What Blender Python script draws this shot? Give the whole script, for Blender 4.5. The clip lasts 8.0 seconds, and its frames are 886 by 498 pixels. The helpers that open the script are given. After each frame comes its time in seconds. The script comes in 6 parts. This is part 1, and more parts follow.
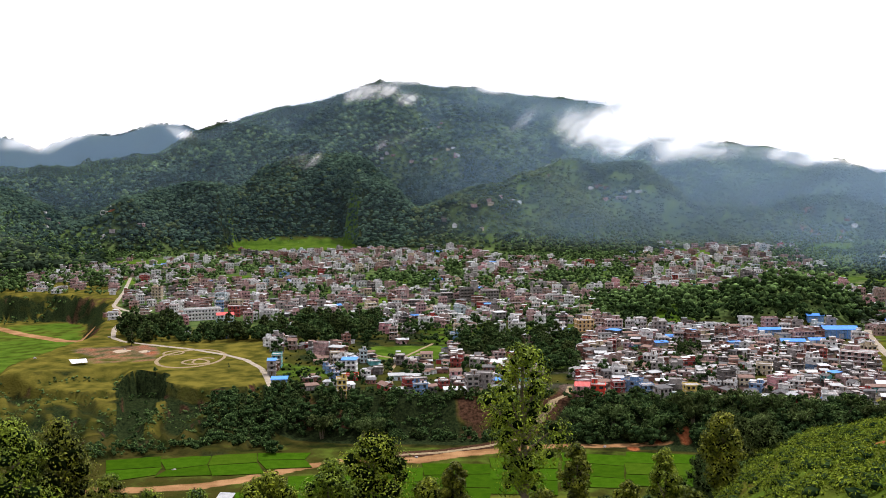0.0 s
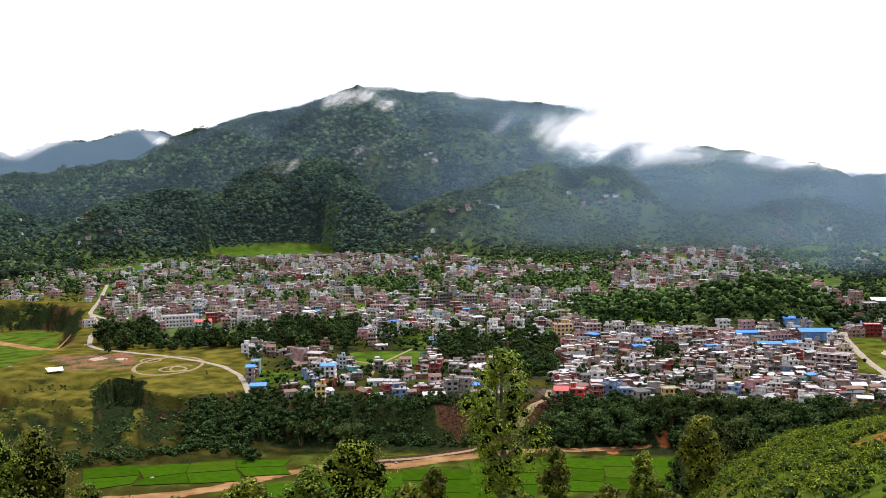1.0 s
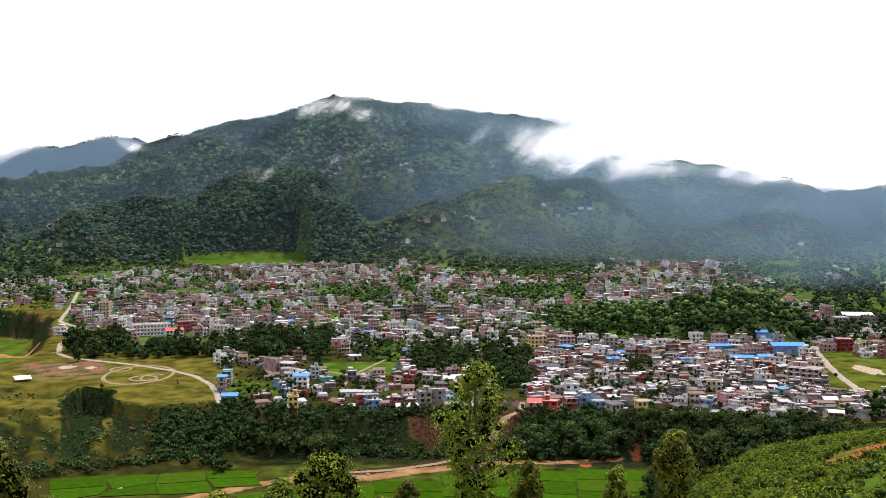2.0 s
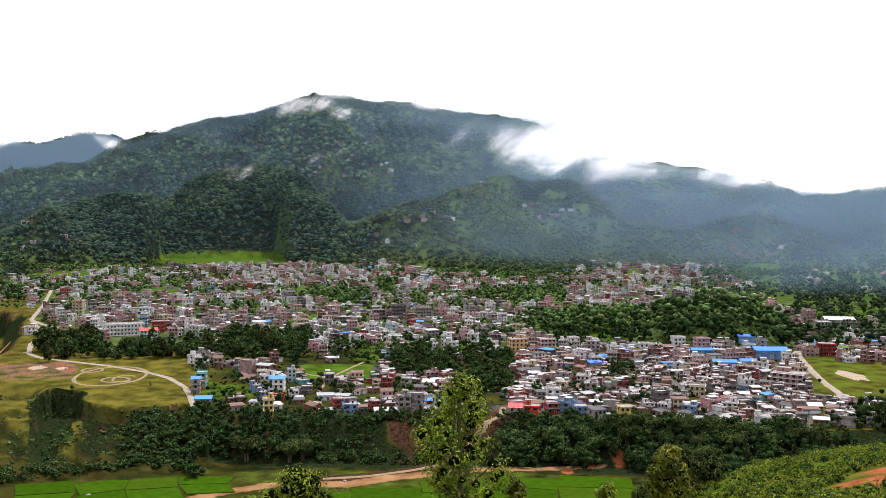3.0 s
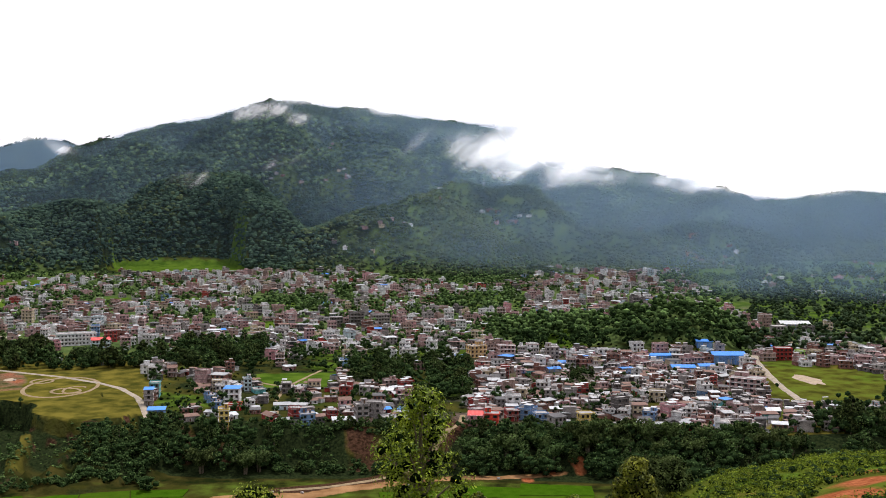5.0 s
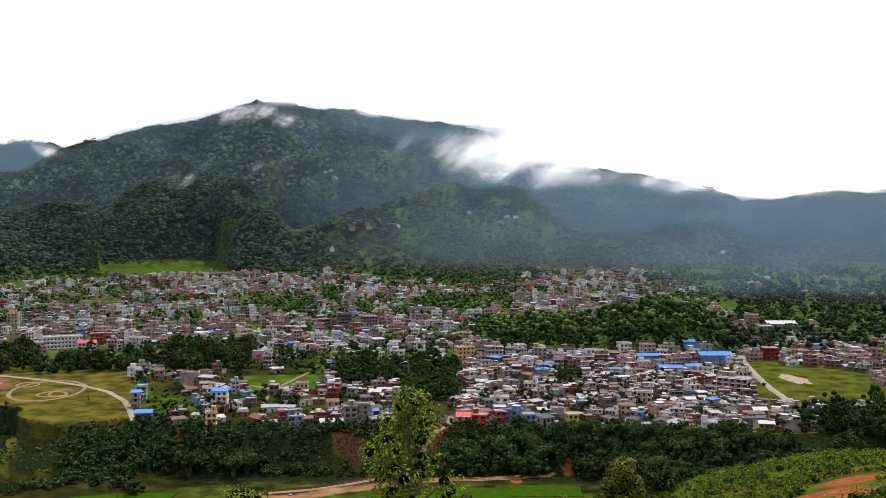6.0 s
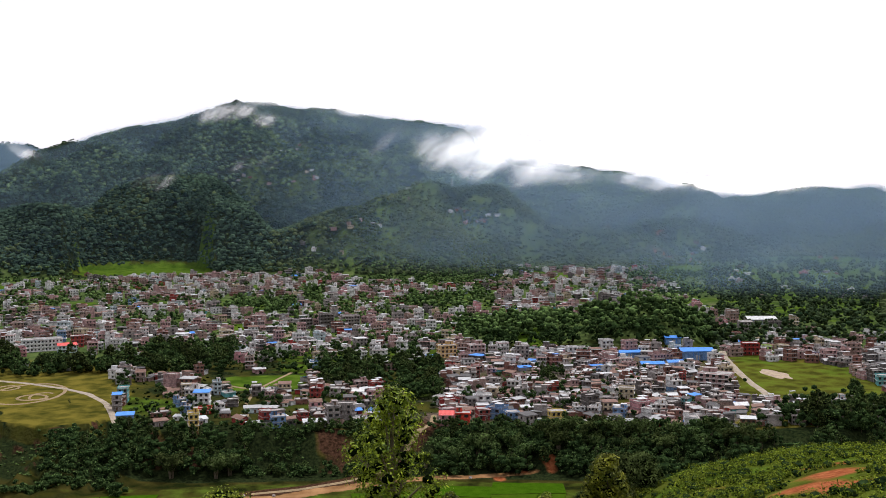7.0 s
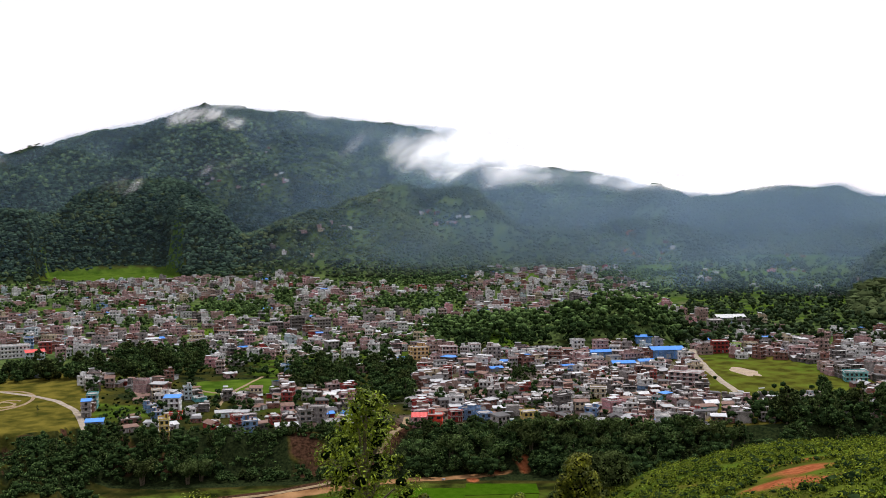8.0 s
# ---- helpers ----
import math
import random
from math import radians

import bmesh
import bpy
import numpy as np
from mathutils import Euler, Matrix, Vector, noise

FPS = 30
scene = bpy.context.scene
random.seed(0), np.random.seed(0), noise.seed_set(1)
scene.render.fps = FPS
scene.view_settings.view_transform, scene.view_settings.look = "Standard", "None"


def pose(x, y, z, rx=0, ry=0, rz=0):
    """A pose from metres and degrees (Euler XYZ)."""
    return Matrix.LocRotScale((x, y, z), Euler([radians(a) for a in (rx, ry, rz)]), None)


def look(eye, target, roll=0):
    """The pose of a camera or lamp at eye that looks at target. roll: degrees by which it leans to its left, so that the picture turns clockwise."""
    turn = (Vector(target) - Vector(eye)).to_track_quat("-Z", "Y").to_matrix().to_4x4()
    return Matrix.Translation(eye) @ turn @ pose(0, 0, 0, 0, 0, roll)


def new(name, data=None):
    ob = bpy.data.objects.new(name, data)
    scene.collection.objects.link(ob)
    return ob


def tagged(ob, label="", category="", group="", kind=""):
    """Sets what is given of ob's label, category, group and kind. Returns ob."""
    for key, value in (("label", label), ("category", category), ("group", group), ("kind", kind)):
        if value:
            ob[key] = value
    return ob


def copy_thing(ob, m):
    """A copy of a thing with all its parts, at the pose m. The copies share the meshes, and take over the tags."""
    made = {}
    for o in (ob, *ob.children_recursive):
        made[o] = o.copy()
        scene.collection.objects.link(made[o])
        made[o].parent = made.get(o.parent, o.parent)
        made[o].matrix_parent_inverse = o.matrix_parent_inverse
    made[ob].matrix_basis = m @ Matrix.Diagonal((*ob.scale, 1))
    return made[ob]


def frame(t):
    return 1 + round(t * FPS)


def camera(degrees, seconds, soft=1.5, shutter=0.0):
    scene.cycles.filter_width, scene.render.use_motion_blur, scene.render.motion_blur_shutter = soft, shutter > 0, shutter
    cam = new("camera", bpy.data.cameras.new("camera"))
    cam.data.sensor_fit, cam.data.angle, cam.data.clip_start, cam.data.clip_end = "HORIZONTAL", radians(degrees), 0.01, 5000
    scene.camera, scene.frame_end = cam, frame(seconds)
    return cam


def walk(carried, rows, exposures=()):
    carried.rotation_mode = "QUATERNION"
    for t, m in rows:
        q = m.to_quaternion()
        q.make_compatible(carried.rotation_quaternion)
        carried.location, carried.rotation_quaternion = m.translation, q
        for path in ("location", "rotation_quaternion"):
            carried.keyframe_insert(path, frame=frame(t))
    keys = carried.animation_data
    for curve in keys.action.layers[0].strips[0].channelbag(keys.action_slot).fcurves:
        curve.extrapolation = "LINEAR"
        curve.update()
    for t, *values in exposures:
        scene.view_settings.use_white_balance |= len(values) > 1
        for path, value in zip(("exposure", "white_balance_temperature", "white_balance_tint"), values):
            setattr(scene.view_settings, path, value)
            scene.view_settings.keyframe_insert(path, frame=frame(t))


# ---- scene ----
# ---------------------------------------------------------------- camera
EYE = 135.0
cam = camera(46.72, 8.0, soft=0.8)
# seconds, way forward, yaw, pitch, roll
ROWS = [
    (0.0, 0.0, 0.000, -3.544, 0.435),
    (0.5, 0.0, -0.520, -3.497, 0.451),
    (1.0, 0.0, -1.208, -3.269, 0.678),
    (1.5, 0.0, -1.762, -2.832, 0.366),
    (1.7, 0.0, -2.143, -2.748, 0.137),
    (2.8, 12.2, -3.552, -2.626, -0.217),
    (3.0, 13.8, -3.768, -2.672, -0.533),
    (3.5, 20.0, -4.285, -2.608, -0.626),
    (3.7, 20.0, -4.573, -2.569, -0.821),
    (4.0, 20.0, -5.655, -2.277, -1.375),
    (4.2, 20.0, -6.075, -2.185, -1.183),
    (5.3, 20.0, -6.223, -2.354, -0.153),
    (5.5, 20.0, -6.445, -2.354, -0.023),
    (6.0, 20.0, -6.834, -2.238, -0.228),
    (6.5, 20.0, -7.123, -2.258, 0.192),
    (7.0, 20.0, -7.859, -2.310, 0.236),
    (7.5, 20.0, -8.657, -2.257, 0.313),
    (8.0, 20.0, -9.485, -2.228, 0.745),
]
walk(cam, [(t, pose(0, d, EYE, 0, 0, yaw) @ pose(0, 0, 0, pitch) @ pose(0, 0, 0, 0, roll) @ pose(0, 0, 0, 90))
           for t, d, yaw, pitch, roll in ROWS], exposures=[(0.0, 0.0), (1.5, 0.04), (4.0, 0.06), (5.5, -0.36), (8.0, -0.38)])

# ---------------------------------------------------------------- sky and sun
world = bpy.data.worlds.new("overcast_sky")
scene.world = world
world.use_nodes = True
wn, wl = world.node_tree.nodes, world.node_tree.links
wn.clear()
w_out, w_bg = wn.new("ShaderNodeOutputWorld"), wn.new("ShaderNodeBackground")
w_sky = wn.new("ShaderNodeTexSky")
w_sky.sky_type, w_sky.sun_disc = "NISHITA", False
w_sky.sun_elevation, w_sky.sun_rotation = radians(66), radians(34)
w_mix = wn.new("ShaderNodeMix")
w_mix.data_type = "RGBA"
w_scale = wn.new("ShaderNodeVectorMath")
w_scale.operation = "SCALE"
w_scale.inputs["Scale"].default_value = 0.10
w_mix.inputs["Factor"].default_value = 0.9
w_mix.inputs["B"].default_value = (1.02, 0.99, 1.06, 1)
wl.new(w_sky.outputs["Color"], w_scale.inputs[0])
wl.new(w_scale.outputs["Vector"], w_mix.inputs["A"])
wl.new(w_mix.outputs["Result"], w_bg.inputs["Color"])
w_bg.inputs["Strength"].default_value = 1.4
wl.new(w_bg.outputs["Background"], w_out.inputs["Surface"])
sun = new("sun", bpy.data.lights.new("sun", "SUN"))
sun.data.energy, sun.data.angle, sun.data.color = 4.8, radians(9), (1.0, 0.94, 0.92)
sun.matrix_world = look((110, 160, 440), (0, 0, 0))


# ---------------------------------------------------------------- arithmetic of the plan
def polar(az, r):
    return r * math.sin(radians(az)), r * math.cos(radians(az))


def smooth(v, a, b):
    s = np.clip((v - a) / (b - a), 0, 1)
    return s * s * (3 - 2 * s)


def lattice(ix, iy, seed):
    n = (ix.astype(np.int64) * 374761393 + iy.astype(np.int64) * 668265263 + seed * 974634777) & 0xFFFFFFFF
    n = ((n ^ (n >> 13)) * 1274126177) & 0xFFFFFFFF
    return ((n ^ (n >> 16)) & 0xFFFF) / 65535.0


def vnoise(x, y, seed=0):
    x, y = np.asarray(x, float), np.asarray(y, float)
    ix, iy = np.floor(x), np.floor(y)
    fx, fy = x - ix, y - iy
    fx, fy = fx * fx * (3 - 2 * fx), fy * fy * (3 - 2 * fy)
    a, b = lattice(ix, iy, seed), lattice(ix + 1, iy, seed)
    c, d = lattice(ix, iy + 1, seed), lattice(ix + 1, iy + 1, seed)
    return (a + (b - a) * fx) * (1 - fy) + (c + (d - c) * fx) * fy


def fbm(x, y, octaves=4, seed=0):
    total, amp, norm = 0.0, 1.0, 0.0
    for k in range(octaves):
        total = total + amp * vnoise(np.asarray(x) * 2 ** k, np.asarray(y) * 2 ** k, seed + 17 * k)
        norm += amp
        amp *= 0.5
    return total / norm


def soft_interp(v, xs, ys):
    """Linear interpolation, rounded a little at the knots."""
    w = 0.35
    return sum(np.interp(v + o * w, xs, ys) for o in (-1.5, -0.75, 0, 0.75, 1.5)) / 5


def dist_line(x, y, pts):
    """Distance of each (x, y) from a line of plan points."""
    best = np.full(np.shape(x), 1e9)
    for (ax, ay), (bx, by) in zip(pts, pts[1:]):
        dx, dy = bx - ax, by - ay
        s = np.clip(((x - ax) * dx + (y - ay) * dy) / (dx * dx + dy * dy), 0, 1)
        best = np.minimum(best, np.hypot(x - ax - s * dx, y - ay - s * dy))
    return best


# ---------------------------------------------------------------- shape of the land
RIM_AZ = [-30, -23, -21, -18.3, -17.3, -16.4, -15.6, -15.2, -14.4, -12.9, -11.0, -10.3, -9.8, -6, 0.4, 6.9, 14.7, 23.8, 27, 32, 60]
RIM_R = [760, 700, 672, 655, 648, 650, 652, 640, 626, 615, 614, 622, 596, 578, 570, 569, 568, 578, 595, 624, 800]
LOW_R = [560, 732, 760, 787, 813, 850, 930, 985, 1060, 1200]
LOW_AZ = [-27, -22.9, -21.8, -20.9, -19.8, -18.6, -18.3, -18.1, -18.2, -18.3]
FRONT_AZ = [-27, -19.1, -17.5, -15.3, -13.6, -12.1, -11.1, -10.4, -9.2, -7.7, -6.2, -4.6, -3.4, -2.15, -1.5, -0.3, 1.3, 2.9, 4.1, 5.7, 6.95, 9.15, 10.7, 11.65, 12.6, 13.2, 14.45, 16, 17.5, 19, 19.9, 20.6, 23, 50]
FRONT_EL = [-2.9, -1.5, -0.6, 0.15, 0.4, 0.2, 0.05, 0.7, 1.45, 1.82, 1.97, 1.9, 0.75, -0.5, -1.4, -0.7, -0.1, 0.06, 0.55, 1.12, 1.5, 1.07, 1.23, 0.78, 0.02, -0.75, -1.2, -1.18, -1.3, -1.6, -1.9, -2.5, -3.2, -3.6]
FRONT_D = [1900, 1850, 1850, 1850, 1850, 1880, 1920, 1940, 1960, 1980, 1990, 1980, 1960, 1930, 1900, 1870, 1860, 1870, 1950, 2080, 2180, 2230, 2230, 2200, 2160, 2120, 2080, 2050, 2020, 1980, 1950, 1920, 1900, 1900]
MAIN_AZ = [-40, -20, -15, -13.7, -12.1, -10.5, -8.5, -6.5, -5.3, -4.4, -2.9, -1.7, -0.5, 2, 3.8, 5.7, 7.6, 10.1, 12.1, 14.4, 16.3, 18.2, 19.4, 21, 24.3, 25.8, 28.7, 30.9, 32.3, 33.5, 40, 60]
MAIN_EL = [0.5, 1.2, 2.1, 2.7, 3.36, 4.02, 4.48, 4.86, 5.26, 5.58, 5.88, 5.83, 5.49, 5.46, 5.11, 4.82, 4.62, 4.48, 3.2, 2.27, 2.0, 1.8, 1.2, 0.7, 0.2, 0.3, 0.3, 0.4, -0.2, -1, -2, -2]
FAR_AZ = [-60, -30, -23.2, -22.4, -21.4, -20.5, -19.1, -17.7, -17.0, -16.0, -14.5, -13.6, -12.4, -10, -6, 60]
FAR_EL = [2, 3.2, 2.64, 2.55, 1.93, 2.5, 2.8, 2.76, 2.88, 3.3, 3.46, 3.14, 2.7, 2.4, 1, 0]
SKY_AZ = [-60, 10.5, 12.5, 14.4, 16.3, 18.2, 19.4, 20.3, 21.2, 22.4, 24.2, 26.2, 27.4, 29.1, 30.3, 31.6, 32.9, 36, 60]
SKY_EL = [-6, 0.3, 1.8, 2.25, 2.0, 1.78, 1.66, 1.2, 1.07, 0.7, 0.56, 0.82, 1.0, 0.86, 1.13, 0.5, 0.2, 0.5, 1]
HILL_AZ = [-60, 12, 14, 16.0, 17.8, 19.5, 22.2, 24.4, 26.5, 30.3, 36, 50]
HILL_EL = [-22, -20, -17.8, -15.9, -14.9, -13.95, -13.35, -12.8, -12.35, -11.9, -11.6, -11.6]


def terrace(r):
    return 16 + 0.02 * np.maximum(r - 560, 0)


def ridge(az, r, base_z, az_k, el_k, dist, base, dome, seed, rough, gully_depth=34.0):
    """A wooded ridge whose crest stands at elevation el_k over azimuth az_k; dome: how full its slope swells."""
    el = soft_interp(az, az_k, el_k)
    crest = np.maximum(EYE + dist * np.tan(np.radians(el)) - 7 + 0.006 * dist * (fbm(az * 1.1, az * 0 + seed, 3, seed) - 0.5), base_z)
    s = np.clip((r - base) / (dist - base), 0, 1)
    body = base_z + (crest - base_z) * (1 - (1 - s) ** dome)
    px, py = r * np.sin(np.radians(az)), r * np.cos(np.radians(az))
    spur = 1 - np.abs(2 * fbm(px / 420.0 + seed, py / 900.0, 2, seed) - 1) * 2.2
    body = body + (crest - base_z) * rough * spur * 4 * s * (1 - s) * (0.5 + 0.5 * (1 - s))
    gully = 1 - np.abs(2 * fbm((px * 0.9 + py * 0.45) / 170.0 + seed, (py * 0.9 - px * 0.45) / 420.0, 2, seed + 5) - 1) * 2.2
    body = body + gully_depth * gully * smooth(s, 0.03, 0.3) * (1 - smooth(s, 0.6, 0.95))
    z = np.where(r <= dist, np.minimum(body, crest), crest - 0.42 * (r - dist))
    return np.where((r < base) | (crest < base_z + 0.5), -50.0, z)


def ravine_mask(x, y, grow=0.0):
    """1 inside the steep gully that bites into the plateau."""
    az, r = np.degrees(np.arctan2(x, y)), np.hypot(x, y)
    wander = 1.1 * (fbm((x * 0.8 + y * 0.6) / 16, (x * 0.6 - y * 0.8) / 16, 4, 31) - 0.5)
    mid = -16.7 + 0.25 * np.sin(r / 24) - (684 - r) * 0.003
    half = 0.62 + (r - 560) * 0.0058 + grow
    off = np.abs(az + wander - mid)
    head = r + 60 * (fbm(x / 24, y / 24, 3, 35) - 0.5) + 22 * np.abs(az - mid)
    return (1 - smooth(off, half - 0.07, half + 0.07)) * smooth(r, 548, 580) * (1 - smooth(head, 681 + 16 * grow, 685 + 16 * grow))


def crease(x, y):
    """0 along the wash-outs that run down the plateau's flank."""
    az, r = np.degrees(np.arctan2(x, y)), np.hypot(x, y)
    return np.abs(2 * fbm(az * 0.75 + 1.1 * fbm(x / 45, y / 45, 2, 24), r / 130, 3, 23) - 1)


def land(x, y):
    """Height of the ground at (x, y)."""
    x, y = np.asarray(x, float), np.asarray(y, float)
    az, r = np.degrees(np.arctan2(x, y)), np.hypot(x, y)
    t = terrace(r) + 2.2 * (fbm(x / 110, y / 110, 3, 5) - 0.5) * smooth(r, 640, 900)
    # terrace edge above the river
    rim = np.interp(az, RIM_AZ, RIM_R) + 7 * (fbm(az * 0.9, r * 0 + 3, 3, 9) - 0.5)
    w = np.interp(az, [-30, -18, -17, -11.6, -8.4, -3, -2.4, 2.8, 3.6, 60], [125, 122, 108, 92, 44, 32, 24, 24, 32, 36])
    s = np.clip((r - (rim - w)) / w, 0, 1)
    lumps = (fbm((x * 0.8 + y * 0.6) / 19, (x * 0.6 - y * 0.8) / 13, 4, 21) - 0.5) * 0.6 * smooth(s, 0.0, 0.2) * (1 - smooth(s, 0.85, 1.0))
    bench = smooth(-az, 15.6, 16.6)
    lumps = lumps - 0.30 * (1 - smooth(crease(x, y), 0.03, 0.34)) * smooth(s, 0.02, 0.2) * (1 - smooth(s, 0.9, 1.0)) * (az < -10)
    scarp = (0.27 * smooth(s, 0.0, 0.07) + 0.13 * s + 0.24 * smooth(s, 0.42, 0.46) + 0.36 * smooth(s, 0.935, 0.965)) * bench
    scarp = scarp + (0.16 * smooth(s, 0.0, 0.08) + 0.44 * s + 0.08 * smooth(s, 0.5, 0.55) + 0.32 * smooth(s, 0.935, 0.965)) * (1 - bench)
    s = np.clip(np.where(az < -10, scarp, smooth(s, 0.0, 1.0)) + lumps, 0, 1)
    upper = smooth(r, 682, 700)
    left = smooth(-az, 17.0, 18.0)
    level = t * (1 - left * 0.36 * (1 - upper))
    z = level * s
    # gully eaten into the plateau
    g = ravine_mask(x, y)
    z = z * (1 - g) + np.minimum(z, 0.5 + (r - 560) * 0.02) * g
    # low valley behind the plateau
    lowb = np.interp(r, LOW_R, LOW_AZ)
    rc = np.interp(az, [-30, -23.8, -20.5, -18.2, 0], [1150, 1145, 1115, 1065, 1040])
    low = smooth((lowb - az) * r * 0.01745 + 9 * (fbm(x / 25, y / 25, 3, 41) - 0.5), -4, 26)
    crag = (fbm(az * 2.2, r / 30, 4, 43) - 0.5) * 34 + (fbm(az * 7, r / 60, 3, 44) - 0.5) * 16
    low = low * (1 - smooth(r + crag, rc - 42, rc - 6))
    z = z * (1 - low) + np.minimum(z, 2.0) * low
    # wooded hillock in the town
    hk = np.interp(az, [9.5, 12, 15, 18.5, 20.5, 22.2], [0, 7, 14, 26, 24, 0]) * np.exp(-((r - 905) / 62) ** 2)
    z = z + hk
    # mountains
    base = np.interp(az, [-30, -16, -12.4, -11.4, -5.6, -4.6, 0, 8, 12, 22, 30, 34], [1560, 1560, 1570, 1730, 1740, 1580, 1540, 1440, 1520, 1650, 1700, 1500])
    z = np.maximum(z, ridge(az, r, t, FRONT_AZ, FRONT_EL, np.interp(az, FRONT_AZ, FRONT_D), base, 1.4, 3, 0.24, 50.0))
    base_m = np.interp(az, [-30, -3, 2, 12, 20, 32], [2200, 2230, 2150, 2300, 2200, 2200])
    z = np.maximum(z, ridge(az, r, t, MAIN_AZ, MAIN_EL, 3050.0 + 120 * np.sin(az * 0.4), base_m, 1.15, 7, 0.26, 40.0))
    z = np.maximum(z, ridge(az, r, t, FAR_AZ, FAR_EL, 4250.0, 2900.0, 1.0, 11, 0.14, 40.0))
    z = np.maximum(z, ridge(az, r, t, [-40, -23.3, -22, -20.6, -19.8, -18.4, -16.8, 60], [1.3, 0.28, -0.32, -1.07, -1.67, -2.4, -6, -6], 1800.0, 1330.0, 1.3, 13, 0.1))
    z = np.maximum(z, ridge(az, r, t, [-60, 30, 30.76, 31.6, 32.9, 36, 60], [-6, -5, -3.5, -2.3, -1.44, 0.5, 3], 1500.0, 1000.0, 1.2, 15, 0.1))
    z = np.maximum(z, ridge(az, r, t, [-60, 10.5, 12.5, 14.4, 16.3, 18.2, 19.4, 20.5, 60], [-6, 0.3, 1.8, 2.25, 2.0, 1.78, 1.66, 0.2, -6], 2850.0, 2250.0, 1.2, 17, 0.2))
    z = np.maximum(z, ridge(az, r, t, [-60, 17.2, 18.15, 19.1, 20.3, 21.2, 22.1, 23.0, 24.2, 26, 60], [-6, -1.3, -0.26, 0.5, 1.0, 1.07, 0.9, 0.28, -0.5, -1.3, -6], 2560.0, 1850.0, 1.35, 19, 0.2))
    z = np.maximum(z, ridge(az, r, t, [-60, 20.5, 22.4, 24.2, 26.2, 27.4, 29.1, 30.3, 31.6, 32.9, 36, 60], [-6, 0.2, 0.44, 0.56, 0.82, 1.0, 0.86, 1.13, 0.5, -0.25, -2, -6], 2900.0, 1950.0, 1.2, 23, 0.2))
    z = np.maximum(z, ridge(az, r, t, [-60, -3.5, -1.5, 0.5, 2.6, 4.6, 7, 60], [-6, -1.5, 1.1, 1.9, 2.4, 2.2, 0.6, -6], 2650.0, 2150.0, 1.0, 27, 0.22))
    z = np.maximum(z, ridge(az, r, t, [-60, -15.5, -13.5, -11.5, -9.5, -7.5, -5.5, 60], [-6, -0.5, 1.3, 2.1, 2.7, 3.0, 2.2, -6], 2550.0, 2200.0, 1.2, 29, 0.22))
    # the slope the camera stands on, with a spur to the right
    near = EYE - 1.7 - np.minimum(r, 270) * 0.328 - np.maximum(r - 270, 0) * 0.40 - 3 * smooth(r, 0, 12)
    rn = np.hypot(x, y - 25)
    el = soft_interp(az, HILL_AZ, HILL_EL)
    spur = EYE - 1.7 + 235.0 * np.tan(np.radians(el)) + np.maximum(235.0 - rn, 0) * 0.19 - np.maximum(rn - 235.0, 0) * 0.55
    spur = np.minimum(spur, EYE - 7)
    k = smooth(az, 9, 15) * smooth(rn, 25, 90)
    near = near * (1 - k) + np.maximum(near, spur) * k
    near = near + 2.0 * (fbm(x / 26, y / 26, 4, 51) - 0.5) * smooth(rn, 20, 60)
    near = np.where(y < -5, EYE - 1.7 - (y + 5) * 0.25, near)
    return np.maximum(z, near)


def height(x, y):
    return float(land(np.array([x]), np.array([y]))[0])


STREAM = [polar(a, r) for a, r in ((-30, 500), (-20, 480), (-17, 472), (-13.6, 470), (-11.4, 475), (-8.6, 489), (-6, 499), (-3.1, 500), (-1.5, 497), (0.4, 507), (2.7, 515), (5.3, 524), (7.2, 529), (9, 529), (11.1, 535), (13.3, 545), (15.5, 557), (19, 560), (25, 548))]
SIDE_STREAM = [polar(a, r) for a, r in ((-29, 1085), (-23.8, 1072), (-22.5, 1008), (-21.1, 966), (-20.6, 950), (-19.2, 935))]
ROAD = [polar(a, r) for a, r in ((-9.6, 600), (-9.8, 628), (-10.16, 665), (-11, 697), (-12.25, 722), (-14.1, 751), (-16.2, 778), (-17.5, 797), (-18.0, 818), (-17.9, 862), (-17.5, 898), (-17.55, 944), (-17.9, 1004), (-17.4, 1100), (-17, 1250))]
ROAD_2 = [polar(a, r) for a, r in ((-17.9, 1000), (-17.4, 970), (-16.1, 933), (-14.8, 915))]
CLIFF_PATH = [polar(a, r) for a, r in ((-2.8, 508), (-0.2, 512), (2.4, 524), (4.3, 541), (5.9, 558), (6.9, 578), (7.1, 600))]
TOWN_ROAD = [polar(a, r) for a, r in ((25.2, 655), (24.75, 682), (24.0, 716), (23.3, 762), (22.75, 816), (22.6, 850))]


# bare red soil on the spur: azimuth and distance from the far end of the walk, width
RED_PATCHES = [(math.degrees(math.atan2(d * math.sin(radians(a)), 25 + d * math.cos(radians(a)))), math.hypot(d * math.sin(radians(a)), 25 + d * math.cos(radians(a))), w)
               for a, d, w in ((29.4, 167, 5.0), (29.8, 147, 4.5), (28.3, 136, 4.0), (30.5, 126, 4.5), (29.6, 132, 2.5), (23.9, 164, 2.2))]


RED_PATCHES += [(10.55, 526, 3.0), (13.3, 543, 4.0), (11.9, 541, 3.5), (19.64, 1951, 13.0), (19.3, 1735, 10.0), (19.9, 1722, 12.0), (20.4, 1718, 9.0), (-17.9, 1640, 5.0)]

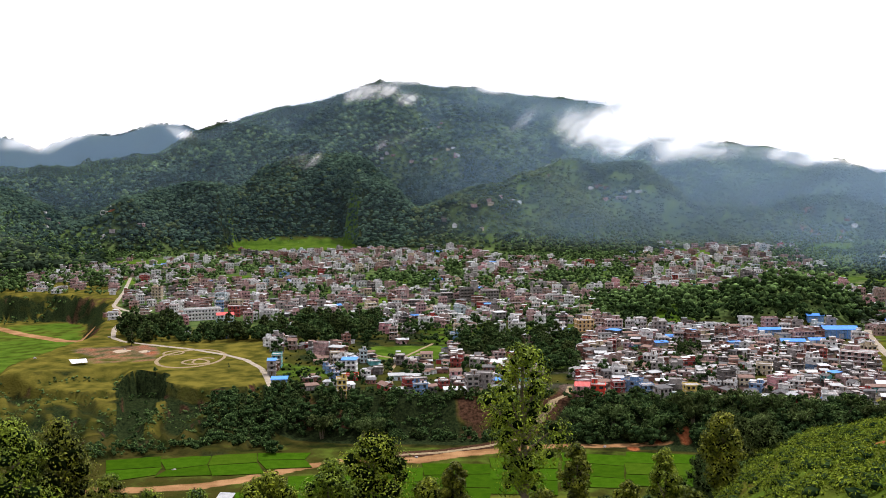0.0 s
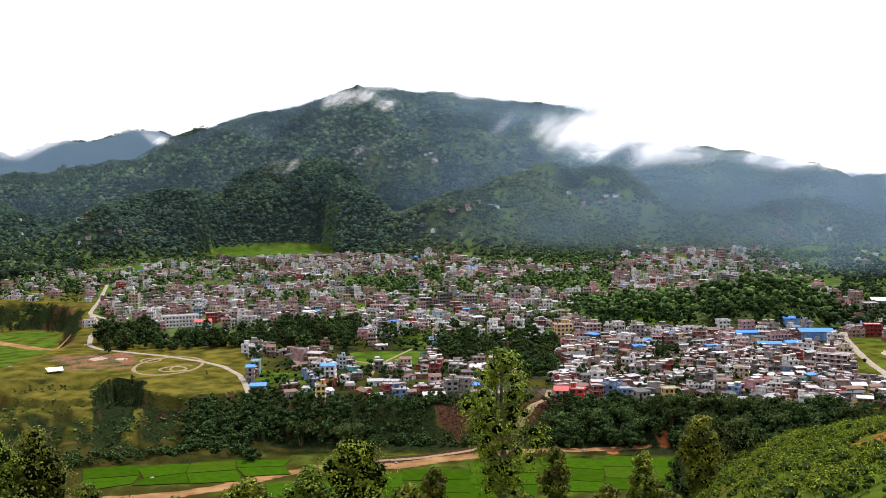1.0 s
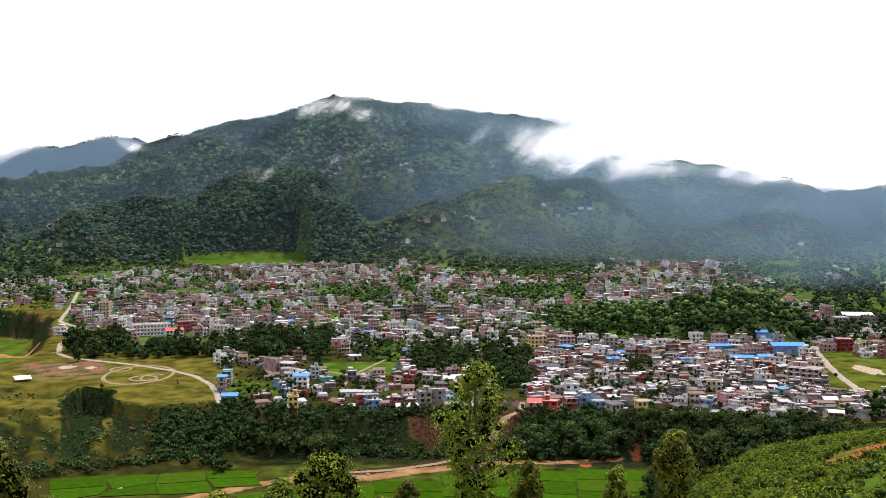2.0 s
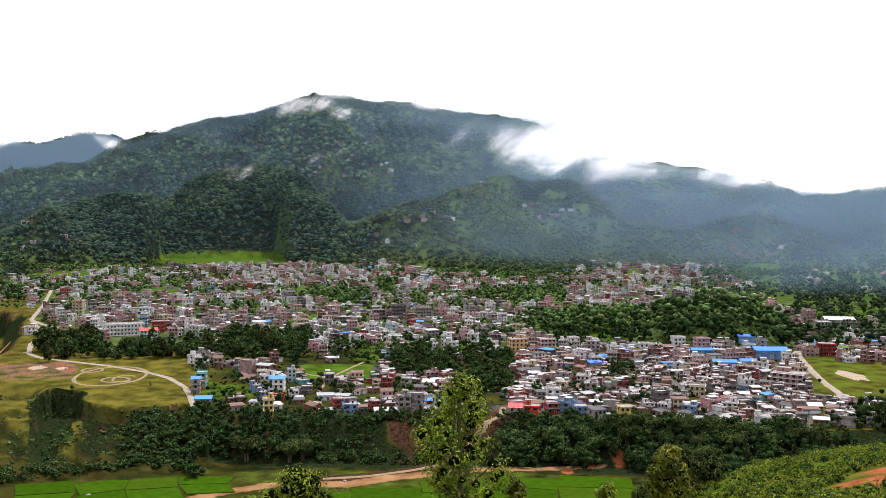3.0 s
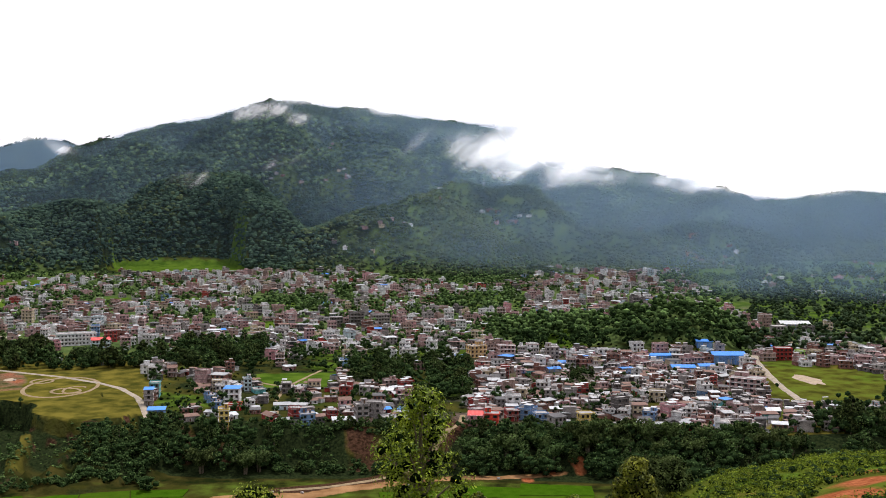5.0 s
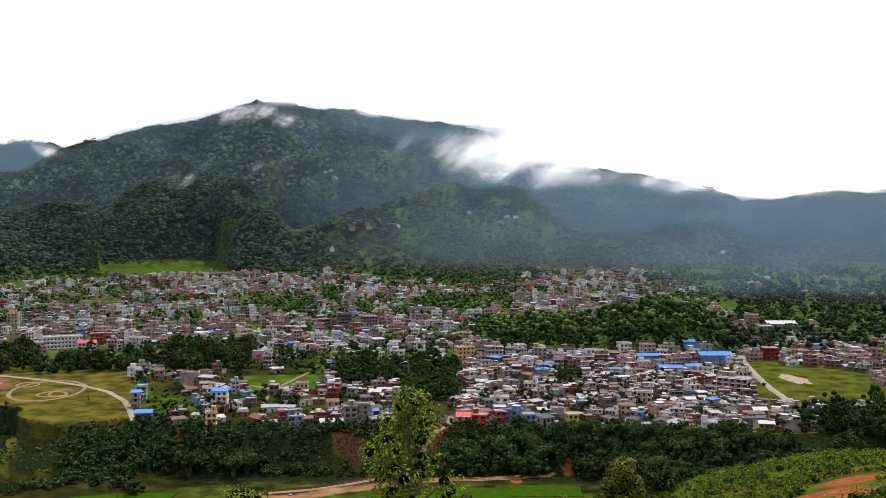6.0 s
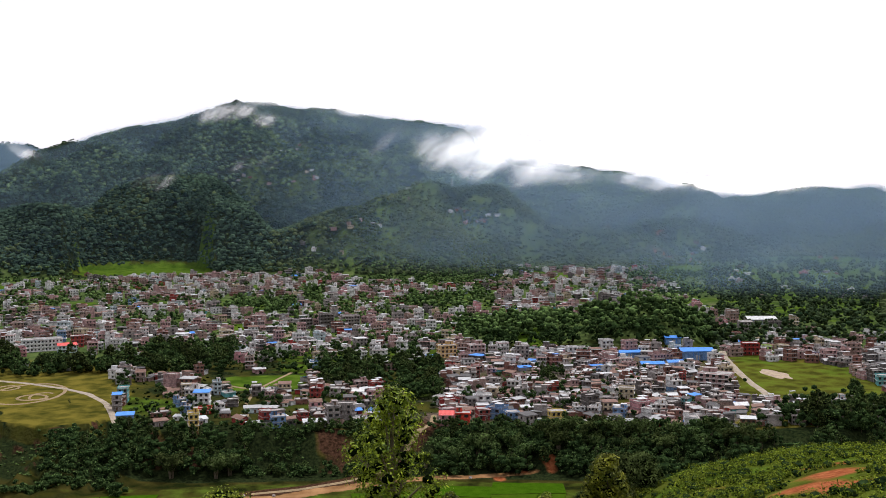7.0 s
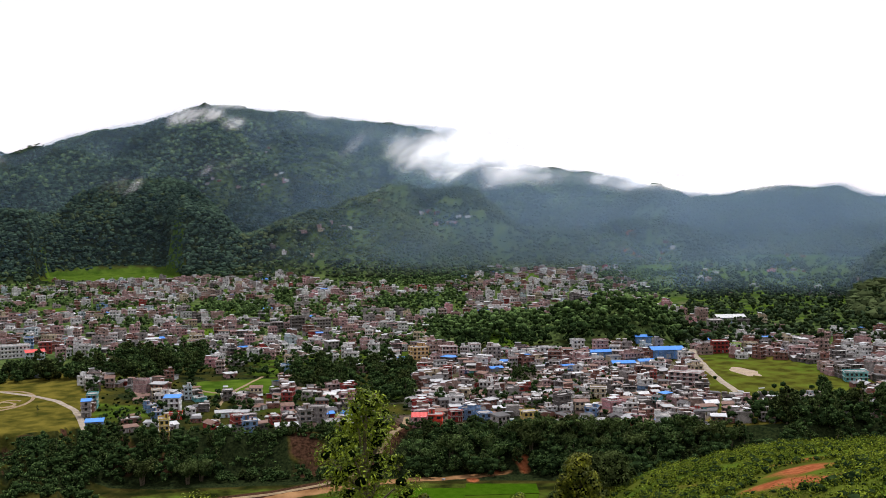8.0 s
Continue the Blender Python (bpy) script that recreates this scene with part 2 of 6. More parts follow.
# hamlets on the slopes and in the side valley: azimuth, distance, houses, spread
HAMLETS = [(0.71, 2348, 3, 10), (-0.12, 2360, 3, 16), (-0.06, 2720, 3, 14), (-1.02, 2616, 2, 8), (2.18, 2668, 2, 12), (-2.68, 2376, 5, 22), (0.72, 1592, 2, 8), (2.55, 1580, 5, 14), (4.41, 1616, 3, 10), (9.65, 1768, 6, 14), (8.66, 1820, 4, 9),
           (6.4, 1900, 4, 40), (5.8, 2250, 5, 50), (16.67, 2251, 2, 12), (21.04, 1883, 9, 40), (-18.4, 1650, 3, 20), (-19.8, 1560, 12, 60), (-15.2, 1530, 8, 60), (23.6, 1440, 6, 22), (26.5, 1620, 8, 70), (29, 1750, 8, 90), (31, 1350, 5, 50),
           (-16.5, 2900, 4, 60), (-20.5, 1230, 12, 40), (28.6, 1345, 3, 15), (27, 1250, 8, 60)]
# open fields: azimuths, distances
FIELDS = [(-11.6, -4.6, 1600, 1745), (-18, -14.4, 1385, 1480), (-17.5, -15.5, 1180, 1240), (12.7, 14.9, 1420, 1610), (-4.2, 0.4, 684, 735), (4.6, 7.2, 770, 800), (11.5, 13.6, 830, 900), (-4.6, -3.0, 960, 1010), (5.9, 8.5, 860, 890), (-12.2, -10.6, 1180, 1250),
          (24.2, 32, 1840, 1915), (24.0, 30.5, 1540, 1572), (19.8, 21.9, 1600, 1660), (22.3, 24.0, 1690, 1740)]
# terraced clearings on the right-hand ridge
CLEARINGS = [(9.9, 1830, 1.0, 60), (11.4, 1770, 0.9, 70), (12.5, 1670, 0.45, 110), (7.0, 2000, 1.3, 70), (4.6, 1700, 0.5, 40), (1.6, 2480, 1.6, 80), (5.4, 2260, 1.5, 80), (20.6, 2100, 1.2, 90), (17.4, 2150, 1.0, 70), (-1.4, 2700, 1.2, 70), (2.4, 2850, 1.4, 60)]


def opened(x, y):
    """1 on the terraced clearings and round the hamlets of the slopes."""
    az, r = np.degrees(np.arctan2(x, y)), np.hypot(x, y)
    ragged = 0.9 * (fbm(x / 45, y / 45, 3, 71) - 0.5)
    k = np.zeros_like(az)
    for a, d, wa, wr in CLEARINGS:
        k = np.maximum(k, 1 - smooth(np.hypot((az - a) / wa, (r - d) / wr) + ragged, 0.7, 1.1))
    for a, d, count, spread in HAMLETS:
        k = np.maximum(k, 0.9 - 0.9 * smooth(np.hypot((az - a) * 0.01745 * d / (spread + 16), (r - d + 24) / (spread + 46)) + 0.4 * ragged, 0.7, 1.1))
    return k

# ---------------------------------------------------------------- materials
def material(name, low, high, scale=1.0, rough=0.85, bump=0.25, fine=8.0, island=0.0, metal=0.0, gloss=None):
    """Two tones blended by broad and fine noise, with relief; island: spread of brightness from piece to piece."""
    m = bpy.data.materials.new(name)
    m.use_nodes = True
    n, l = m.node_tree.nodes, m.node_tree.links
    b = n["Principled BSDF"]
    geo = n.new("ShaderNodeNewGeometry")
    broad, grain = n.new("ShaderNodeTexNoise"), n.new("ShaderNodeTexNoise")
    for node, s in ((broad, scale), (grain, scale * fine)):
        node.inputs["Scale"].default_value = s
        node.inputs["Detail"].default_value = 5
        l.new(geo.outputs["Position"], node.inputs["Vector"])
    add = n.new("ShaderNodeMath")
    add.operation = "ADD"
    l.new(broad.outputs["Fac"], add.inputs[0])
    l.new(grain.outputs["Fac"], add.inputs[1])
    spread = n.new("ShaderNodeMapRange")
    spread.inputs["From Min"].default_value, spread.inputs["From Max"].default_value = 0.72, 1.28
    l.new(add.outputs[0], spread.inputs["Value"])
    mix = n.new("ShaderNodeMix")
    mix.data_type = "RGBA"
    mix.inputs["A"].default_value, mix.inputs["B"].default_value = (*low, 1), (*high, 1)
    l.new(spread.outputs[0], mix.inputs["Factor"])
    colour = mix.outputs["Result"]
    if island:
        info = n.new("ShaderNodeObjectInfo")
        hsv = n.new("ShaderNodeHueSaturation")
        val = n.new("ShaderNodeMapRange")
        val.inputs["To Min"].default_value, val.inputs["To Max"].default_value = 1 - island, 1 + island
        own = n.new("ShaderNodeMapRange")
        own.inputs["To Min"].default_value, own.inputs["To Max"].default_value = 0.7, 1.35
        times = n.new("ShaderNodeMath")
        times.operation = "MULTIPLY"
        hue = n.new("ShaderNodeMapRange")
        hue.inputs["To Min"].default_value, hue.inputs["To Max"].default_value = 0.475, 0.515
        l.new(geo.outputs["Random Per Island"], val.inputs["Value"])
        l.new(info.outputs["Random"], own.inputs["Value"])
        l.new(val.outputs[0], times.inputs[0])
        l.new(own.outputs[0], times.inputs[1])
        l.new(info.outputs["Random"], hue.inputs["Value"])
        l.new(times.outputs[0], hsv.inputs["Value"])
        l.new(hue.outputs[0], hsv.inputs["Hue"])
        l.new(colour, hsv.inputs["Color"])
        colour = hsv.outputs["Color"]
    l.new(colour, b.inputs["Base Color"])
    b.inputs["Roughness"].default_value, b.inputs["Metallic"].default_value = rough, metal
    b.inputs["Specular IOR Level"].default_value = 0.12 if gloss is None else gloss
    if bump:
        bp = n.new("ShaderNodeBump")
        bp.inputs["Strength"].default_value, bp.inputs["Distance"].default_value = bump, 0.4 / (scale * fine)
        l.new(grain.outputs["Fac"], bp.inputs["Height"])
        l.new(bp.outputs["Normal"], b.inputs["Normal"])
    return m


def land_material():
    """Grass, woodland floor, crops, bare earth and gravel, blended by the masks that the land carries."""
    m = bpy.data.materials.new("land")
    m.use_nodes = True
    n, l = m.node_tree.nodes, m.node_tree.links
    b = n["Principled BSDF"]
    b.inputs["Roughness"].default_value = 0.95
    b.inputs["Specular IOR Level"].default_value = 0.0
    geo = n.new("ShaderNodeNewGeometry")

    def noise_at(scale, detail=6):
        t = n.new("ShaderNodeTexNoise")
        t.inputs["Scale"].default_value, t.inputs["Detail"].default_value = scale, detail
        l.new(geo.outputs["Position"], t.inputs["Vector"])
        return t.outputs["Fac"]

    big, mid, small = noise_at(0.012), noise_at(0.09), noise_at(0.7)

    def two(a, c, fac, lo=0.35, hi=0.65):
        r = n.new("ShaderNodeMapRange")
        r.inputs["From Min"].default_value, r.inputs["From Max"].default_value = lo, hi
        l.new(fac, r.inputs["Value"])
        x = n.new("ShaderNodeMix")
        x.data_type = "RGBA"
        x.inputs["A"].default_value, x.inputs["B"].default_value = (*a, 1), (*c, 1)
        l.new(r.outputs[0], x.inputs["Factor"])
        return x.outputs["Result"]

    def over(under, top, name):
        at = n.new("ShaderNodeAttribute")
        at.attribute_name = name
        w = n.new("ShaderNodeMath")
        w.operation = "MULTIPLY_ADD"
        l.new(mid, w.inputs[0])
        w.inputs[1].default_value = 0.9
        w.inputs[2].default_value = -0.45
        s = n.new("ShaderNodeMath")
        s.operation = "ADD"
        l.new(at.outputs["Fac"], s.inputs[0])
        l.new(w.outputs[0], s.inputs[1])
        k = n.new("ShaderNodeMapRange")
        k.inputs["From Min"].default_value, k.inputs["From Max"].default_value = 0.32, 0.68
        l.new(s.outputs[0], k.inputs["Value"])
        x = n.new("ShaderNodeMix")
        x.data_type = "RGBA"
        l.new(k.outputs[0], x.inputs["Factor"])
        l.new(under, x.inputs["A"])
        l.new(top, x.inputs["B"])
        return x.outputs["Result"]

    colour = two((0.034, 0.036, 0.007), (0.116, 0.098, 0.018), mid)
    # rough grass; on the plateau flank its dark tone includes the slope's shade
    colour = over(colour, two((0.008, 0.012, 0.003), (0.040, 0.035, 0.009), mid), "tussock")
    # woodland floor and scrub, with shade of ravine and creases painted in
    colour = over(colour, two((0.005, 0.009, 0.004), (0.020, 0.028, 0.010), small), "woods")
    colour = over(colour, two((0.026, 0.048, 0.015), (0.076, 0.108, 0.034), mid), "meadow")
    colour = over(colour, two((0.028, 0.058, 0.006), (0.062, 0.104, 0.012), mid), "crops")
    colour = over(colour, two((0.018, 0.010, 0.006), (0.066, 0.034, 0.021), small), "earth")
    colour = over(colour, two((0.15, 0.080, 0.035), (0.27, 0.155, 0.075), mid), "gravel")
    colour = over(colour, two((0.050, 0.042, 0.034), (0.13, 0.112, 0.094), small), "yard")
    colour = over(colour, two((0.16, 0.045, 0.018), (0.27, 0.095, 0.04), small), "redsoil")
    l.new(colour, b.inputs["Base Color"])
    bp = n.new("ShaderNodeBump")
    bp.inputs["Strength"].default_value, bp.inputs["Distance"].default_value = 0.6, 0.8
    l.new(small, bp.inputs["Height"])
    l.new(bp.outputs["Normal"], b.inputs["Normal"])
    return m


LAND = land_material()
LEAF_FOREST = material("forest_leaves", (0.005, 0.012, 0.010), (0.038, 0.062, 0.036), 0.0065, 0.8, 0.0, 9, island=0.48, gloss=0.0)
LEAF_SLOPE = material("slope_leaves", (0.016, 0.032, 0.013), (0.090, 0.128, 0.054), 0.0065, 0.8, 0.0, 9, island=0.45, gloss=0.0)
LEAF_VALLEY = material("valley_leaves", (0.010, 0.024, 0.013), (0.062, 0.098, 0.044), 0.05, 0.8, 0.0, 9, island=0.4, gloss=0.0)
# near-black: the shade inside crowns and bushes is painted into this colour
INNER_SHADE = material("inner_foliage_shade", (0.0015, 0.003, 0.001), (0.005, 0.009, 0.002), 0.4, 0.9, 0.0, 6, island=0.3, gloss=0.0)
LEAF_TOWN = material("garden_leaves", (0.008, 0.018, 0.007), (0.098, 0.145, 0.046), 0.16, 0.7, 0.0, 5, island=0.5, gloss=0.0)
LEAF_NEAR = material("bright_leaves", (0.010, 0.024, 0.004), (0.165, 0.20, 0.014), 0.25, 0.6, 0.0, 6, island=0.55, gloss=0.12)
LEAF_LIME = material("lime_leaves", (0.024, 0.050, 0.005), (0.22, 0.27, 0.016), 0.3, 0.6, 0.0, 6, island=0.5, gloss=0.12)
LEAF_SHRUB = material("shrub_leaves", (0.026, 0.048, 0.007), (0.17, 0.20, 0.020), 0.2, 0.7, 0.0, 6, island=0.45, gloss=0.0)
# foliage core colour, darkened to carry the shade within crowns and shrubs
DEEP_SHADE = material("deep_foliage_shade", (0.003, 0.007, 0.003), (0.024, 0.040, 0.013), 0.2, 0.9, 0.0, 5, island=0.3, gloss=0.0)
BARK = material("bark", (0.08, 0.06, 0.04), (0.17, 0.14, 0.10), 2, 0.9, 0.5, 6)


# ---------------------------------------------------------------- meshes
def tri_mesh(name, verts, tris, mats, index=None, smooth_shade=False):
    me = bpy.data.meshes.new(name)
    verts, tris = np.asarray(verts, np.float32), np.asarray(tris, np.int32)
    me.vertices.add(len(verts))
    me.vertices.foreach_set("co", verts.ravel())
    me.loops.add(tris.size)
    me.loops.foreach_set("vertex_index", tris.ravel())
    me.polygons.add(len(tris))
    me.polygons.foreach_set("loop_start", np.arange(0, tris.size, tris.shape[1], dtype=np.int32))
    me.polygons.foreach_set("use_smooth", np.full(len(tris), smooth_shade))
    for mt in mats:
        me.materials.append(mt)
    if index is not None:
        me.polygons.foreach_set("material_index", np.asarray(index, np.int32))
    me.update(calc_edges=True)
    me.validate()
    return me


def child(name, mesh, parent, label=""):
    ob = new(name, mesh)
    ob.parent = parent
    if label:
        tagged(ob, label)
    return ob


# ---------------------------------------------------------------- ground
def build_ground():
    az = np.concatenate([np.arange(-180, -36, 6.0), np.arange(-36, -28, 0.8), np.arange(-28, 37, 0.2), np.arange(37, 46, 0.9), np.arange(46, 180, 6.0)])
    r = np.concatenate([[0.0], np.arange(4, 40, 4), np.arange(40, 440, 6.0), np.arange(440, 720, 2.6), np.arange(720, 1020, 6.0), np.arange(1020, 1160, 3.0), np.arange(1160, 1700, 13.0), np.arange(1700, 3300, 26.0), np.arange(3300, 4950, 75.0)])
    A, Rr = np.meshgrid(az, r, indexing="ij")
    X, Y = Rr * np.sin(np.radians(A)), Rr * np.cos(np.radians(A))
    Z = land(X, Y)
    na, nr = len(az), len(r)
    ids = np.arange(na * nr).reshape(na, nr)
    nxt = np.roll(ids, -1, 0)
    quads = np.stack([ids[:, :-1], ids[:, 1:], nxt[:, 1:], nxt[:, :-1]], -1).reshape(-1, 4)
    me = tri_mesh("ground", np.stack([X, Y, Z], -1).reshape(-1, 3), quads[:, ::-1], [LAND], None, True)
    ground = tagged(new("ground", me), "valley land with grass, earth, river flats and wooded slopes", "ground", kind="structure")
    A0 = A
    A = A + 1.6 * (fbm((X * 0.8 + Y * 0.6) / 17, (X * 0.6 - Y * 0.8) / 17, 4, 67) - 0.5)
    rim = np.interp(A0, RIM_AZ, RIM_R)
    dr = np.gradient(Z, axis=1) / np.maximum(np.gradient(Rr, axis=1), 1e-3)
    da = np.gradient(Z, axis=0) / np.maximum(np.gradient(A0, axis=0) * 0.01745 * np.maximum(Rr, 1), 1e-3)
    steep = smooth(np.hypot(dr, da), 0.36, 0.85) * (Rr > 440) * (Rr < 1180)
    n1 = fbm((X * 0.8 + Y * 0.6) / 60, (X * 0.6 - Y * 0.8) / 60, 4, 61)
    n2 = fbm((X * 0.7 + Y * 0.7) / 16, (X * 0.7 - Y * 0.7) / 16, 4, 63)
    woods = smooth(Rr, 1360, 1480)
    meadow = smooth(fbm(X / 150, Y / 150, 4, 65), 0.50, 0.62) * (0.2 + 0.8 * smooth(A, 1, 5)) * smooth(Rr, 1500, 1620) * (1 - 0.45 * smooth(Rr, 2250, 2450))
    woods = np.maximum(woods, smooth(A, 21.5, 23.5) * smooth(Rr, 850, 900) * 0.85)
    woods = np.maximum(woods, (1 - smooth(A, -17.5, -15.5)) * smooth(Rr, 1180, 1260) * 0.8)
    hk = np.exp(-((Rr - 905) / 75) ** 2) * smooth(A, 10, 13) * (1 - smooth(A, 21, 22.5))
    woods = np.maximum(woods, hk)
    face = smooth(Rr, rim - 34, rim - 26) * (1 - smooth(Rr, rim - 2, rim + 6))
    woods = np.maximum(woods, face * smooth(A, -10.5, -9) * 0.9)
    woods = np.maximum(woods, smooth(150 - np.abs(Rr - 300), 0, 40) * (1 - smooth(A, 14, 17)))
    crops = smooth(Rr, 400, 415) * (1 - smooth(Rr, np.where(A0 < -9.8, 528, rim - 52), np.where(A0 < -9.8, 536, rim - 40))) * (0.30 + 0.12 * smooth(A, -10, -4)) * smooth(A, -21, -18)
    meadow = np.maximum(meadow, 0.85 * smooth(Rr, 800, 880) * (1 - smooth(Rr, 1500, 1650)) * smooth(A0, -18.2, -17.2))
    valley = smooth(A, 18, 22) * smooth(Rr, 1000, 1080) * (1 - smooth(Rr, 1750, 2000))
    crops = np.maximum(crops, valley * smooth(fbm(X / 90, Y / 45, 3, 66), 0.54, 0.6) * 0.6)
    meadow = np.maximum(meadow, valley * 0.8)
    meadow = np.maximum(meadow, opened(X, Y) * smooth(Rr, 1400, 1500) * 0.62)
    crops = np.maximum(crops, opened(X, Y) * smooth(Rr, 1400, 1500) * smooth(n1, 0.5, 0.6) * 0.42)
    lowaz = np.interp(Rr, LOW_R, LOW_AZ)
    crops = np.maximum(crops, smooth(lowaz - A, 0.8, 1.8) * smooth(Rr, 700, 760) * (1 - smooth(Rr, 1060, 1100)) * (0.4 + 0.6 * n1))
    crops = np.maximum(crops, smooth(n1, 0.5, 0.62) * smooth(Rr, 600, 640) * (1 - smooth(Rr, 1400, 1500)) * smooth(A0, -10, -9) * 0.55)
    crops = np.maximum(crops, smooth(A, 14, 16) * (1 - smooth(Rr, 300, 330)) * (Rr > 50) * (0.3 + 0.5 * n2))
    for a0, a1, r0, r1 in FIELDS:
        k = smooth(A, a0 - 0.2, a0 + 0.2) * (1 - smooth(A, a1 - 0.2, a1 + 0.2)) * smooth(Rr, r0 - 8, r0 + 8) * (1 - smooth(Rr, r1 - 8, r1 + 8))
        crops = np.maximum(crops, k)
        woods = woods * (1 - k)
    crops = np.maximum(crops, 0.46 * smooth(A0, 23.1, 23.4) * (1 - smooth(A0, 31.2, 31.7)) * smooth(Rr, 655, 665) * (1 - smooth(Rr, 805, 815)))
    crops = crops * (1 - steep)
    # steep faces, ravine and wash-outs: dark scrub tone that also paints their shade
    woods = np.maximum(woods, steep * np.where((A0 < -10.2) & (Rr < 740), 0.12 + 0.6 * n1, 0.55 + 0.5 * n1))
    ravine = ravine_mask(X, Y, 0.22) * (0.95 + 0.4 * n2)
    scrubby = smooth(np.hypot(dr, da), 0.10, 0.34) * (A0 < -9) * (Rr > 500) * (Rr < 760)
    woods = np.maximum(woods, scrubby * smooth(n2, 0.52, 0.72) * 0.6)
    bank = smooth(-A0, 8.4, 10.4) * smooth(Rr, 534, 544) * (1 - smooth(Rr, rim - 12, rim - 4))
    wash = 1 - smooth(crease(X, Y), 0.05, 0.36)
    # bank: undergrowth and painted shade together, strongest along the wash-outs
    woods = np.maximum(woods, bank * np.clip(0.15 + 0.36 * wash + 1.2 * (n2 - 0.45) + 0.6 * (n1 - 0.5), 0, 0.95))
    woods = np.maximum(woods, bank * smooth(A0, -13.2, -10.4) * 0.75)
    # flank and flats: rough grass, the flank's shade painted into its colour
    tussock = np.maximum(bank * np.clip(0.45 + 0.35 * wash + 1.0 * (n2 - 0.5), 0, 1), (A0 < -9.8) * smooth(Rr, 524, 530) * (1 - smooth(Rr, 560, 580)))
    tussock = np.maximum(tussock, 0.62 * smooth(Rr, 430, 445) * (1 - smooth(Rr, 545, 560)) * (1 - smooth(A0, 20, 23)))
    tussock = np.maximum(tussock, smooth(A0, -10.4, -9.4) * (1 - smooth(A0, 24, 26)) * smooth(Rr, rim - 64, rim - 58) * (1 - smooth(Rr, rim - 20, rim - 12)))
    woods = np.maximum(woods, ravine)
    crops = crops * (1 - ravine)
    earth = face * np.clip(2.4 * n2 - 0.55 + 0.8 * (n1 - 0.5), 0, 1) * (0.95 * smooth(A, 0.1, 1.3) * (1 - smooth(A, 1.9, 3.0)) + smooth(A, -9.0, -8.2) * (1 - smooth(A, -7.8, -7.0)) * 0.95 + smooth(A, -6.2, -5.9) * (1 - smooth(A, -5.4, -5.1)) * 0.7)
    woods = woods * (1 - np.clip(earth, 0, 1))
    flat_earth = smooth(A, -20.5, -19.3) * (1 - smooth(A, -15.9, -15.4)) * smooth(Rr, 700, 715) * (1 - smooth(Rr, 770, 790)) * (0.55 + 0.9 * (n1 - 0.5))
    back_earth = smooth(A, -20.2, -19.2) * (1 - smooth(A, -17.9, -17.6)) * smooth(Rr, 800, 830) * (1 - smooth(Rr, 890, 930)) * 0.7
    earth = np.maximum(earth, 0.5 * back_earth)
    earth = np.maximum(earth, steep * smooth(n2, 0.55, 0.72) * np.where(Rr > 900, 0.4, 0.8) * (A0 < -8))
    rc = np.interp(A, [-30, -23.8, -20.5, -18.2, 0], [1150, 1145, 1115, 1065, 1040])
    earth = np.maximum(earth, smooth(Rr, rc - 42, rc - 32) * (1 - smooth(Rr, rc - 6, rc + 2)) * (A < -17.8) * smooth(n2, 0.5, 0.75) * 0.55)
    earth = np.maximum(earth, smooth(9 - dist_line(X, Y, CLIFF_PATH), 0, 5) * 0.8)
    redsoil = np.zeros_like(A)
    for a, rr, w in RED_PATCHES:
        px, py = polar(a, rr)
        redsoil = np.maximum(redsoil, np.exp(-(((X - px) / w) ** 2 + ((Y - py) / (w * 1.6)) ** 2)) * (0.6 + 0.8 * n2))
    yard = smooth(Rr, rim + 4, rim + 16) * (1 - smooth(Rr, 1480, 1560)) * smooth(A, -10, -8.5) * (1 - smooth(A, 22.6, 23.6)) * (0.25 + 0.75 * n2 + 0.5 * (n1 - 0.5))
    yard = np.maximum(yard, smooth(Rr, 880, 900) * (1 - smooth(Rr, 1400, 1480)) * smooth(A, -16, -14) * (1 - smooth(A, -9, -8)) * (0.1 + 0.8 * n2))
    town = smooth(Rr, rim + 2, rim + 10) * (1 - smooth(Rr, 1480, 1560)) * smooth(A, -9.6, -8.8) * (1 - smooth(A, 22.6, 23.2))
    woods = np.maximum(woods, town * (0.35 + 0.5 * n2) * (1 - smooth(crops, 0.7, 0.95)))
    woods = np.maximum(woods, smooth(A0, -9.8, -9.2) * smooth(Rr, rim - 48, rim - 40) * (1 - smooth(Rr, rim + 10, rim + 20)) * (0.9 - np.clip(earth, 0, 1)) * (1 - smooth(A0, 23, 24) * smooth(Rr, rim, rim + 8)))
    yard = yard * smooth(vnoise(X / 70, Y / 70, 99), 0.3, 0.5) * (0.5 + 0.5 * smooth(A, 6, 8) * (1 - smooth(Rr, 800, 850)))
    yard = yard * (1 - hk) * (1 - smooth(crops, 0.6, 0.9))
    yard = np.maximum(yard, flat_earth * 0.8)
    redsoil = np.maximum(redsoil, np.maximum(0.62 * flat_earth, 0.36 * back_earth))
    gravel = np.maximum(smooth(6.5 - dist_line(X, Y, STREAM) + 5 * (n1 - 0.5), 0, 3) * (1 - smooth(Z, 0.8, 2.0)), smooth(7 - dist_line(X, Y, SIDE_STREAM), 0, 3))
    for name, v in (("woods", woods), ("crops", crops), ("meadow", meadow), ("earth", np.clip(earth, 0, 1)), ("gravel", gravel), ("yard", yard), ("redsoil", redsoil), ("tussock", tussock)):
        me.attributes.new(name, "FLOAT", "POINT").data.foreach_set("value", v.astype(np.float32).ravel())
    return ground


build_ground()

# ---------------------------------------------------------------- forest on the mountains
rng = np.random.default_rng(4)


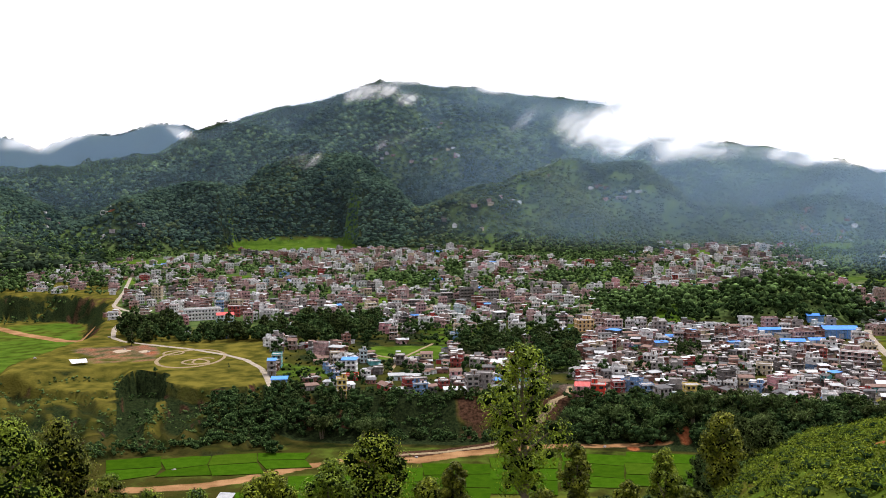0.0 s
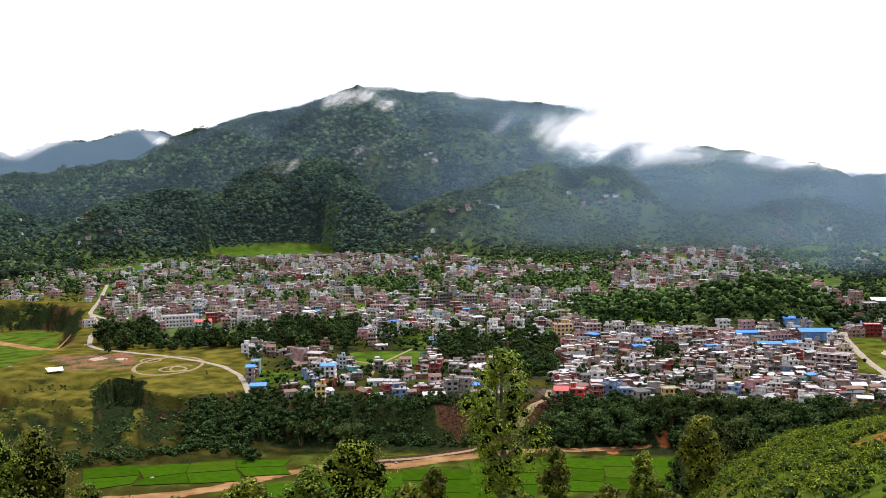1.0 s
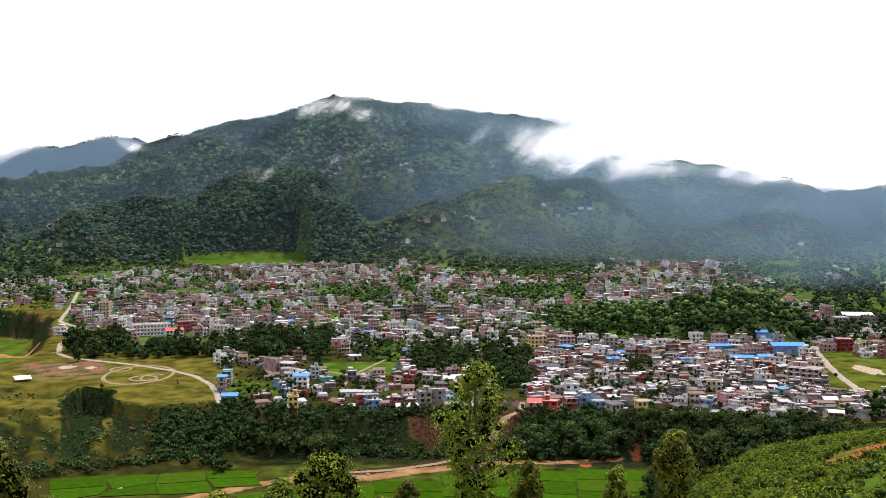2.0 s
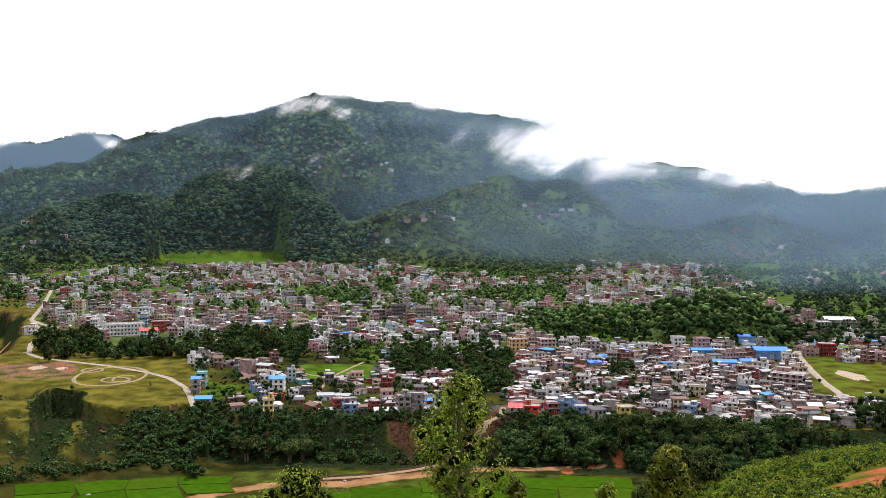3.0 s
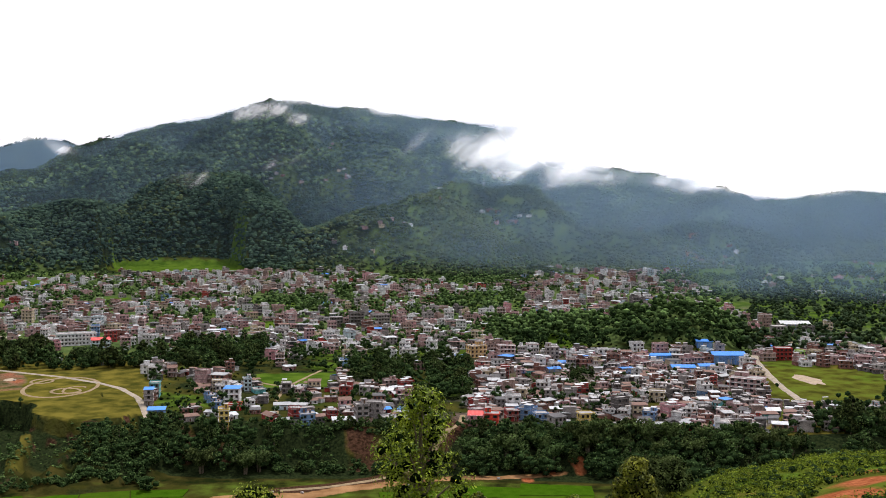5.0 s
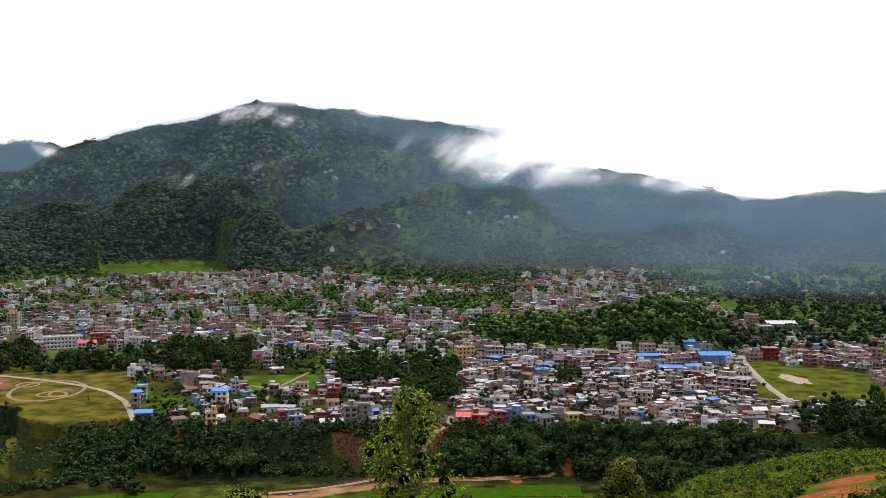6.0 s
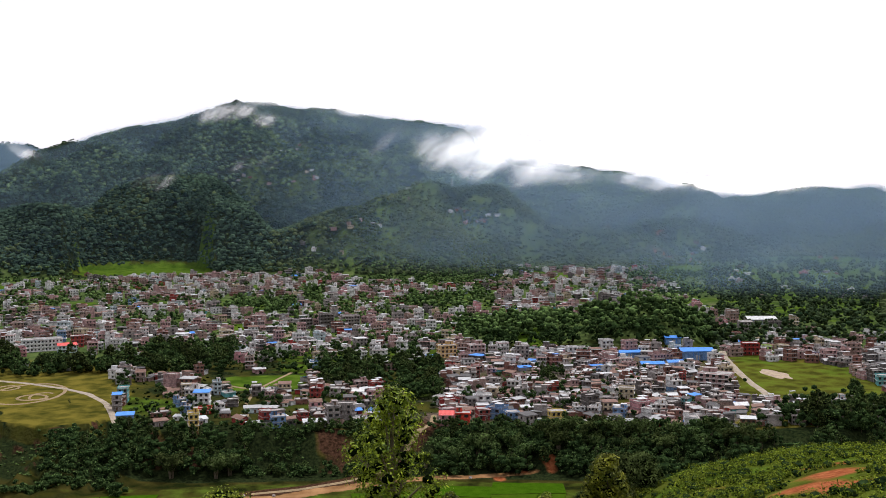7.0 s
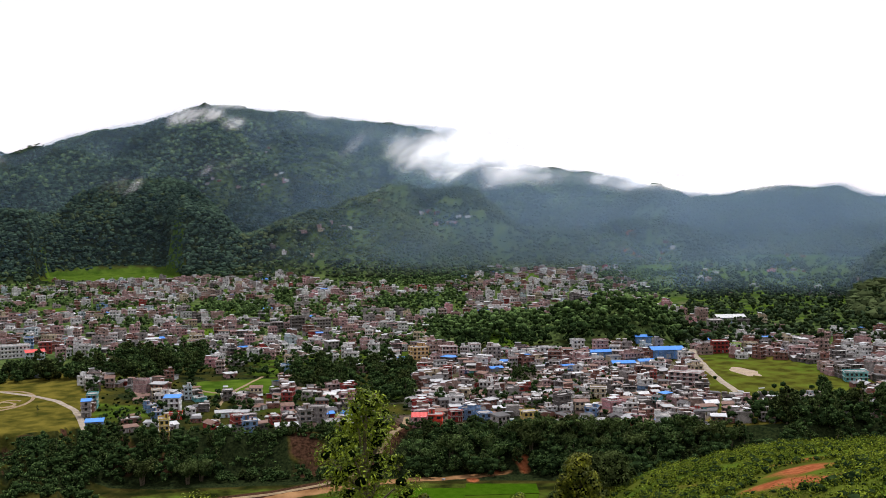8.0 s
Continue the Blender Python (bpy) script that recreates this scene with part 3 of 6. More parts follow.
def ball(sub):
    bm = bmesh.new()
    bmesh.ops.create_icosphere(bm, subdivisions=sub, radius=1)
    v = np.array([p.co[:] for p in bm.verts])
    f = np.array([[q.index for q in p.verts] for p in bm.faces])
    bm.free()
    return v, f


def crown_shapes(sub, count, rough, cut):
    v, f = ball(sub)
    keep = v[f][:, :, 2].max(1) > cut
    shapes = []
    for k in range(count):
        bump = 1 + rough * (rng.random(len(v)) - 0.5) * 2
        shapes.append(v * bump[:, None])
    return shapes, f[keep]


def scatter_crowns(name, pts, radius, tall, mats, label, sub=1, rough=0.28, cut=-0.35):
    """One mesh of many uneven crowns: pts n x 3 at their feet."""
    shapes, f = crown_shapes(sub, 9, rough, cut)
    n, nv = len(pts), len(shapes[0])
    base = np.stack(shapes)[rng.integers(0, 9, n)]
    turn = rng.random(n) * 6.283
    c, s = np.cos(turn)[:, None], np.sin(turn)[:, None]
    x, y = base[:, :, 0] * c - base[:, :, 1] * s, base[:, :, 0] * s + base[:, :, 1] * c
    V = np.stack([x * radius[:, None], y * radius[:, None], base[:, :, 2] * tall[:, None] * 0.5 + tall[:, None] * 0.55], -1) + pts[:, None, :]
    F = f[None] + (np.arange(n) * nv)[:, None, None]
    me = tri_mesh(name, V.reshape(-1, 3), F.reshape(-1, 3), mats)
    return tagged(new(name, me), label, "forest", kind="stuff")


def forest_points(n, a0, a1, r0, r1, step):
    az = rng.uniform(a0, a1, n)
    r = np.sqrt(rng.uniform(r0 ** 2, r1 ** 2, n))
    x, y = r * np.sin(np.radians(az)), r * np.cos(np.radians(az))
    z = land(x, y)
    k = (r - step) / r
    zf = land(x * k, y * k)
    facing = (z - zf) / step > -0.12 + (z - EYE) / r
    return az, r, x, y, z, facing


for a0, a1, r0, r1, n, size in ((-27, 36, 1450, 2350, 130000, 3.05), (-27, 36, 2350, 3250, 52000, 4.6), (-28, -8, 3250, 4300, 12000, 6.0), (-27, -15, 1290, 1460, 5200, 3.8), (28, 36, 980, 1460, 9000, 4.2)):
    az, r, x, y, z, ok = forest_points(n, a0, a1, r0, r1, 12.0)
    ok &= z > terrace(r) + 4
    open_hill = fbm(x / 150, y / 150, 4, 65)
    sparse = smooth(open_hill, 0.50, 0.60) * (0.2 + 0.8 * smooth(az, 1, 5)) * (1 - 0.45 * smooth(r, 2250, 2450))
    ok &= rng.random(n) > 0.6 * sparse
    crest = EYE + r * np.tan(np.radians(np.interp(az, MAIN_AZ, MAIN_EL) - 0.3))
    ok &= ~((az > 8) & (az < 21) & (r > 2300) & (z > crest))
    ok &= rng.random(n) > 0.72 * opened(x, y)
    rad = size * rng.uniform(0.65, 1.45, n) * np.where((r > 2300) & (r < 3250) & (z > EYE + r * np.tan(np.radians(np.interp(az, MAIN_AZ, MAIN_EL) - 0.7))), 0.5, 1)
    tall = rad * rng.uniform(1.2, 2.0, n)
    # share of paler trees: grows to the right, with distance and on open ground
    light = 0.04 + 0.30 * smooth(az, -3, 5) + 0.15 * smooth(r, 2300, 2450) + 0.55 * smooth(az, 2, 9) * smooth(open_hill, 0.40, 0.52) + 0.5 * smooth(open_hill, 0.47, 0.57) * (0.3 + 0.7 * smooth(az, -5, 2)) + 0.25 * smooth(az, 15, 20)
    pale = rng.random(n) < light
    for some, leaf, label in ((ok & ~pale, LEAF_FOREST, "dense dark green forest covering the mountain slopes"), (ok & pale, LEAF_SLOPE, "lighter green trees and scrub on the mountain slopes")):
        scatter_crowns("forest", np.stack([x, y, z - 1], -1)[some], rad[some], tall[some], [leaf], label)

# ---------------------------------------------------------------- haze and mist
def mist_material(name, colour, strength, scale, lo, hi, wisps, through_light=False):
    m = bpy.data.materials.new(name)
    m.use_nodes = True
    n, l = m.node_tree.nodes, m.node_tree.links
    n.clear()
    out, mix, clear = n.new("ShaderNodeOutputMaterial"), n.new("ShaderNodeMixShader"), n.new("ShaderNodeBsdfTransparent")
    white, thin = n.new("ShaderNodeBsdfDiffuse"), n.new("ShaderNodeBsdfTranslucent")
    both = n.new("ShaderNodeAddShader") if through_light else n.new("ShaderNodeMixShader")
    white.inputs["Color"].default_value = thin.inputs["Color"].default_value = (*colour, 1)
    if not through_light:
        both.inputs["Fac"].default_value = 0.06
    up = n.new("ShaderNodeCombineXYZ")  # droplets scatter alike from all sides: lit as from above
    up.inputs["Y"].default_value, up.inputs["Z"].default_value = -0.4, 1.0
    l.new(up.outputs[0], white.inputs["Normal"])
    down = n.new("ShaderNodeCombineXYZ")
    down.inputs["Y"].default_value, down.inputs["Z"].default_value = 0.4, -1.0
    if through_light:
        l.new(down.outputs[0], thin.inputs["Normal"])
    l.new(white.outputs[0], both.inputs[0 if through_light else 1])
    l.new(thin.outputs[0], both.inputs[1 if through_light else 2])
    at, sheet = n.new("ShaderNodeAttribute"), n.new("ShaderNodeAttribute")
    at.attribute_name, sheet.attribute_name = "dense", "sheet"
    tex = n.new("ShaderNodeTexNoise")
    tex.inputs["Scale"].default_value, tex.inputs["Detail"].default_value = scale, 8
    tex.inputs["Roughness"].default_value, tex.inputs["Distortion"].default_value = 0.62, 0.35
    l.new(sheet.outputs["Vector"], tex.inputs["Vector"])
    add = n.new("ShaderNodeMath")
    add.operation = "MULTIPLY_ADD"
    add.inputs[1].default_value = wisps
    l.new(tex.outputs["Fac"], add.inputs[0])
    l.new(at.outputs["Fac"], add.inputs[2])
    fade = n.new("ShaderNodeMapRange")
    fade.interpolation_type = "SMOOTHSTEP"
    fade.inputs["From Min"].default_value, fade.inputs["From Max"].default_value = lo, hi
    fade.inputs["To Max"].default_value = strength
    l.new(add.outputs[0], fade.inputs["Value"])
    gate = n.new("ShaderNodeMapRange")
    gate.interpolation_type = "SMOOTHSTEP"
    gate.inputs["From Max"].default_value = 0.6
    l.new(at.outputs["Fac"], gate.inputs["Value"])
    fac = n.new("ShaderNodeMath")
    fac.operation = "MULTIPLY"
    l.new(fade.outputs[0], fac.inputs[0])
    l.new(gate.outputs[0], fac.inputs[1])
    l.new(fac.outputs[0], mix.inputs["Fac"])
    l.new(clear.outputs[0], mix.inputs[1])
    l.new(both.outputs[0], mix.inputs[2])
    l.new(mix.outputs[0], out.inputs["Surface"])
    return m


MIST = mist_material("mist", (0.98, 0.985, 1.0), 0.9, 0.0075, 1.6, 3.0, 2.6, True)
# blue tint on see-through sheets, imitating the haze of distance
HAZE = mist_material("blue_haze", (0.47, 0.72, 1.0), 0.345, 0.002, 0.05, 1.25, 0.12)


def veil(name, mat, x, y, z, dense, sheet, label, category):
    na, ne = x.shape
    ids = np.arange(na * ne).reshape(na, ne)
    q = np.stack([ids[:-1, :-1], ids[1:, :-1], ids[1:, 1:], ids[:-1, 1:]], -1).reshape(-1, 4)
    me = tri_mesh(name, np.stack([x, y, z], -1).reshape(-1, 3), q, [mat], None, True)
    me.attributes.new("dense", "FLOAT", "POINT").data.foreach_set("value", dense.astype(np.float32).ravel())
    me.attributes.new("sheet", "FLOAT_VECTOR", "POINT").data.foreach_set("vector", sheet.astype(np.float32).ravel())
    return tagged(new(name, me), label, category, kind="stuff")


def mist_bank(knots, dense, r_low, r_high, seed, label="white mist drifting over the wooded ridge"):
    """A rolling sheet of mist close in front of the slope. knots: azimuth, elevation of its middle, half height, weight."""
    na, ne = 90, 40
    k = np.array(knots, float)
    az = np.linspace(k[0, 0], k[-1, 0], na)[:, None] * np.ones((1, ne))
    v = np.ones((na, 1)) * np.linspace(-1.5, 1.5, ne)[None]
    mid, half, weight = (np.interp(az, k[:, 0], k[:, j]) for j in (1, 2, 3))
    el = mid + half * v
    far = np.full(az.shape, r_high, float)
    for step in np.arange(r_high, r_low - 1, -30.0):
        x, y = step * np.sin(np.radians(az)), step * np.cos(np.radians(az))
        far = np.where(land(x, y) + 16 > EYE + step * np.tan(np.radians(el)), step, far)
    pad = np.pad(far, 3, mode="edge")
    far = sum(pad[i:i + na, j:j + ne] for i in range(7) for j in range(7)) / 49
    r = np.maximum.accumulate(far - 130 - 120 * fbm(az * 0.8, v * 2, 3, seed), axis=1) + 14 * (v + 1.5)
    x, y, z = r * np.sin(np.radians(az)), r * np.cos(np.radians(az)), EYE + r * np.tan(np.radians(el))
    u = (az - k[0, 0]) / (k[-1, 0] - k[0, 0])
    d = np.exp(-1.1 * v ** 2) * (1 - smooth(np.abs(v), 0.9, 1.5)) * smooth(u, 0, 0.3) * (1 - smooth(u, 0.75, 1)) * weight * dense
    across, up = az * 0.01745 * 2700, el * 0.01745 * 2700
    sheet = np.stack([1.3 * (across * 0.64 - up * 0.77), 0.36 * (across * 0.77 + up * 0.64), across * 0 + seed * 90], -1)
    ob = veil("mist_bank", MIST, x, y, z, d, sheet, label, "mist")
    ob.visible_shadow = False
    return ob


mist_bank([(0, 3.2, 0.6, 0.4), (3, 3.4, 0.9, 0.75), (4.5, 3.5, 1.1, 0.85), (6, 3.6, 1.4, 0.95), (8.8, 2.9, 1.7, 1.0), (10.5, 2.6, 1.4, 1.05), (12, 2.2, 1.2, 1.0), (14.8, 1.8, 0.8, 0.8), (17.6, 1.6, 0.6, 0.85), (19.4, 1.3, 0.7, 0.9), (21, 1.1, 0.5, 0.7), (24, 0.8, 0.4, 0.6), (28, 1.0, 0.4, 0.6), (34, 0.6, 0.5, 0.4)], 1.0, 1900, 3100, 71)
mist_bank([(4, 5.2, 0.5, 0.2), (6.5, 4.8, 0.7, 0.5), (8.8, 4.6, 0.9, 1.1), (10.5, 4.0, 1.2, 1.3), (12, 3.3, 1.1, 1.25), (14, 2.7, 0.7, 1.0), (17, 2.3, 0.5, 0.8), (20, 1.7, 0.6, 0.8), (24, 1.0, 0.5, 0.7), (28, 1.3, 0.4, 0.6), (33, 1.2, 0.5, 0.5)], 1.0, 2100, 3150, 72)
mist_bank([(-7.0, 4.7, 0.5, 0.5), (-4.6, 5.2, 0.75, 1), (-3.0, 5.2, 0.75, 1), (-1.5, 4.7, 0.6, 0.8), (0.2, 4.2, 0.5, 0.4)], 0.72, 2100, 3120, 74)
mist_bank([(-5.2, 5.7, 0.5, 0.3), (-2.9, 6.1, 0.6, 1), (-1, 5.9, 0.5, 0.9), (1.5, 5.7, 0.5, 1), (5.5, 5.1, 0.5, 0.6)], 0.9, 2100, 3150, 75)
mist_bank([(-25.5, 2.6, 0.7, 0.6), (-22.5, 2.3, 0.6, 0.9), (-21, 2.2, 0.5, 1.0), (-19, 2.9, 0.3, 0.8), (-15.5, 3.5, 0.25, 0.6), (-12.5, 2.9, 0.3, 0.6)], 0.9, 2600, 4300, 76)
mist_bank([(-15.6, 3.4, 0.3, 0.4), (-14.2, 2.9, 0.5, 1), (-12.6, 2.5, 0.3, 0.5)], 0.7, 2600, 4300, 77)
mist_bank([(-6.0, 1.2, 0.7, 0.5), (-3.4, 2.0, 0.9, 1), (-1.6, 2.5, 0.8, 0.8), (0.4, 2.2, 0.6, 0.4)], 0.46, 1800, 2700, 79)
mist_bank([(-9.8, 1.0, 0.6, 0.5), (-7.8, 1.4, 0.8, 1), (-5.8, 1.7, 0.6, 0.5)], 0.42, 1800, 2700, 80)


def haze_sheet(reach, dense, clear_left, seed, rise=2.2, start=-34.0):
    """A tinted see-through sheet across the valley, imitating thin haze behind one line of ridges, gone above the
    farthest crest.
    """
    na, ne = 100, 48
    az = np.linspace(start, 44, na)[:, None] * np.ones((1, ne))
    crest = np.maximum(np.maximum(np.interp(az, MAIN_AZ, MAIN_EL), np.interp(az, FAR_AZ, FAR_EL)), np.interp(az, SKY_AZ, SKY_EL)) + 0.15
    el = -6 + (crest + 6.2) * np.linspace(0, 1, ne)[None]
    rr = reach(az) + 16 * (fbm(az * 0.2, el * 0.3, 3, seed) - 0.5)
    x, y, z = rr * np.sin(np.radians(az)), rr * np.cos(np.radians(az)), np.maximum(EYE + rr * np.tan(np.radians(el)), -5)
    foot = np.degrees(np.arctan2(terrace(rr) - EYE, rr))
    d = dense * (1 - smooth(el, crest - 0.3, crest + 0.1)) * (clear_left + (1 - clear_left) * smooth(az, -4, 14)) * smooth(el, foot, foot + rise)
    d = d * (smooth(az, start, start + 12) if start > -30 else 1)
    ob = veil("haze", HAZE, x, y, z, d, np.stack([x, z, y], -1), "blue-tinted sheet imitating thin haze in the humid valley air", "haze")
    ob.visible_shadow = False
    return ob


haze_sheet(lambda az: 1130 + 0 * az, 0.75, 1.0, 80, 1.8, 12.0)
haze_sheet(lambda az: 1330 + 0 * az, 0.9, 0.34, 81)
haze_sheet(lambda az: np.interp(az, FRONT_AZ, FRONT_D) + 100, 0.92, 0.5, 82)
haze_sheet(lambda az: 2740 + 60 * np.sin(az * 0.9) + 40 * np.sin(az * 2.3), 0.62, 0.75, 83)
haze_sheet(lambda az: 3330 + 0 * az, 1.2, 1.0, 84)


# ---------------------------------------------------------------- boxes and builders
def box_arrays(boxes):
    """boxes: rows of x0 y0 z0 x1 y1 z1 material."""
    b = np.asarray(boxes, float)
    idx = np.array([[0, 0, 0], [1, 0, 0], [1, 1, 0], [0, 1, 0], [0, 0, 1], [1, 0, 1], [1, 1, 1], [0, 1, 1]])
    lo, hi = b[:, :3], b[:, 3:6]
    V = lo[:, None] + (hi - lo)[:, None] * idx[None]
    q = np.array([[0, 3, 2, 1], [4, 5, 6, 7], [0, 1, 5, 4], [1, 2, 6, 5], [2, 3, 7, 6], [3, 0, 4, 7]])
    F = q[None] + (np.arange(len(b)) * 8)[:, None, None]
    return V.reshape(-1, 3), F.reshape(-1, 4), np.repeat(b[:, 6].astype(int), 6)


def box_mesh(name, boxes, mats):
    V, F, ix = box_arrays(boxes)
    return tri_mesh(name, V, F, mats, ix)


def tube(points, radii, sides=7):
    """A tapered tube through the points: verts and quads."""
    V, F = [], []
    for k, (p, rad) in enumerate(zip(points, radii)):
        a, b = points[max(k - 1, 0)], points[min(k + 1, len(points) - 1)]
        d = (Vector(b) - Vector(a)).normalized()
        u = d.orthogonal().normalized()
        w = d.cross(u)
        for j in range(sides):
            t = 6.2832 * j / sides
            V.append(Vector(p) + (u * math.cos(t) + w * math.sin(t)) * rad)
    for k in range(len(points) - 1):
        for j in range(sides):
            a, b = k * sides + j, k * sides + (j + 1) % sides
            F.append((a, b, b + sides, a + sides))
    return [tuple(v) for v in V], F


def leaf_cloud(centres, radii, per, size, rnd, squash=0.8):
    """Small folded leaves round the centres: verts n x 3, triangles."""
    n = len(centres) * per
    c = np.repeat(centres, per, 0)
    rad = np.repeat(radii, per)
    d = rnd.normal(size=(n, 3))
    d /= np.linalg.norm(d, axis=1)[:, None]
    depth = rnd.random(n) ** 0.33
    p = c + d * (rad * depth)[:, None] * np.array([1, 1, squash])
    nrm = d * 1.5 + rnd.normal(size=(n, 3)) * 0.42 + np.array([0, 0, 0.35])
    nrm /= np.linalg.norm(nrm, axis=1)[:, None]
    t = np.cross(nrm, rnd.normal(size=(n, 3)))
    t /= np.linalg.norm(t, axis=1)[:, None]
    b = np.cross(nrm, t)
    s = size * rnd.uniform(0.6, 1.4, n)[:, None]
    V = np.stack([p - t * s, p - b * s * 0.42 + nrm * s * 0.12, p + t * s, p + b * s * 0.42 + nrm * s * 0.12], 1)
    F = np.array([[0, 1, 2], [0, 2, 3]])[None] + (np.arange(n) * 4)[:, None, None]
    return V.reshape(-1, 3), F.reshape(-1, 3)


def core_blobs(centres, radii, rnd, squash=0.8):
    v, f = ball(1)
    n = len(centres)
    bump = 1 + 0.5 * (rnd.random((n, len(v))) - 0.5)
    V = centres[:, None] + v[None] * bump[:, :, None] * radii[:, None, None] * np.array([1, 1, squash])
    F = f[None] + (np.arange(n) * len(v))[:, None, None]
    return V.reshape(-1, 3), F.reshape(-1, 3)


def build_tree(name, tall, wide, clumps, per, leaf, mat, seed, label, low=0.3, core=0.62, top_heavy=1.0, category="tree", inside=None):
    """A tree at the origin: a tapered trunk with limbs, and a crown of leaf clumps with gaps."""
    rnd = np.random.default_rng(seed)
    root = new(name)
    root.empty_display_size = 0.5
    V, F = tube([(0, 0, -1.5), (rnd.normal() * 0.02 * tall, rnd.normal() * 0.02 * tall, tall * 0.35), (rnd.normal() * 0.03 * tall, rnd.normal() * 0.03 * tall, tall * 0.65), (0, 0, tall * 0.93)],
                [tall * 0.022, tall * 0.017, tall * 0.011, tall * 0.003])
    cs, rs = [], []
    for k in range(clumps):
        h = low + (1 - low) * (k + rnd.random()) / clumps
        span = math.sin(min(1, (h - low) / (1 - low) * 0.86 + 0.14) * math.pi) ** 0.7 * (0.55 + 0.45 * top_heavy * h)
        a = k * 2.4 + rnd.normal() * 0.5
        d = wide * 0.5 * span * rnd.uniform(0.25, 0.98)
        rad = wide * rnd.uniform(0.12, 0.22) * (0.65 + 0.5 * span)
        cs.append((d * math.cos(a), d * math.sin(a), tall * h - rad * 0.3))
        rs.append(rad)
        if k % 3 == 0:
            tv, tf = tube([(0, 0, tall * h * 0.72), (d * 0.5 * math.cos(a), d * 0.5 * math.sin(a), tall * h * 0.84), cs[-1]], [tall * 0.007, tall * 0.005, tall * 0.002], 5)
            F += [tuple(i + len(V) for i in q) for q in tf]
            V += tv
    child("trunk", tri_mesh("trunk", V, F, [BARK], None, True), root)
    cs, rs = np.array(cs), np.array(rs)
    V1, F1 = leaf_cloud(cs, rs, per, leaf, rnd)
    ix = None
    # darkened cores paint the shade that lies behind the leaves of each clump
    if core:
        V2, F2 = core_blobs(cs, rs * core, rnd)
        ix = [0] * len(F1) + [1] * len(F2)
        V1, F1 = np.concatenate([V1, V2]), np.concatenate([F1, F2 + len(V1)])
    child("crown", tri_mesh("crown", V1, F1, [mat, inside or INNER_SHADE], ix), root)
    return tagged(root, label, category)


def put(ob, x, y, z, turn=0.0, size=1.0, tallness=1.0, width=1.0):
    ob.matrix_basis = pose(x, y, z, 0, 0, turn) @ Matrix.Diagonal((size * width, size, size * tallness, 1))
    return ob


def another(proto, x, y, z, turn, size=1.0, tallness=1.0, width=1.0):
    ob = copy_thing(proto, Matrix.Identity(4))
    return put(ob, x, y, z, turn, size, tallness, width)


# ---------------------------------------------------------------- trees on the near slope
NEAR_TREES = [  # azimuth, distance, top height, width, seed
    (4.40, 180, 107.0, 11.4, 1), (15.35, 205, 90.3, 8.2, 2), (12.3, 215, 80.0, 7.0, 3), (7.4, 200, 84.5, 6.0, 4), (-4.0, 200, 86.0, 16.0, 5),
    (-20.9, 130, 107.0, 9.5, 6), (-23.2, 125, 109.0, 9.5, 7), (-18.4, 150, 94.5, 8.0, 8), (-9.9, 170, 87.6, 10.0, 9), (0.6, 185, 84.5, 5.5, 10),
    (10.3, 215, 73.0, 6.0, 11), (18.7, 240, 73.0, 8.0, 12), (-16.4, 160, 89.0, 7.5, 13), (-13.9, 165, 87.0, 7.0, 14), (-0.9, 190, 80.0, 9.0, 15),
    (-6.4, 190, 84.0, 9.0, 16), (13.5, 222, 70.0, 7.5, 17), (-22.0, 150, 101.0, 10.0, 18), (5.6, 196, 76.0, 9.0, 19), (2.6, 190, 75.0, 8.0, 20), (16.8, 245, 74.0, 8.0, 21), (-25.2, 130, 105.0, 10, 22),
    (13.0, 230, 69.5, 8.0, 23), (14.6, 242, 73.0, 9.0, 24), (16.1, 238, 82.5, 9.0, 25), (17.4, 248, 80.5, 9.0, 26), (11.4, 226, 66.5, 8.0, 27), (15.3, 228, 77.0, 9.0, 28), (9.0, 212, 70.0, 8.0, 29)]
for a, r, top, wide, seed in NEAR_TREES:
    x, y = polar(a, r)
    z = height(x, y)
    tall = top - z
    low = max(0.12, 1 - 2.1 * wide / tall) if seed != 1 else 0.3
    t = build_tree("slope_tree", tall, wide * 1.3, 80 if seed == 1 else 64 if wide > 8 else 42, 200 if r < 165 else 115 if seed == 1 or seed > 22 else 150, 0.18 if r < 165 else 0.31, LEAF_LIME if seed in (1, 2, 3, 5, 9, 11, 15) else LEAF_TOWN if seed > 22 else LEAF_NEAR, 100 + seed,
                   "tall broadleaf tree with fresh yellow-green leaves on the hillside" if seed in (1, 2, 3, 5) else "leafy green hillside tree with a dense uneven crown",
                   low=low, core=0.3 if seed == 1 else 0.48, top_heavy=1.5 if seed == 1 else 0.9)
    put(tagged(t, group="trees on the near slope"), x, y, z, seed * 40.0)


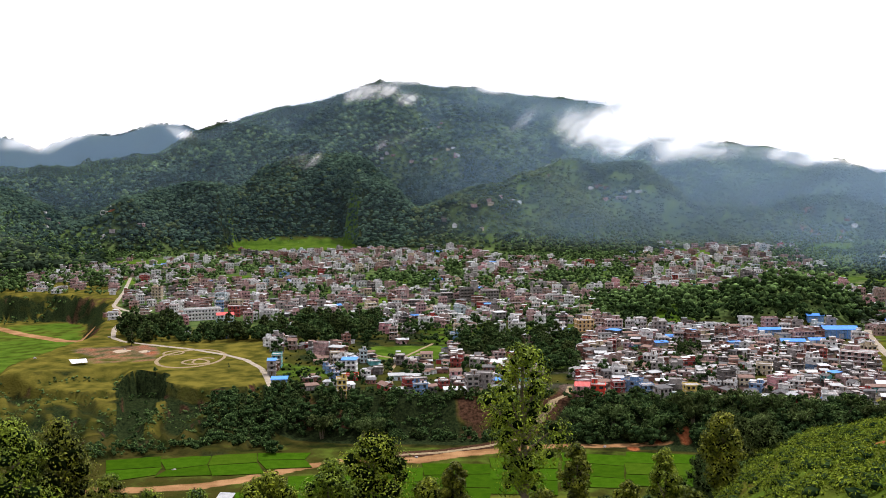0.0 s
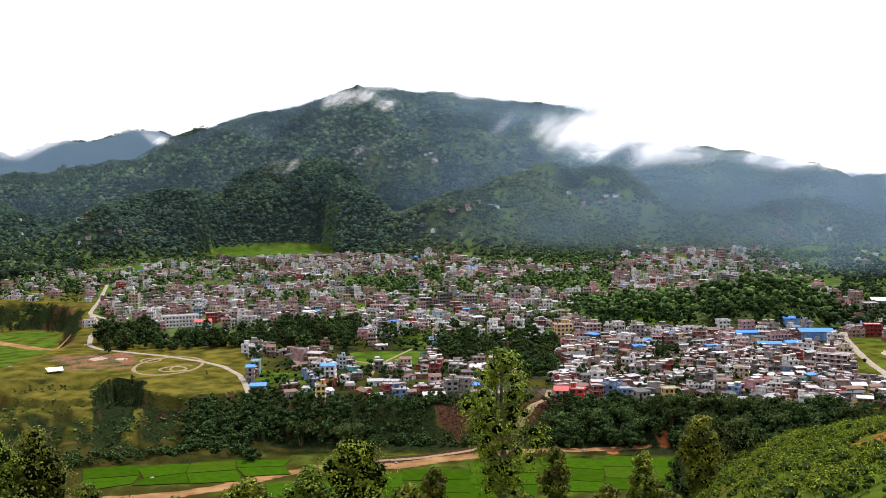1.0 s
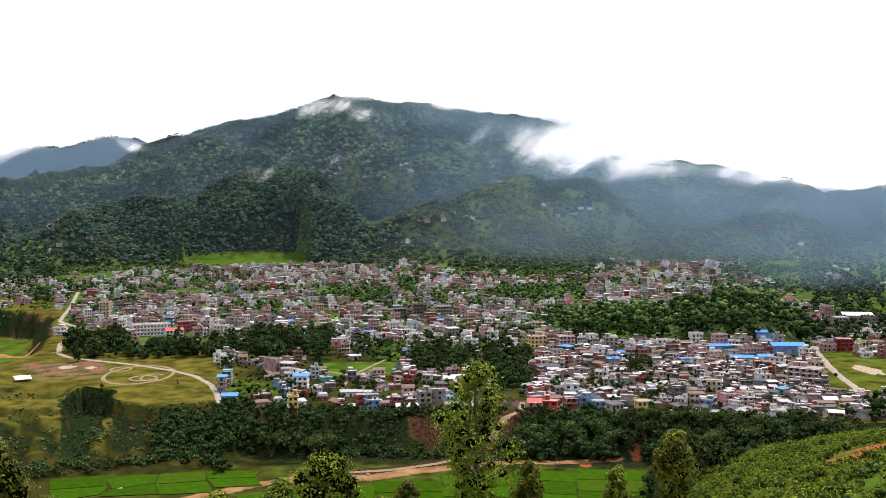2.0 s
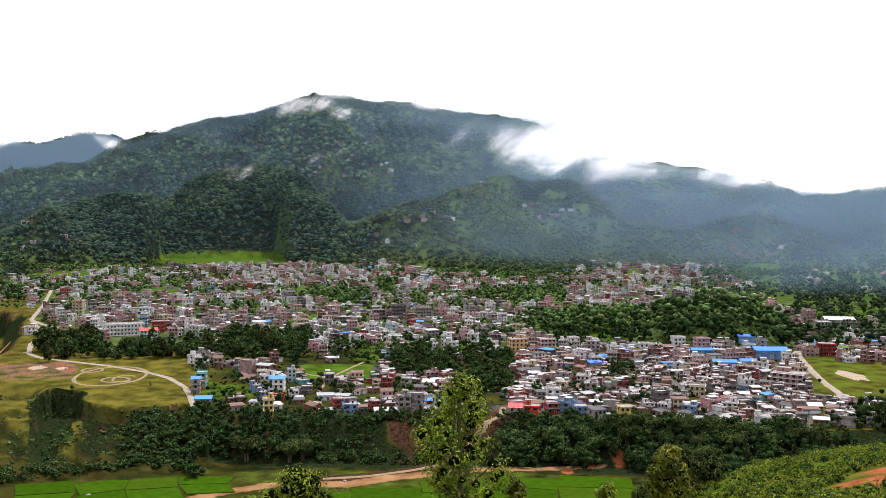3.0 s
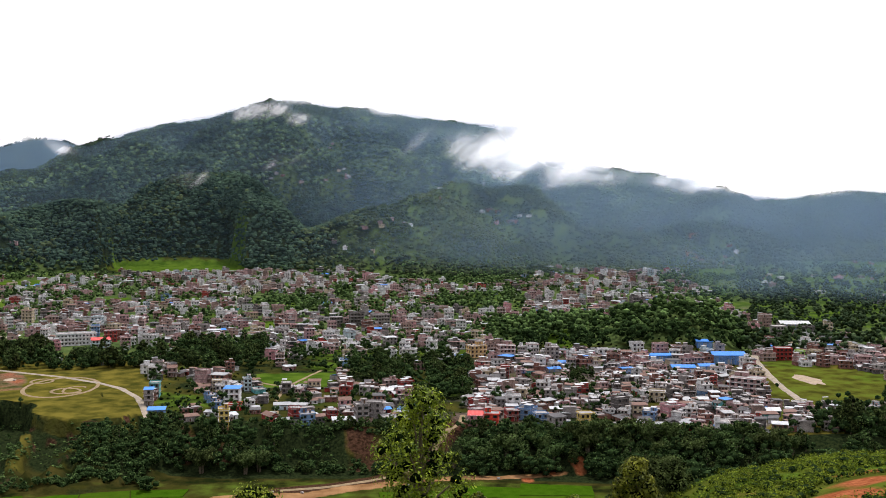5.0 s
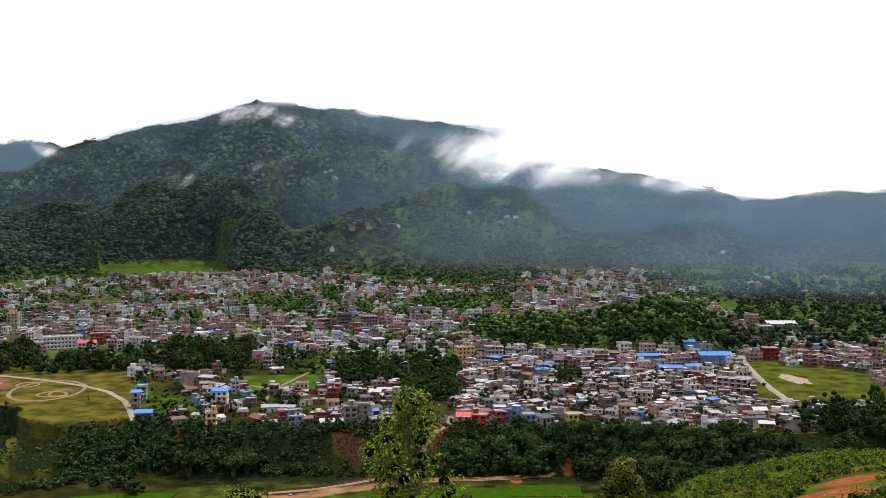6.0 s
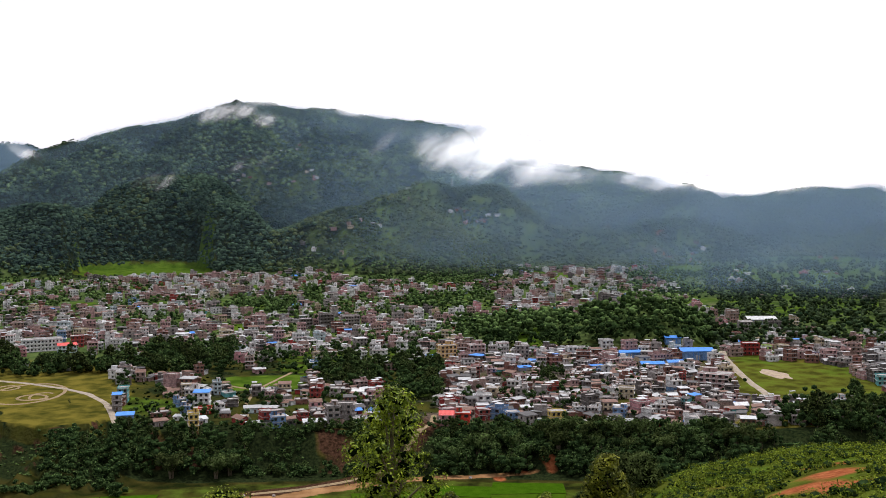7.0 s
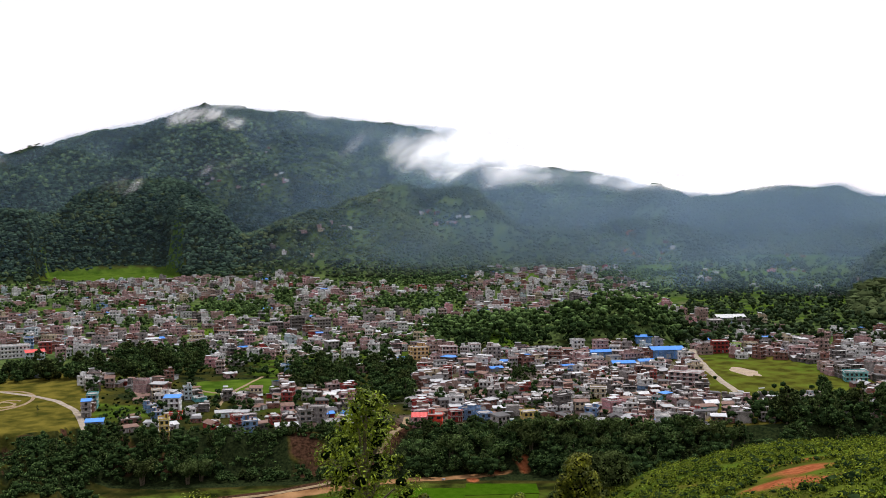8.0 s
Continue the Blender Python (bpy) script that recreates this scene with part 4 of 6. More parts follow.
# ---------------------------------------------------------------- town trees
PROTO_TREES = [build_tree("tree", 9.0, 10.0, 20, 44, 0.42, LEAF_TOWN, 201, "dark green leafy tree growing at the edge of town", low=0.16, core=0.7, inside=DEEP_SHADE),
               build_tree("tree", 11.0, 9.4, 21, 44, 0.42, LEAF_TOWN, 202, "tall dark green tree with a rounded uneven crown", low=0.14, core=0.7, inside=DEEP_SHADE),
               build_tree("tree", 7.5, 10.6, 20, 44, 0.42, LEAF_TOWN, 203, "low spreading green tree with thick foliage", low=0.12, core=0.7, inside=DEEP_SHADE),
               build_tree("tree", 10.0, 11.9, 24, 44, 0.42, LEAF_TOWN, 204, "broad green mango-like tree with a heavy crown", low=0.2, core=0.7, inside=DEEP_SHADE),
               build_tree("tree", 12.0, 7.5, 20, 44, 0.41, LEAF_TOWN, 205, "slender upright green tree above the houses", low=0.14, core=0.75, inside=DEEP_SHADE)]


def build_bamboo(seed):
    rnd = np.random.default_rng(seed)
    root = new("bamboo_clump")
    V, F, cs = [], [], []
    for k in range(26):
        a, lean, h = rnd.random() * 6.283, rnd.uniform(1.5, 5.5), rnd.uniform(8, 12)
        pts = [(math.cos(a) * (0.6 + lean * max(s, 0) ** 2.2), math.sin(a) * (0.6 + lean * max(s, 0) ** 2.2), h * (s - 0.28 * s ** 4)) for s in (-0.1, 0.35, 0.65, 0.85, 1.0)]
        tv, tf = tube(pts, [0.07, 0.06, 0.05, 0.04, 0.02], 4)
        F += [tuple(i + len(V) for i in q) for q in tf]
        V += tv
        for s in (0.45, 0.6, 0.75, 0.88, 1.0):
            cs.append((math.cos(a) * (0.6 + lean * max(s, 0) ** 2.2), math.sin(a) * (0.6 + lean * max(s, 0) ** 2.2), h * (s - 0.28 * s ** 4)))
    tagged(child("stem", tri_mesh("stem", V, F, [BARK]), root), kind="stuff")
    V1, F1 = leaf_cloud(np.array(cs), np.full(len(cs), 1.15), 14, 0.5, rnd, 1.1)
    child("foliage", tri_mesh("foliage", V1, F1, [LEAF_TOWN]), root)
    return tagged(root, "arching dark green bamboo clump under the terrace edge", "bamboo")


BAMBOO = build_bamboo(301)


def clear_of(a, r):
    """Whether the spot lies off the roads, the open ground and the river."""
    x, y = polar(a, r)
    px, py = np.array([x]), np.array([y])
    return min(dist_line(px, py, line)[0] for line in (ROAD, ROAD_2, TOWN_ROAD)) > 6 and dist_line(px, py, CLIFF_PATH)[0] > 5


tree_spots, stuff_spots = [], []
rt = random.Random(11)


def sow(a0, a1, r0, r1, count, keep, size=1.0, from_rim=False):
    for _ in range(count):
        a = rt.uniform(a0, a1)
        r = rt.uniform(r0, r1) + (float(np.interp(a, RIM_AZ, RIM_R)) if from_rim else 0)
        if clear_of(a, r):
            (tree_spots if keep else stuff_spots).append((a, r, size * rt.uniform(0.7, 1.2)))


# edge of the terrace, the groves, the hillock, the lower slope, gardens
sow(-9.6, -2.8, -30, -5, 48, True, 0.8, True)
sow(-3.0, 3.2, -3, 2, 14, True, 0.55, True)
sow(-3.0, 3.2, -34, -22, 16, True, 0.5, True)
sow(3.2, 6.0, -24, 0, 16, True, 0.8, True)
sow(7.2, 24.0, -28, -5, 95, True, 0.85, True)
sow(24, 34, -40, -4, 30, True, 1.0, True)
sow(26.5, 34, 0, 25, 26, True, 1.5, True)
sow(-17.6, -14.6, 772, 850, 24, True, 1.5)
sow(-14.6, -8.8, 772, 812, 28, True, 1.3)
sow(-8.3, -3.6, 750, 860, 30, True, 1.35)
sow(0.8, 4.4, 690, 760, 22, True, 1.2)
sow(5.0, 7.6, 640, 760, 24, True, 1.15)
sow(12.6, 14.2, 680, 745, 9, True, 0.8)
sow(-10, -2.8, -34, -5, 75, False, 1.12, True)
sow(-13.2, -9.6, -80, -6, 150, False, 0.85, True)
sow(-11.4, -9.2, -48, -6, 14, True, 0.75, True)
sow(-3, 3.4, -36, -24, 45, False, 0.6, True)
sow(-3, 3.4, -6, 3, 40, False, 0.4, True)
sow(-2.0, -0.2, -26, -2, 40, False, 0.45, True)
sow(3.0, 6.0, -30, 2, 50, False, 0.7, True)
sow(7.2, 24, -38, -6, 150, False, 1.2, True)
sow(24, 34, -60, 0, 120, False, 1.1, True)
sow(-17.8, -14.6, 790, 880, 40, False, 1.35)
sow(-14.6, -8.8, 775, 820, 40, False, 1.2)
sow(-8.3, -3.6, 745, 880, 60, False, 1.2)
sow(0.8, 4.4, 685, 770, 40, False, 1.15)
sow(5.0, 7.6, 635, 770, 50, False, 1.15)
sow(12.2, 14.4, 615, 750, 18, False, 0.7)
sow(8, 23, 585, 820, 90, False, 0.6)
sow(-4.4, -0.2, 1080, 1200, 70, False, 1.2)
sow(5.8, 10.5, 1090, 1250, 90, False, 1.25)
sow(8.6, 10.5, 905, 1000, 40, False, 1.25)
sow(0, 1.2, 1170, 1330, 26, False, 1.3)
sow(-17.6, -14, 1060, 1460, 110, False, 1.2)
sow(-9.4, 23.5, -6, 5, 150, False, 0.7, True)
sow(24, 33, 2, 18, 40, False, 1.2, True)
sow(10, 22.3, 832, 985, 230, False, 1.75)
sow(16, 28, 330, 520, 115, False, 1.5)
sow(16, 30, 430, 560, 110, False, 1.2)
sow(25, 34, 590, 660, 60, False, 1.3)
sow(22.5, 34, 860, 1350, 290, False, 1.35)
sow(18, 34, 1250, 2000, 900, False, 1.3)
sow(22.5, 34, 880, 1300, 260, False, 1.1)
sow(-25, -15.5, 1140, 1600, 560, False, 1.2)
for _ in range(4300):
    a, r = rt.uniform(-18, 24), math.sqrt(rt.uniform(600 ** 2, 1560 ** 2))
    x, y = polar(a, r)
    green = float(vnoise(x / 70, y / 70, 99))
    if r > float(np.interp(a, RIM_AZ, RIM_R)) + 6 and clear_of(a, r) and not any(a0 < a < a1 and r0 < r < r1 for a0, a1, r0, r1 in ((-30, -10, 500, 790), (-4.3, 0.4, 680, 740), (23.1, 30.6, 655, 812), (-11.9, -4.5, 1580, 1800), (-17.5, -15, 1180, 1245), (12.5, 14.8, 1410, 1620))):
        if (green < 0.38 and rt.random() < 0.8) or rt.random() < 0.12:
            stuff_spots.append((a, r, rt.uniform(0.6, 1.3)))
sow(-6, 1, 1100, 1320, 70, False, 1.0)
sow(-26, -10, 533, 548, 190, False, 0.5)
sow(-17.3, -15.7, 560, 672, 30, False, 0.4)
sow(-24, -18.3, 1085, 1135, 60, False, 0.6)
sow(-10.4, -8.6, 560, 600, 26, False, 0.9)
sow(-18, -12, 1490, 1600, 60, False, 1.0)
sow(-12, -4, 1440, 1485, 30, False, 0.4)
sow(-4, 12.4, 1440, 1600, 130, False, 1.0)
sow(1, 13, 1310, 1480, 220, False, 0.95)
stuff_spots = [q for q in stuff_spots if not any(a0 < q[0] < a1 and 1100 < r0 < q[1] + 25 < r1 + 25 for a0, a1, r0, r1 in FIELDS)]
for k, (a, r, s) in enumerate(tree_spots):
    x, y = polar(a, r)
    t = another(PROTO_TREES[k % 5], x, y, height(x, y), rt.uniform(0, 360), s, rt.uniform(0.85, 1.15))
    tagged(t, group="trees round the town")
bamboo_spots = [(-3.9, 545), (-4.6, 541), (-6.9, 546), (6.6, 541), (7.4, 549), (25.4, 560), (26.6, 566)] + [(8.2 + 0.62 * k, 543 + 9 * ((k * 5) % 3) / 2 + 0.8 * k) for k in range(27)]
for k, (a, r) in enumerate(bamboo_spots):
    x, y = polar(a, r)
    tagged(another(BAMBOO, x, y, height(x, y), k * 77.0, rt.uniform(0.95, 1.4)), group="bamboo under the terrace")
for proto in (*PROTO_TREES, BAMBOO):
    x, y = polar(8.0 + PROTO_TREES.index(proto) * 0.8 if proto in PROTO_TREES else 16.2, 540)
    put(proto, x, y, height(x, y), 30)


def lumpy_trees(name, spots, mat, label):
    """Many lesser trees in one mesh: some uneven lumps of foliage to a tree, with loose leaves round them."""
    rnd = np.random.default_rng(77)
    c, rad = [], []
    xy = np.array([polar(a, r) for a, r, s in spots])
    zs = land(xy[:, 0], xy[:, 1])
    for (a, r, s), (x, y), z in zip(spots, xy, zs):
        for k in range(4 if s < 1.1 else 8):
            w = (s if s < 1.1 else s * 0.8) * rnd.uniform(1.5, 2.6)
            c.append((x + rnd.normal() * 1.9 * s, y + rnd.normal() * 1.9 * s, z + s * rnd.uniform(1.5, 7.0)))
            rad.append(w)
    c, rad = np.array(c), np.array(rad)
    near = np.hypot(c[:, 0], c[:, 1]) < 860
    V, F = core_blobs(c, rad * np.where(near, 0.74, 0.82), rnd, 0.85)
    # painted-shade colour on every near core and three in ten of the rest
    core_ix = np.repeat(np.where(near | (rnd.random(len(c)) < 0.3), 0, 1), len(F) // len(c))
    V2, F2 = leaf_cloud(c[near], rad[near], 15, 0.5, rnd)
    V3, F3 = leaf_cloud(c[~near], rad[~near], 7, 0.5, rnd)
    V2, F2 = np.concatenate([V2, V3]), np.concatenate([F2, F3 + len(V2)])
    me = tri_mesh(name, np.concatenate([V, V2]), np.concatenate([F, F2 + len(V)]), [DEEP_SHADE, mat], list(core_ix) + [1] * len(F2))
    return tagged(new(name, me), label, "trees", kind="stuff")


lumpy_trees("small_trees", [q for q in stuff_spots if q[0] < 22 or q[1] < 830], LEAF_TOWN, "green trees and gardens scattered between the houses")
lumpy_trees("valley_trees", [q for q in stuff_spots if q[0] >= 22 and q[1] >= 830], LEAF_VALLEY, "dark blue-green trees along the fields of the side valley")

# shrubs on the near spur and on the eroded plateau
rs = np.random.default_rng(31)
n = 7500
a, r = rs.uniform(15, 36, n), np.sqrt(rs.uniform(80 ** 2, 268 ** 2, n))
x, y = r * np.sin(np.radians(a)), r * np.cos(np.radians(a))
patch = fbm(x / 14, y / 14, 3, 91)
bare = np.zeros(n)
for ba, br, bw in RED_PATCHES:
    bx, by = polar(ba, br)
    bare += np.exp(-(((x - bx) / bw) ** 2 + ((y - by) / (bw * 1.5)) ** 2))
ok = (patch + 0.35 * rs.random(n) > 0.55) & (bare < 0.3)
c = np.stack([x, y, land(x, y) + 0.5], -1)[ok]
rad = (0.25 + 1.7 * rs.random(n) ** 4)[ok]
big = rad > 0.9
V, F = leaf_cloud(c[~big], rad[~big] * 1.15, 14, 0.15, rs, 0.8)
Vb, Fb = leaf_cloud(c[big], rad[big] * 1.1, 90, 0.19, rs, 0.75)
V, F = np.concatenate([V, Vb]), np.concatenate([F, Fb + len(V)])
# shrub cores, with inner shade put into their dark colour
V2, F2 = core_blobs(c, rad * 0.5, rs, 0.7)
tagged(new("shrubs", tri_mesh("shrubs", np.concatenate([V, V2]), np.concatenate([F, F2 + len(V)]), [LEAF_SHRUB, DEEP_SHADE], [0] * len(F) + [1] * len(F2))),
       "low bright green shrubs on the hillside spur", "shrub", kind="stuff")
n = 6000
a, r = rs.uniform(-26, -9.5, n), rs.uniform(540, 700, n)
x, y = r * np.sin(np.radians(a)), r * np.cos(np.radians(a))
z = land(x, y)
slope = np.hypot(land(x + 2, y) - z, land(x, y + 2) - z) / 2
ok = (z > 1.0) & (z < 15) & (fbm(x / 20, y / 20, 3, 93) > 0.50 - 0.16 * smooth(a, -12.5, -10.5)) & (slope + 0.25 * rs.random(n) > 0.46) & (ravine_mask(x, y) < 0.3)
c = np.stack([x, y, z + 0.4], -1)[ok]
rad = (0.4 + 1.6 * rs.random(n) ** 3)[ok]
V, F = leaf_cloud(c, rad * 1.1, 12, 0.32, rs, 0.7)
V2, F2 = core_blobs(c, rad * 0.65, rs, 0.6)
tagged(new("scrub", tri_mesh("scrub", np.concatenate([V, V2]), np.concatenate([F, F2 + len(V)]), [LEAF_TOWN])),
       "dark scrub on the eroded plateau slopes", "scrub", kind="stuff")

# low garden bushes and hedges between the houses
n = 4200
a, r = rs.uniform(-9.4, 23, n), np.sqrt(rs.uniform(575 ** 2, 1150 ** 2, n))
x, y = r * np.sin(np.radians(a)), r * np.cos(np.radians(a))
ok = (r > np.interp(a, RIM_AZ, RIM_R) + 2) & ~((a > -4.3) & (a < 0.4) & (r > 682) & (r < 738)) & ~((a > 23) & (r < 812))
for line in (ROAD, TOWN_ROAD, CLIFF_PATH):
    ok &= dist_line(x, y, line) > 4
c = np.stack([x, y, land(x, y) + 0.4], -1)[ok]
rad = (0.6 + 1.3 * rs.random(n) ** 2)[ok]
V, F = leaf_cloud(c, rad * 1.15, 10, 0.36, rs, 0.8)
# bush cores in the painted-shade colour
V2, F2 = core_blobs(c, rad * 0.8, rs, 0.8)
tagged(new("garden_bushes", tri_mesh("garden_bushes", np.concatenate([V, V2]), np.concatenate([F, F2 + len(V)]), [LEAF_TOWN, INNER_SHADE], [0] * len(F) + [1] * len(F2))),
       "low green bushes and hedges between the houses", "bushes", kind="stuff")

# ---------------------------------------------------------------- houses: materials
def wall_mat(name, low, high, rough=0.9):
    low = tuple(v * 0.4 for v in low)
    return material(name, low, tuple(min(0.85, v * 1.06) for v in high), 0.4, rough, 0.3, 6)


BRICK = wall_mat("red_brick", (0.150, 0.066, 0.050), (0.265, 0.124, 0.098))
PALE_BRICK = wall_mat("pale_brick", (0.259, 0.163, 0.134), (0.403, 0.278, 0.240))
CEMENT = wall_mat("grey_cement", (0.210, 0.188, 0.180), (0.390, 0.354, 0.340))
DARK_CEMENT = wall_mat("stained_cement", (0.060, 0.054, 0.051), (0.155, 0.138, 0.131))
WHITE = wall_mat("white_paint", (0.605, 0.594, 0.583), (0.850, 0.847, 0.836))
CREAM = wall_mat("cream_paint", (0.432, 0.342, 0.216), (0.594, 0.495, 0.342))
PINK = wall_mat("pink_paint", (0.48, 0.21, 0.23), (0.66, 0.34, 0.36))
ROSE = wall_mat("rose_plaster", (0.350, 0.205, 0.200), (0.510, 0.325, 0.315))
RED = wall_mat("red_paint", (0.50, 0.045, 0.03), (0.68, 0.08, 0.05))
DARK_RED = wall_mat("dark_red_paint", (0.24, 0.03, 0.03), (0.36, 0.06, 0.05))
YELLOW = wall_mat("yellow_paint", (0.62, 0.43, 0.09), (0.76, 0.56, 0.17))
ORANGE = wall_mat("apricot_paint", (0.60, 0.36, 0.15), (0.74, 0.48, 0.22))
BLUE = wall_mat("blue_paint", (0.10, 0.20, 0.40), (0.20, 0.33, 0.55))
TEAL = wall_mat("teal_paint", (0.07, 0.30, 0.31), (0.16, 0.45, 0.45))
MINT = wall_mat("pale_blue_paint", (0.36, 0.46, 0.50), (0.52, 0.62, 0.66))
LIME = wall_mat("lime_paint", (0.30, 0.50, 0.10), (0.42, 0.62, 0.16))
TIN_GREY = material("grey_tin", (0.200, 0.207, 0.214), (0.400, 0.408, 0.416), 0.5, 0.45, 0.2, 8, metal=0.3)
TIN_WHITE = material("pale_tin", (0.28, 0.295, 0.31), (0.52, 0.53, 0.54), 0.5, 0.45, 0.2, 8, metal=0.1)
TIN_BLUE = material("blue_tin", (0.03, 0.15, 0.48), (0.06, 0.24, 0.66), 0.5, 0.4, 0.2, 8)
TIN_RUST = material("rusty_tin", (0.10, 0.055, 0.043), (0.20, 0.125, 0.10), 0.6, 0.7, 0.3, 8)
TIN_RED = material("red_tin", (0.44, 0.05, 0.05), (0.60, 0.10, 0.09), 0.5, 0.5, 0.2, 8)
SLATE = material("dark_slate", (0.052, 0.052, 0.056), (0.112, 0.108, 0.108), 0.6, 0.7, 0.4, 8)
ROOF_TOP = material("weathered_roof", (0.115, 0.109, 0.107), (0.400, 0.384, 0.376), 0.35, 0.9, 0.3, 9)
GLASS = material("dark_glass", (0.010, 0.012, 0.015), (0.028, 0.032, 0.036), 0.8, 0.15, 0.0, 4, gloss=0.5)
TIMBER = material("dark_timber", (0.06, 0.035, 0.022), (0.13, 0.08, 0.05), 1.5, 0.7, 0.3, 8)
TANK = material("black_plastic", (0.012, 0.012, 0.013), (0.025, 0.025, 0.026), 1.0, 0.4, 0.0, 6)
CLOTH = material("coloured_cloth", (0.35, 0.12, 0.12), (0.65, 0.55, 0.50), 1.5, 0.9, 0.1, 6)
WALLS = [CEMENT] * 24 + [DARK_CEMENT] * 28 + [BRICK] * 30 + [PALE_BRICK] * 14 + [WHITE] * 18 + [ROSE] * 14 + [CREAM] * 3 + [PINK] * 4 + [MINT] * 3 + [TEAL] * 2 + [BLUE] * 3 + [DARK_RED] * 12
TINS = [TIN_GREY] * 8 + [TIN_RUST] * 10 + [TIN_WHITE] * 4 + [SLATE] * 12 + [TIN_BLUE] * 1

FAR_WALLS = [CEMENT] * 24 + [DARK_CEMENT] * 8 + [BRICK] * 14 + [PALE_BRICK] * 22 + [WHITE] * 34 + [ROSE] * 22 + [CREAM] * 5 + [PINK] * 3 + [MINT] * 3 + [BLUE] * 1 + [DARK_RED] * 3

STOREY = 3.0


def window_mesh(w, h, frame_mat):
    """A proud frame with its pane set back, as one piece."""
    f, o = 0.11, -0.10
    V = [(-w / 2 - f, 0.1, -f), (w / 2 + f, 0.1, -f), (w / 2 + f, 0.1, h + f), (-w / 2 - f, 0.1, h + f),
         (-w / 2 - f, o, -f), (w / 2 + f, o, -f), (w / 2 + f, o, h + f), (-w / 2 - f, o, h + f),
         (-w / 2, o, 0), (w / 2, o, 0), (w / 2, o, h), (-w / 2, o, h), (-w / 2, -0.01, 0), (w / 2, -0.01, 0), (w / 2, -0.01, h), (-w / 2, -0.01, h)]
    F = [(k, (k + 1) % 4, (k + 1) % 4 + 4, k + 4) for k in range(4)] + [(k + 4, (k + 1) % 4 + 4, (k + 1) % 4 + 8, k + 8) for k in range(4)]
    F += [(k + 8, (k + 1) % 4 + 8, (k + 1) % 4 + 12, k + 12) for k in range(4)] + [(12, 13, 14, 15)]
    return tri_mesh("window", V, F, [frame_mat, GLASS], [0] * 12 + [1])


WINDOW = window_mesh(1.25, 1.35, TIMBER)
WINDOW_WIDE = window_mesh(1.9, 1.35, TIMBER)
WINDOW_WHITE = window_mesh(1.3, 1.35, WHITE)
PANE = box_mesh("pane", [(-0.58, -0.035, 0.05, 0.58, -0.015, 1.3, 0)], [GLASS])
DOOR = box_mesh("door", [(-0.55, -0.06, 0, 0.55, 0.1, 2.05, 0), (-0.65, -0.1, 0, -0.55, 0.1, 2.15, 1), (0.55, -0.1, 0, 0.65, 0.1, 2.15, 1), (-0.65, -0.1, 2.05, 0.65, 0.1, 2.15, 1)], [TIMBER, WHITE])


def tank_mesh():
    V, F = [], []
    prof = [(0.0, 0.0), (0.5, 0.0), (0.55, 0.08), (0.55, 0.45), (0.52, 0.5), (0.55, 0.55), (0.55, 0.95), (0.4, 1.15), (0.16, 1.2), (0.16, 1.28), (0.0, 1.28)]
    n = 10
    for pr, pz in prof:
        V += [(pr * math.cos(6.2832 * j / n), pr * math.sin(6.2832 * j / n), pz) for j in range(n)]
    for k in range(len(prof) - 1):
        F += [(k * n + j, k * n + (j + 1) % n, (k + 1) * n + (j + 1) % n, (k + 1) * n + j) for j in range(n)]
    return tri_mesh("water_tank", V, F, [TANK], None, True)


WATER_TANK = tank_mesh()


def gable_mesh(w, d, rise, over, mat, thick=0.1, ribs=True):
    """A ridged tin roof over w x d, its eaves at z 0: one folded sheet with raised seams."""
    hx, hy = w / 2 + over, d / 2 + over
    drop = rise * over / (d / 2)
    n = max(4, int(2 * hx / 0.7)) * 2
    V, F = [], []
    for k in range(n + 1):
        x = -hx + 2 * hx * k / n
        up = 0.07 if ribs and k % 2 else 0.0
        for yy, zz in ((-hy, -drop), (0, rise), (hy, -drop)):
            V += [(x, yy, zz + up), (x, yy, zz + up - thick)]
    for k in range(n):
        a, b = 6 * k, 6 * k + 6
        F += [(a, b, b + 2, a + 2), (a + 2, b + 2, b + 4, a + 4), (a + 1, a + 3, b + 3, b + 1), (a + 3, a + 5, b + 5, b + 3), (a, a + 1, b + 1, b), (a + 4, b + 4, b + 5, a + 5)]
    return tri_mesh("roof", V, F, [mat])


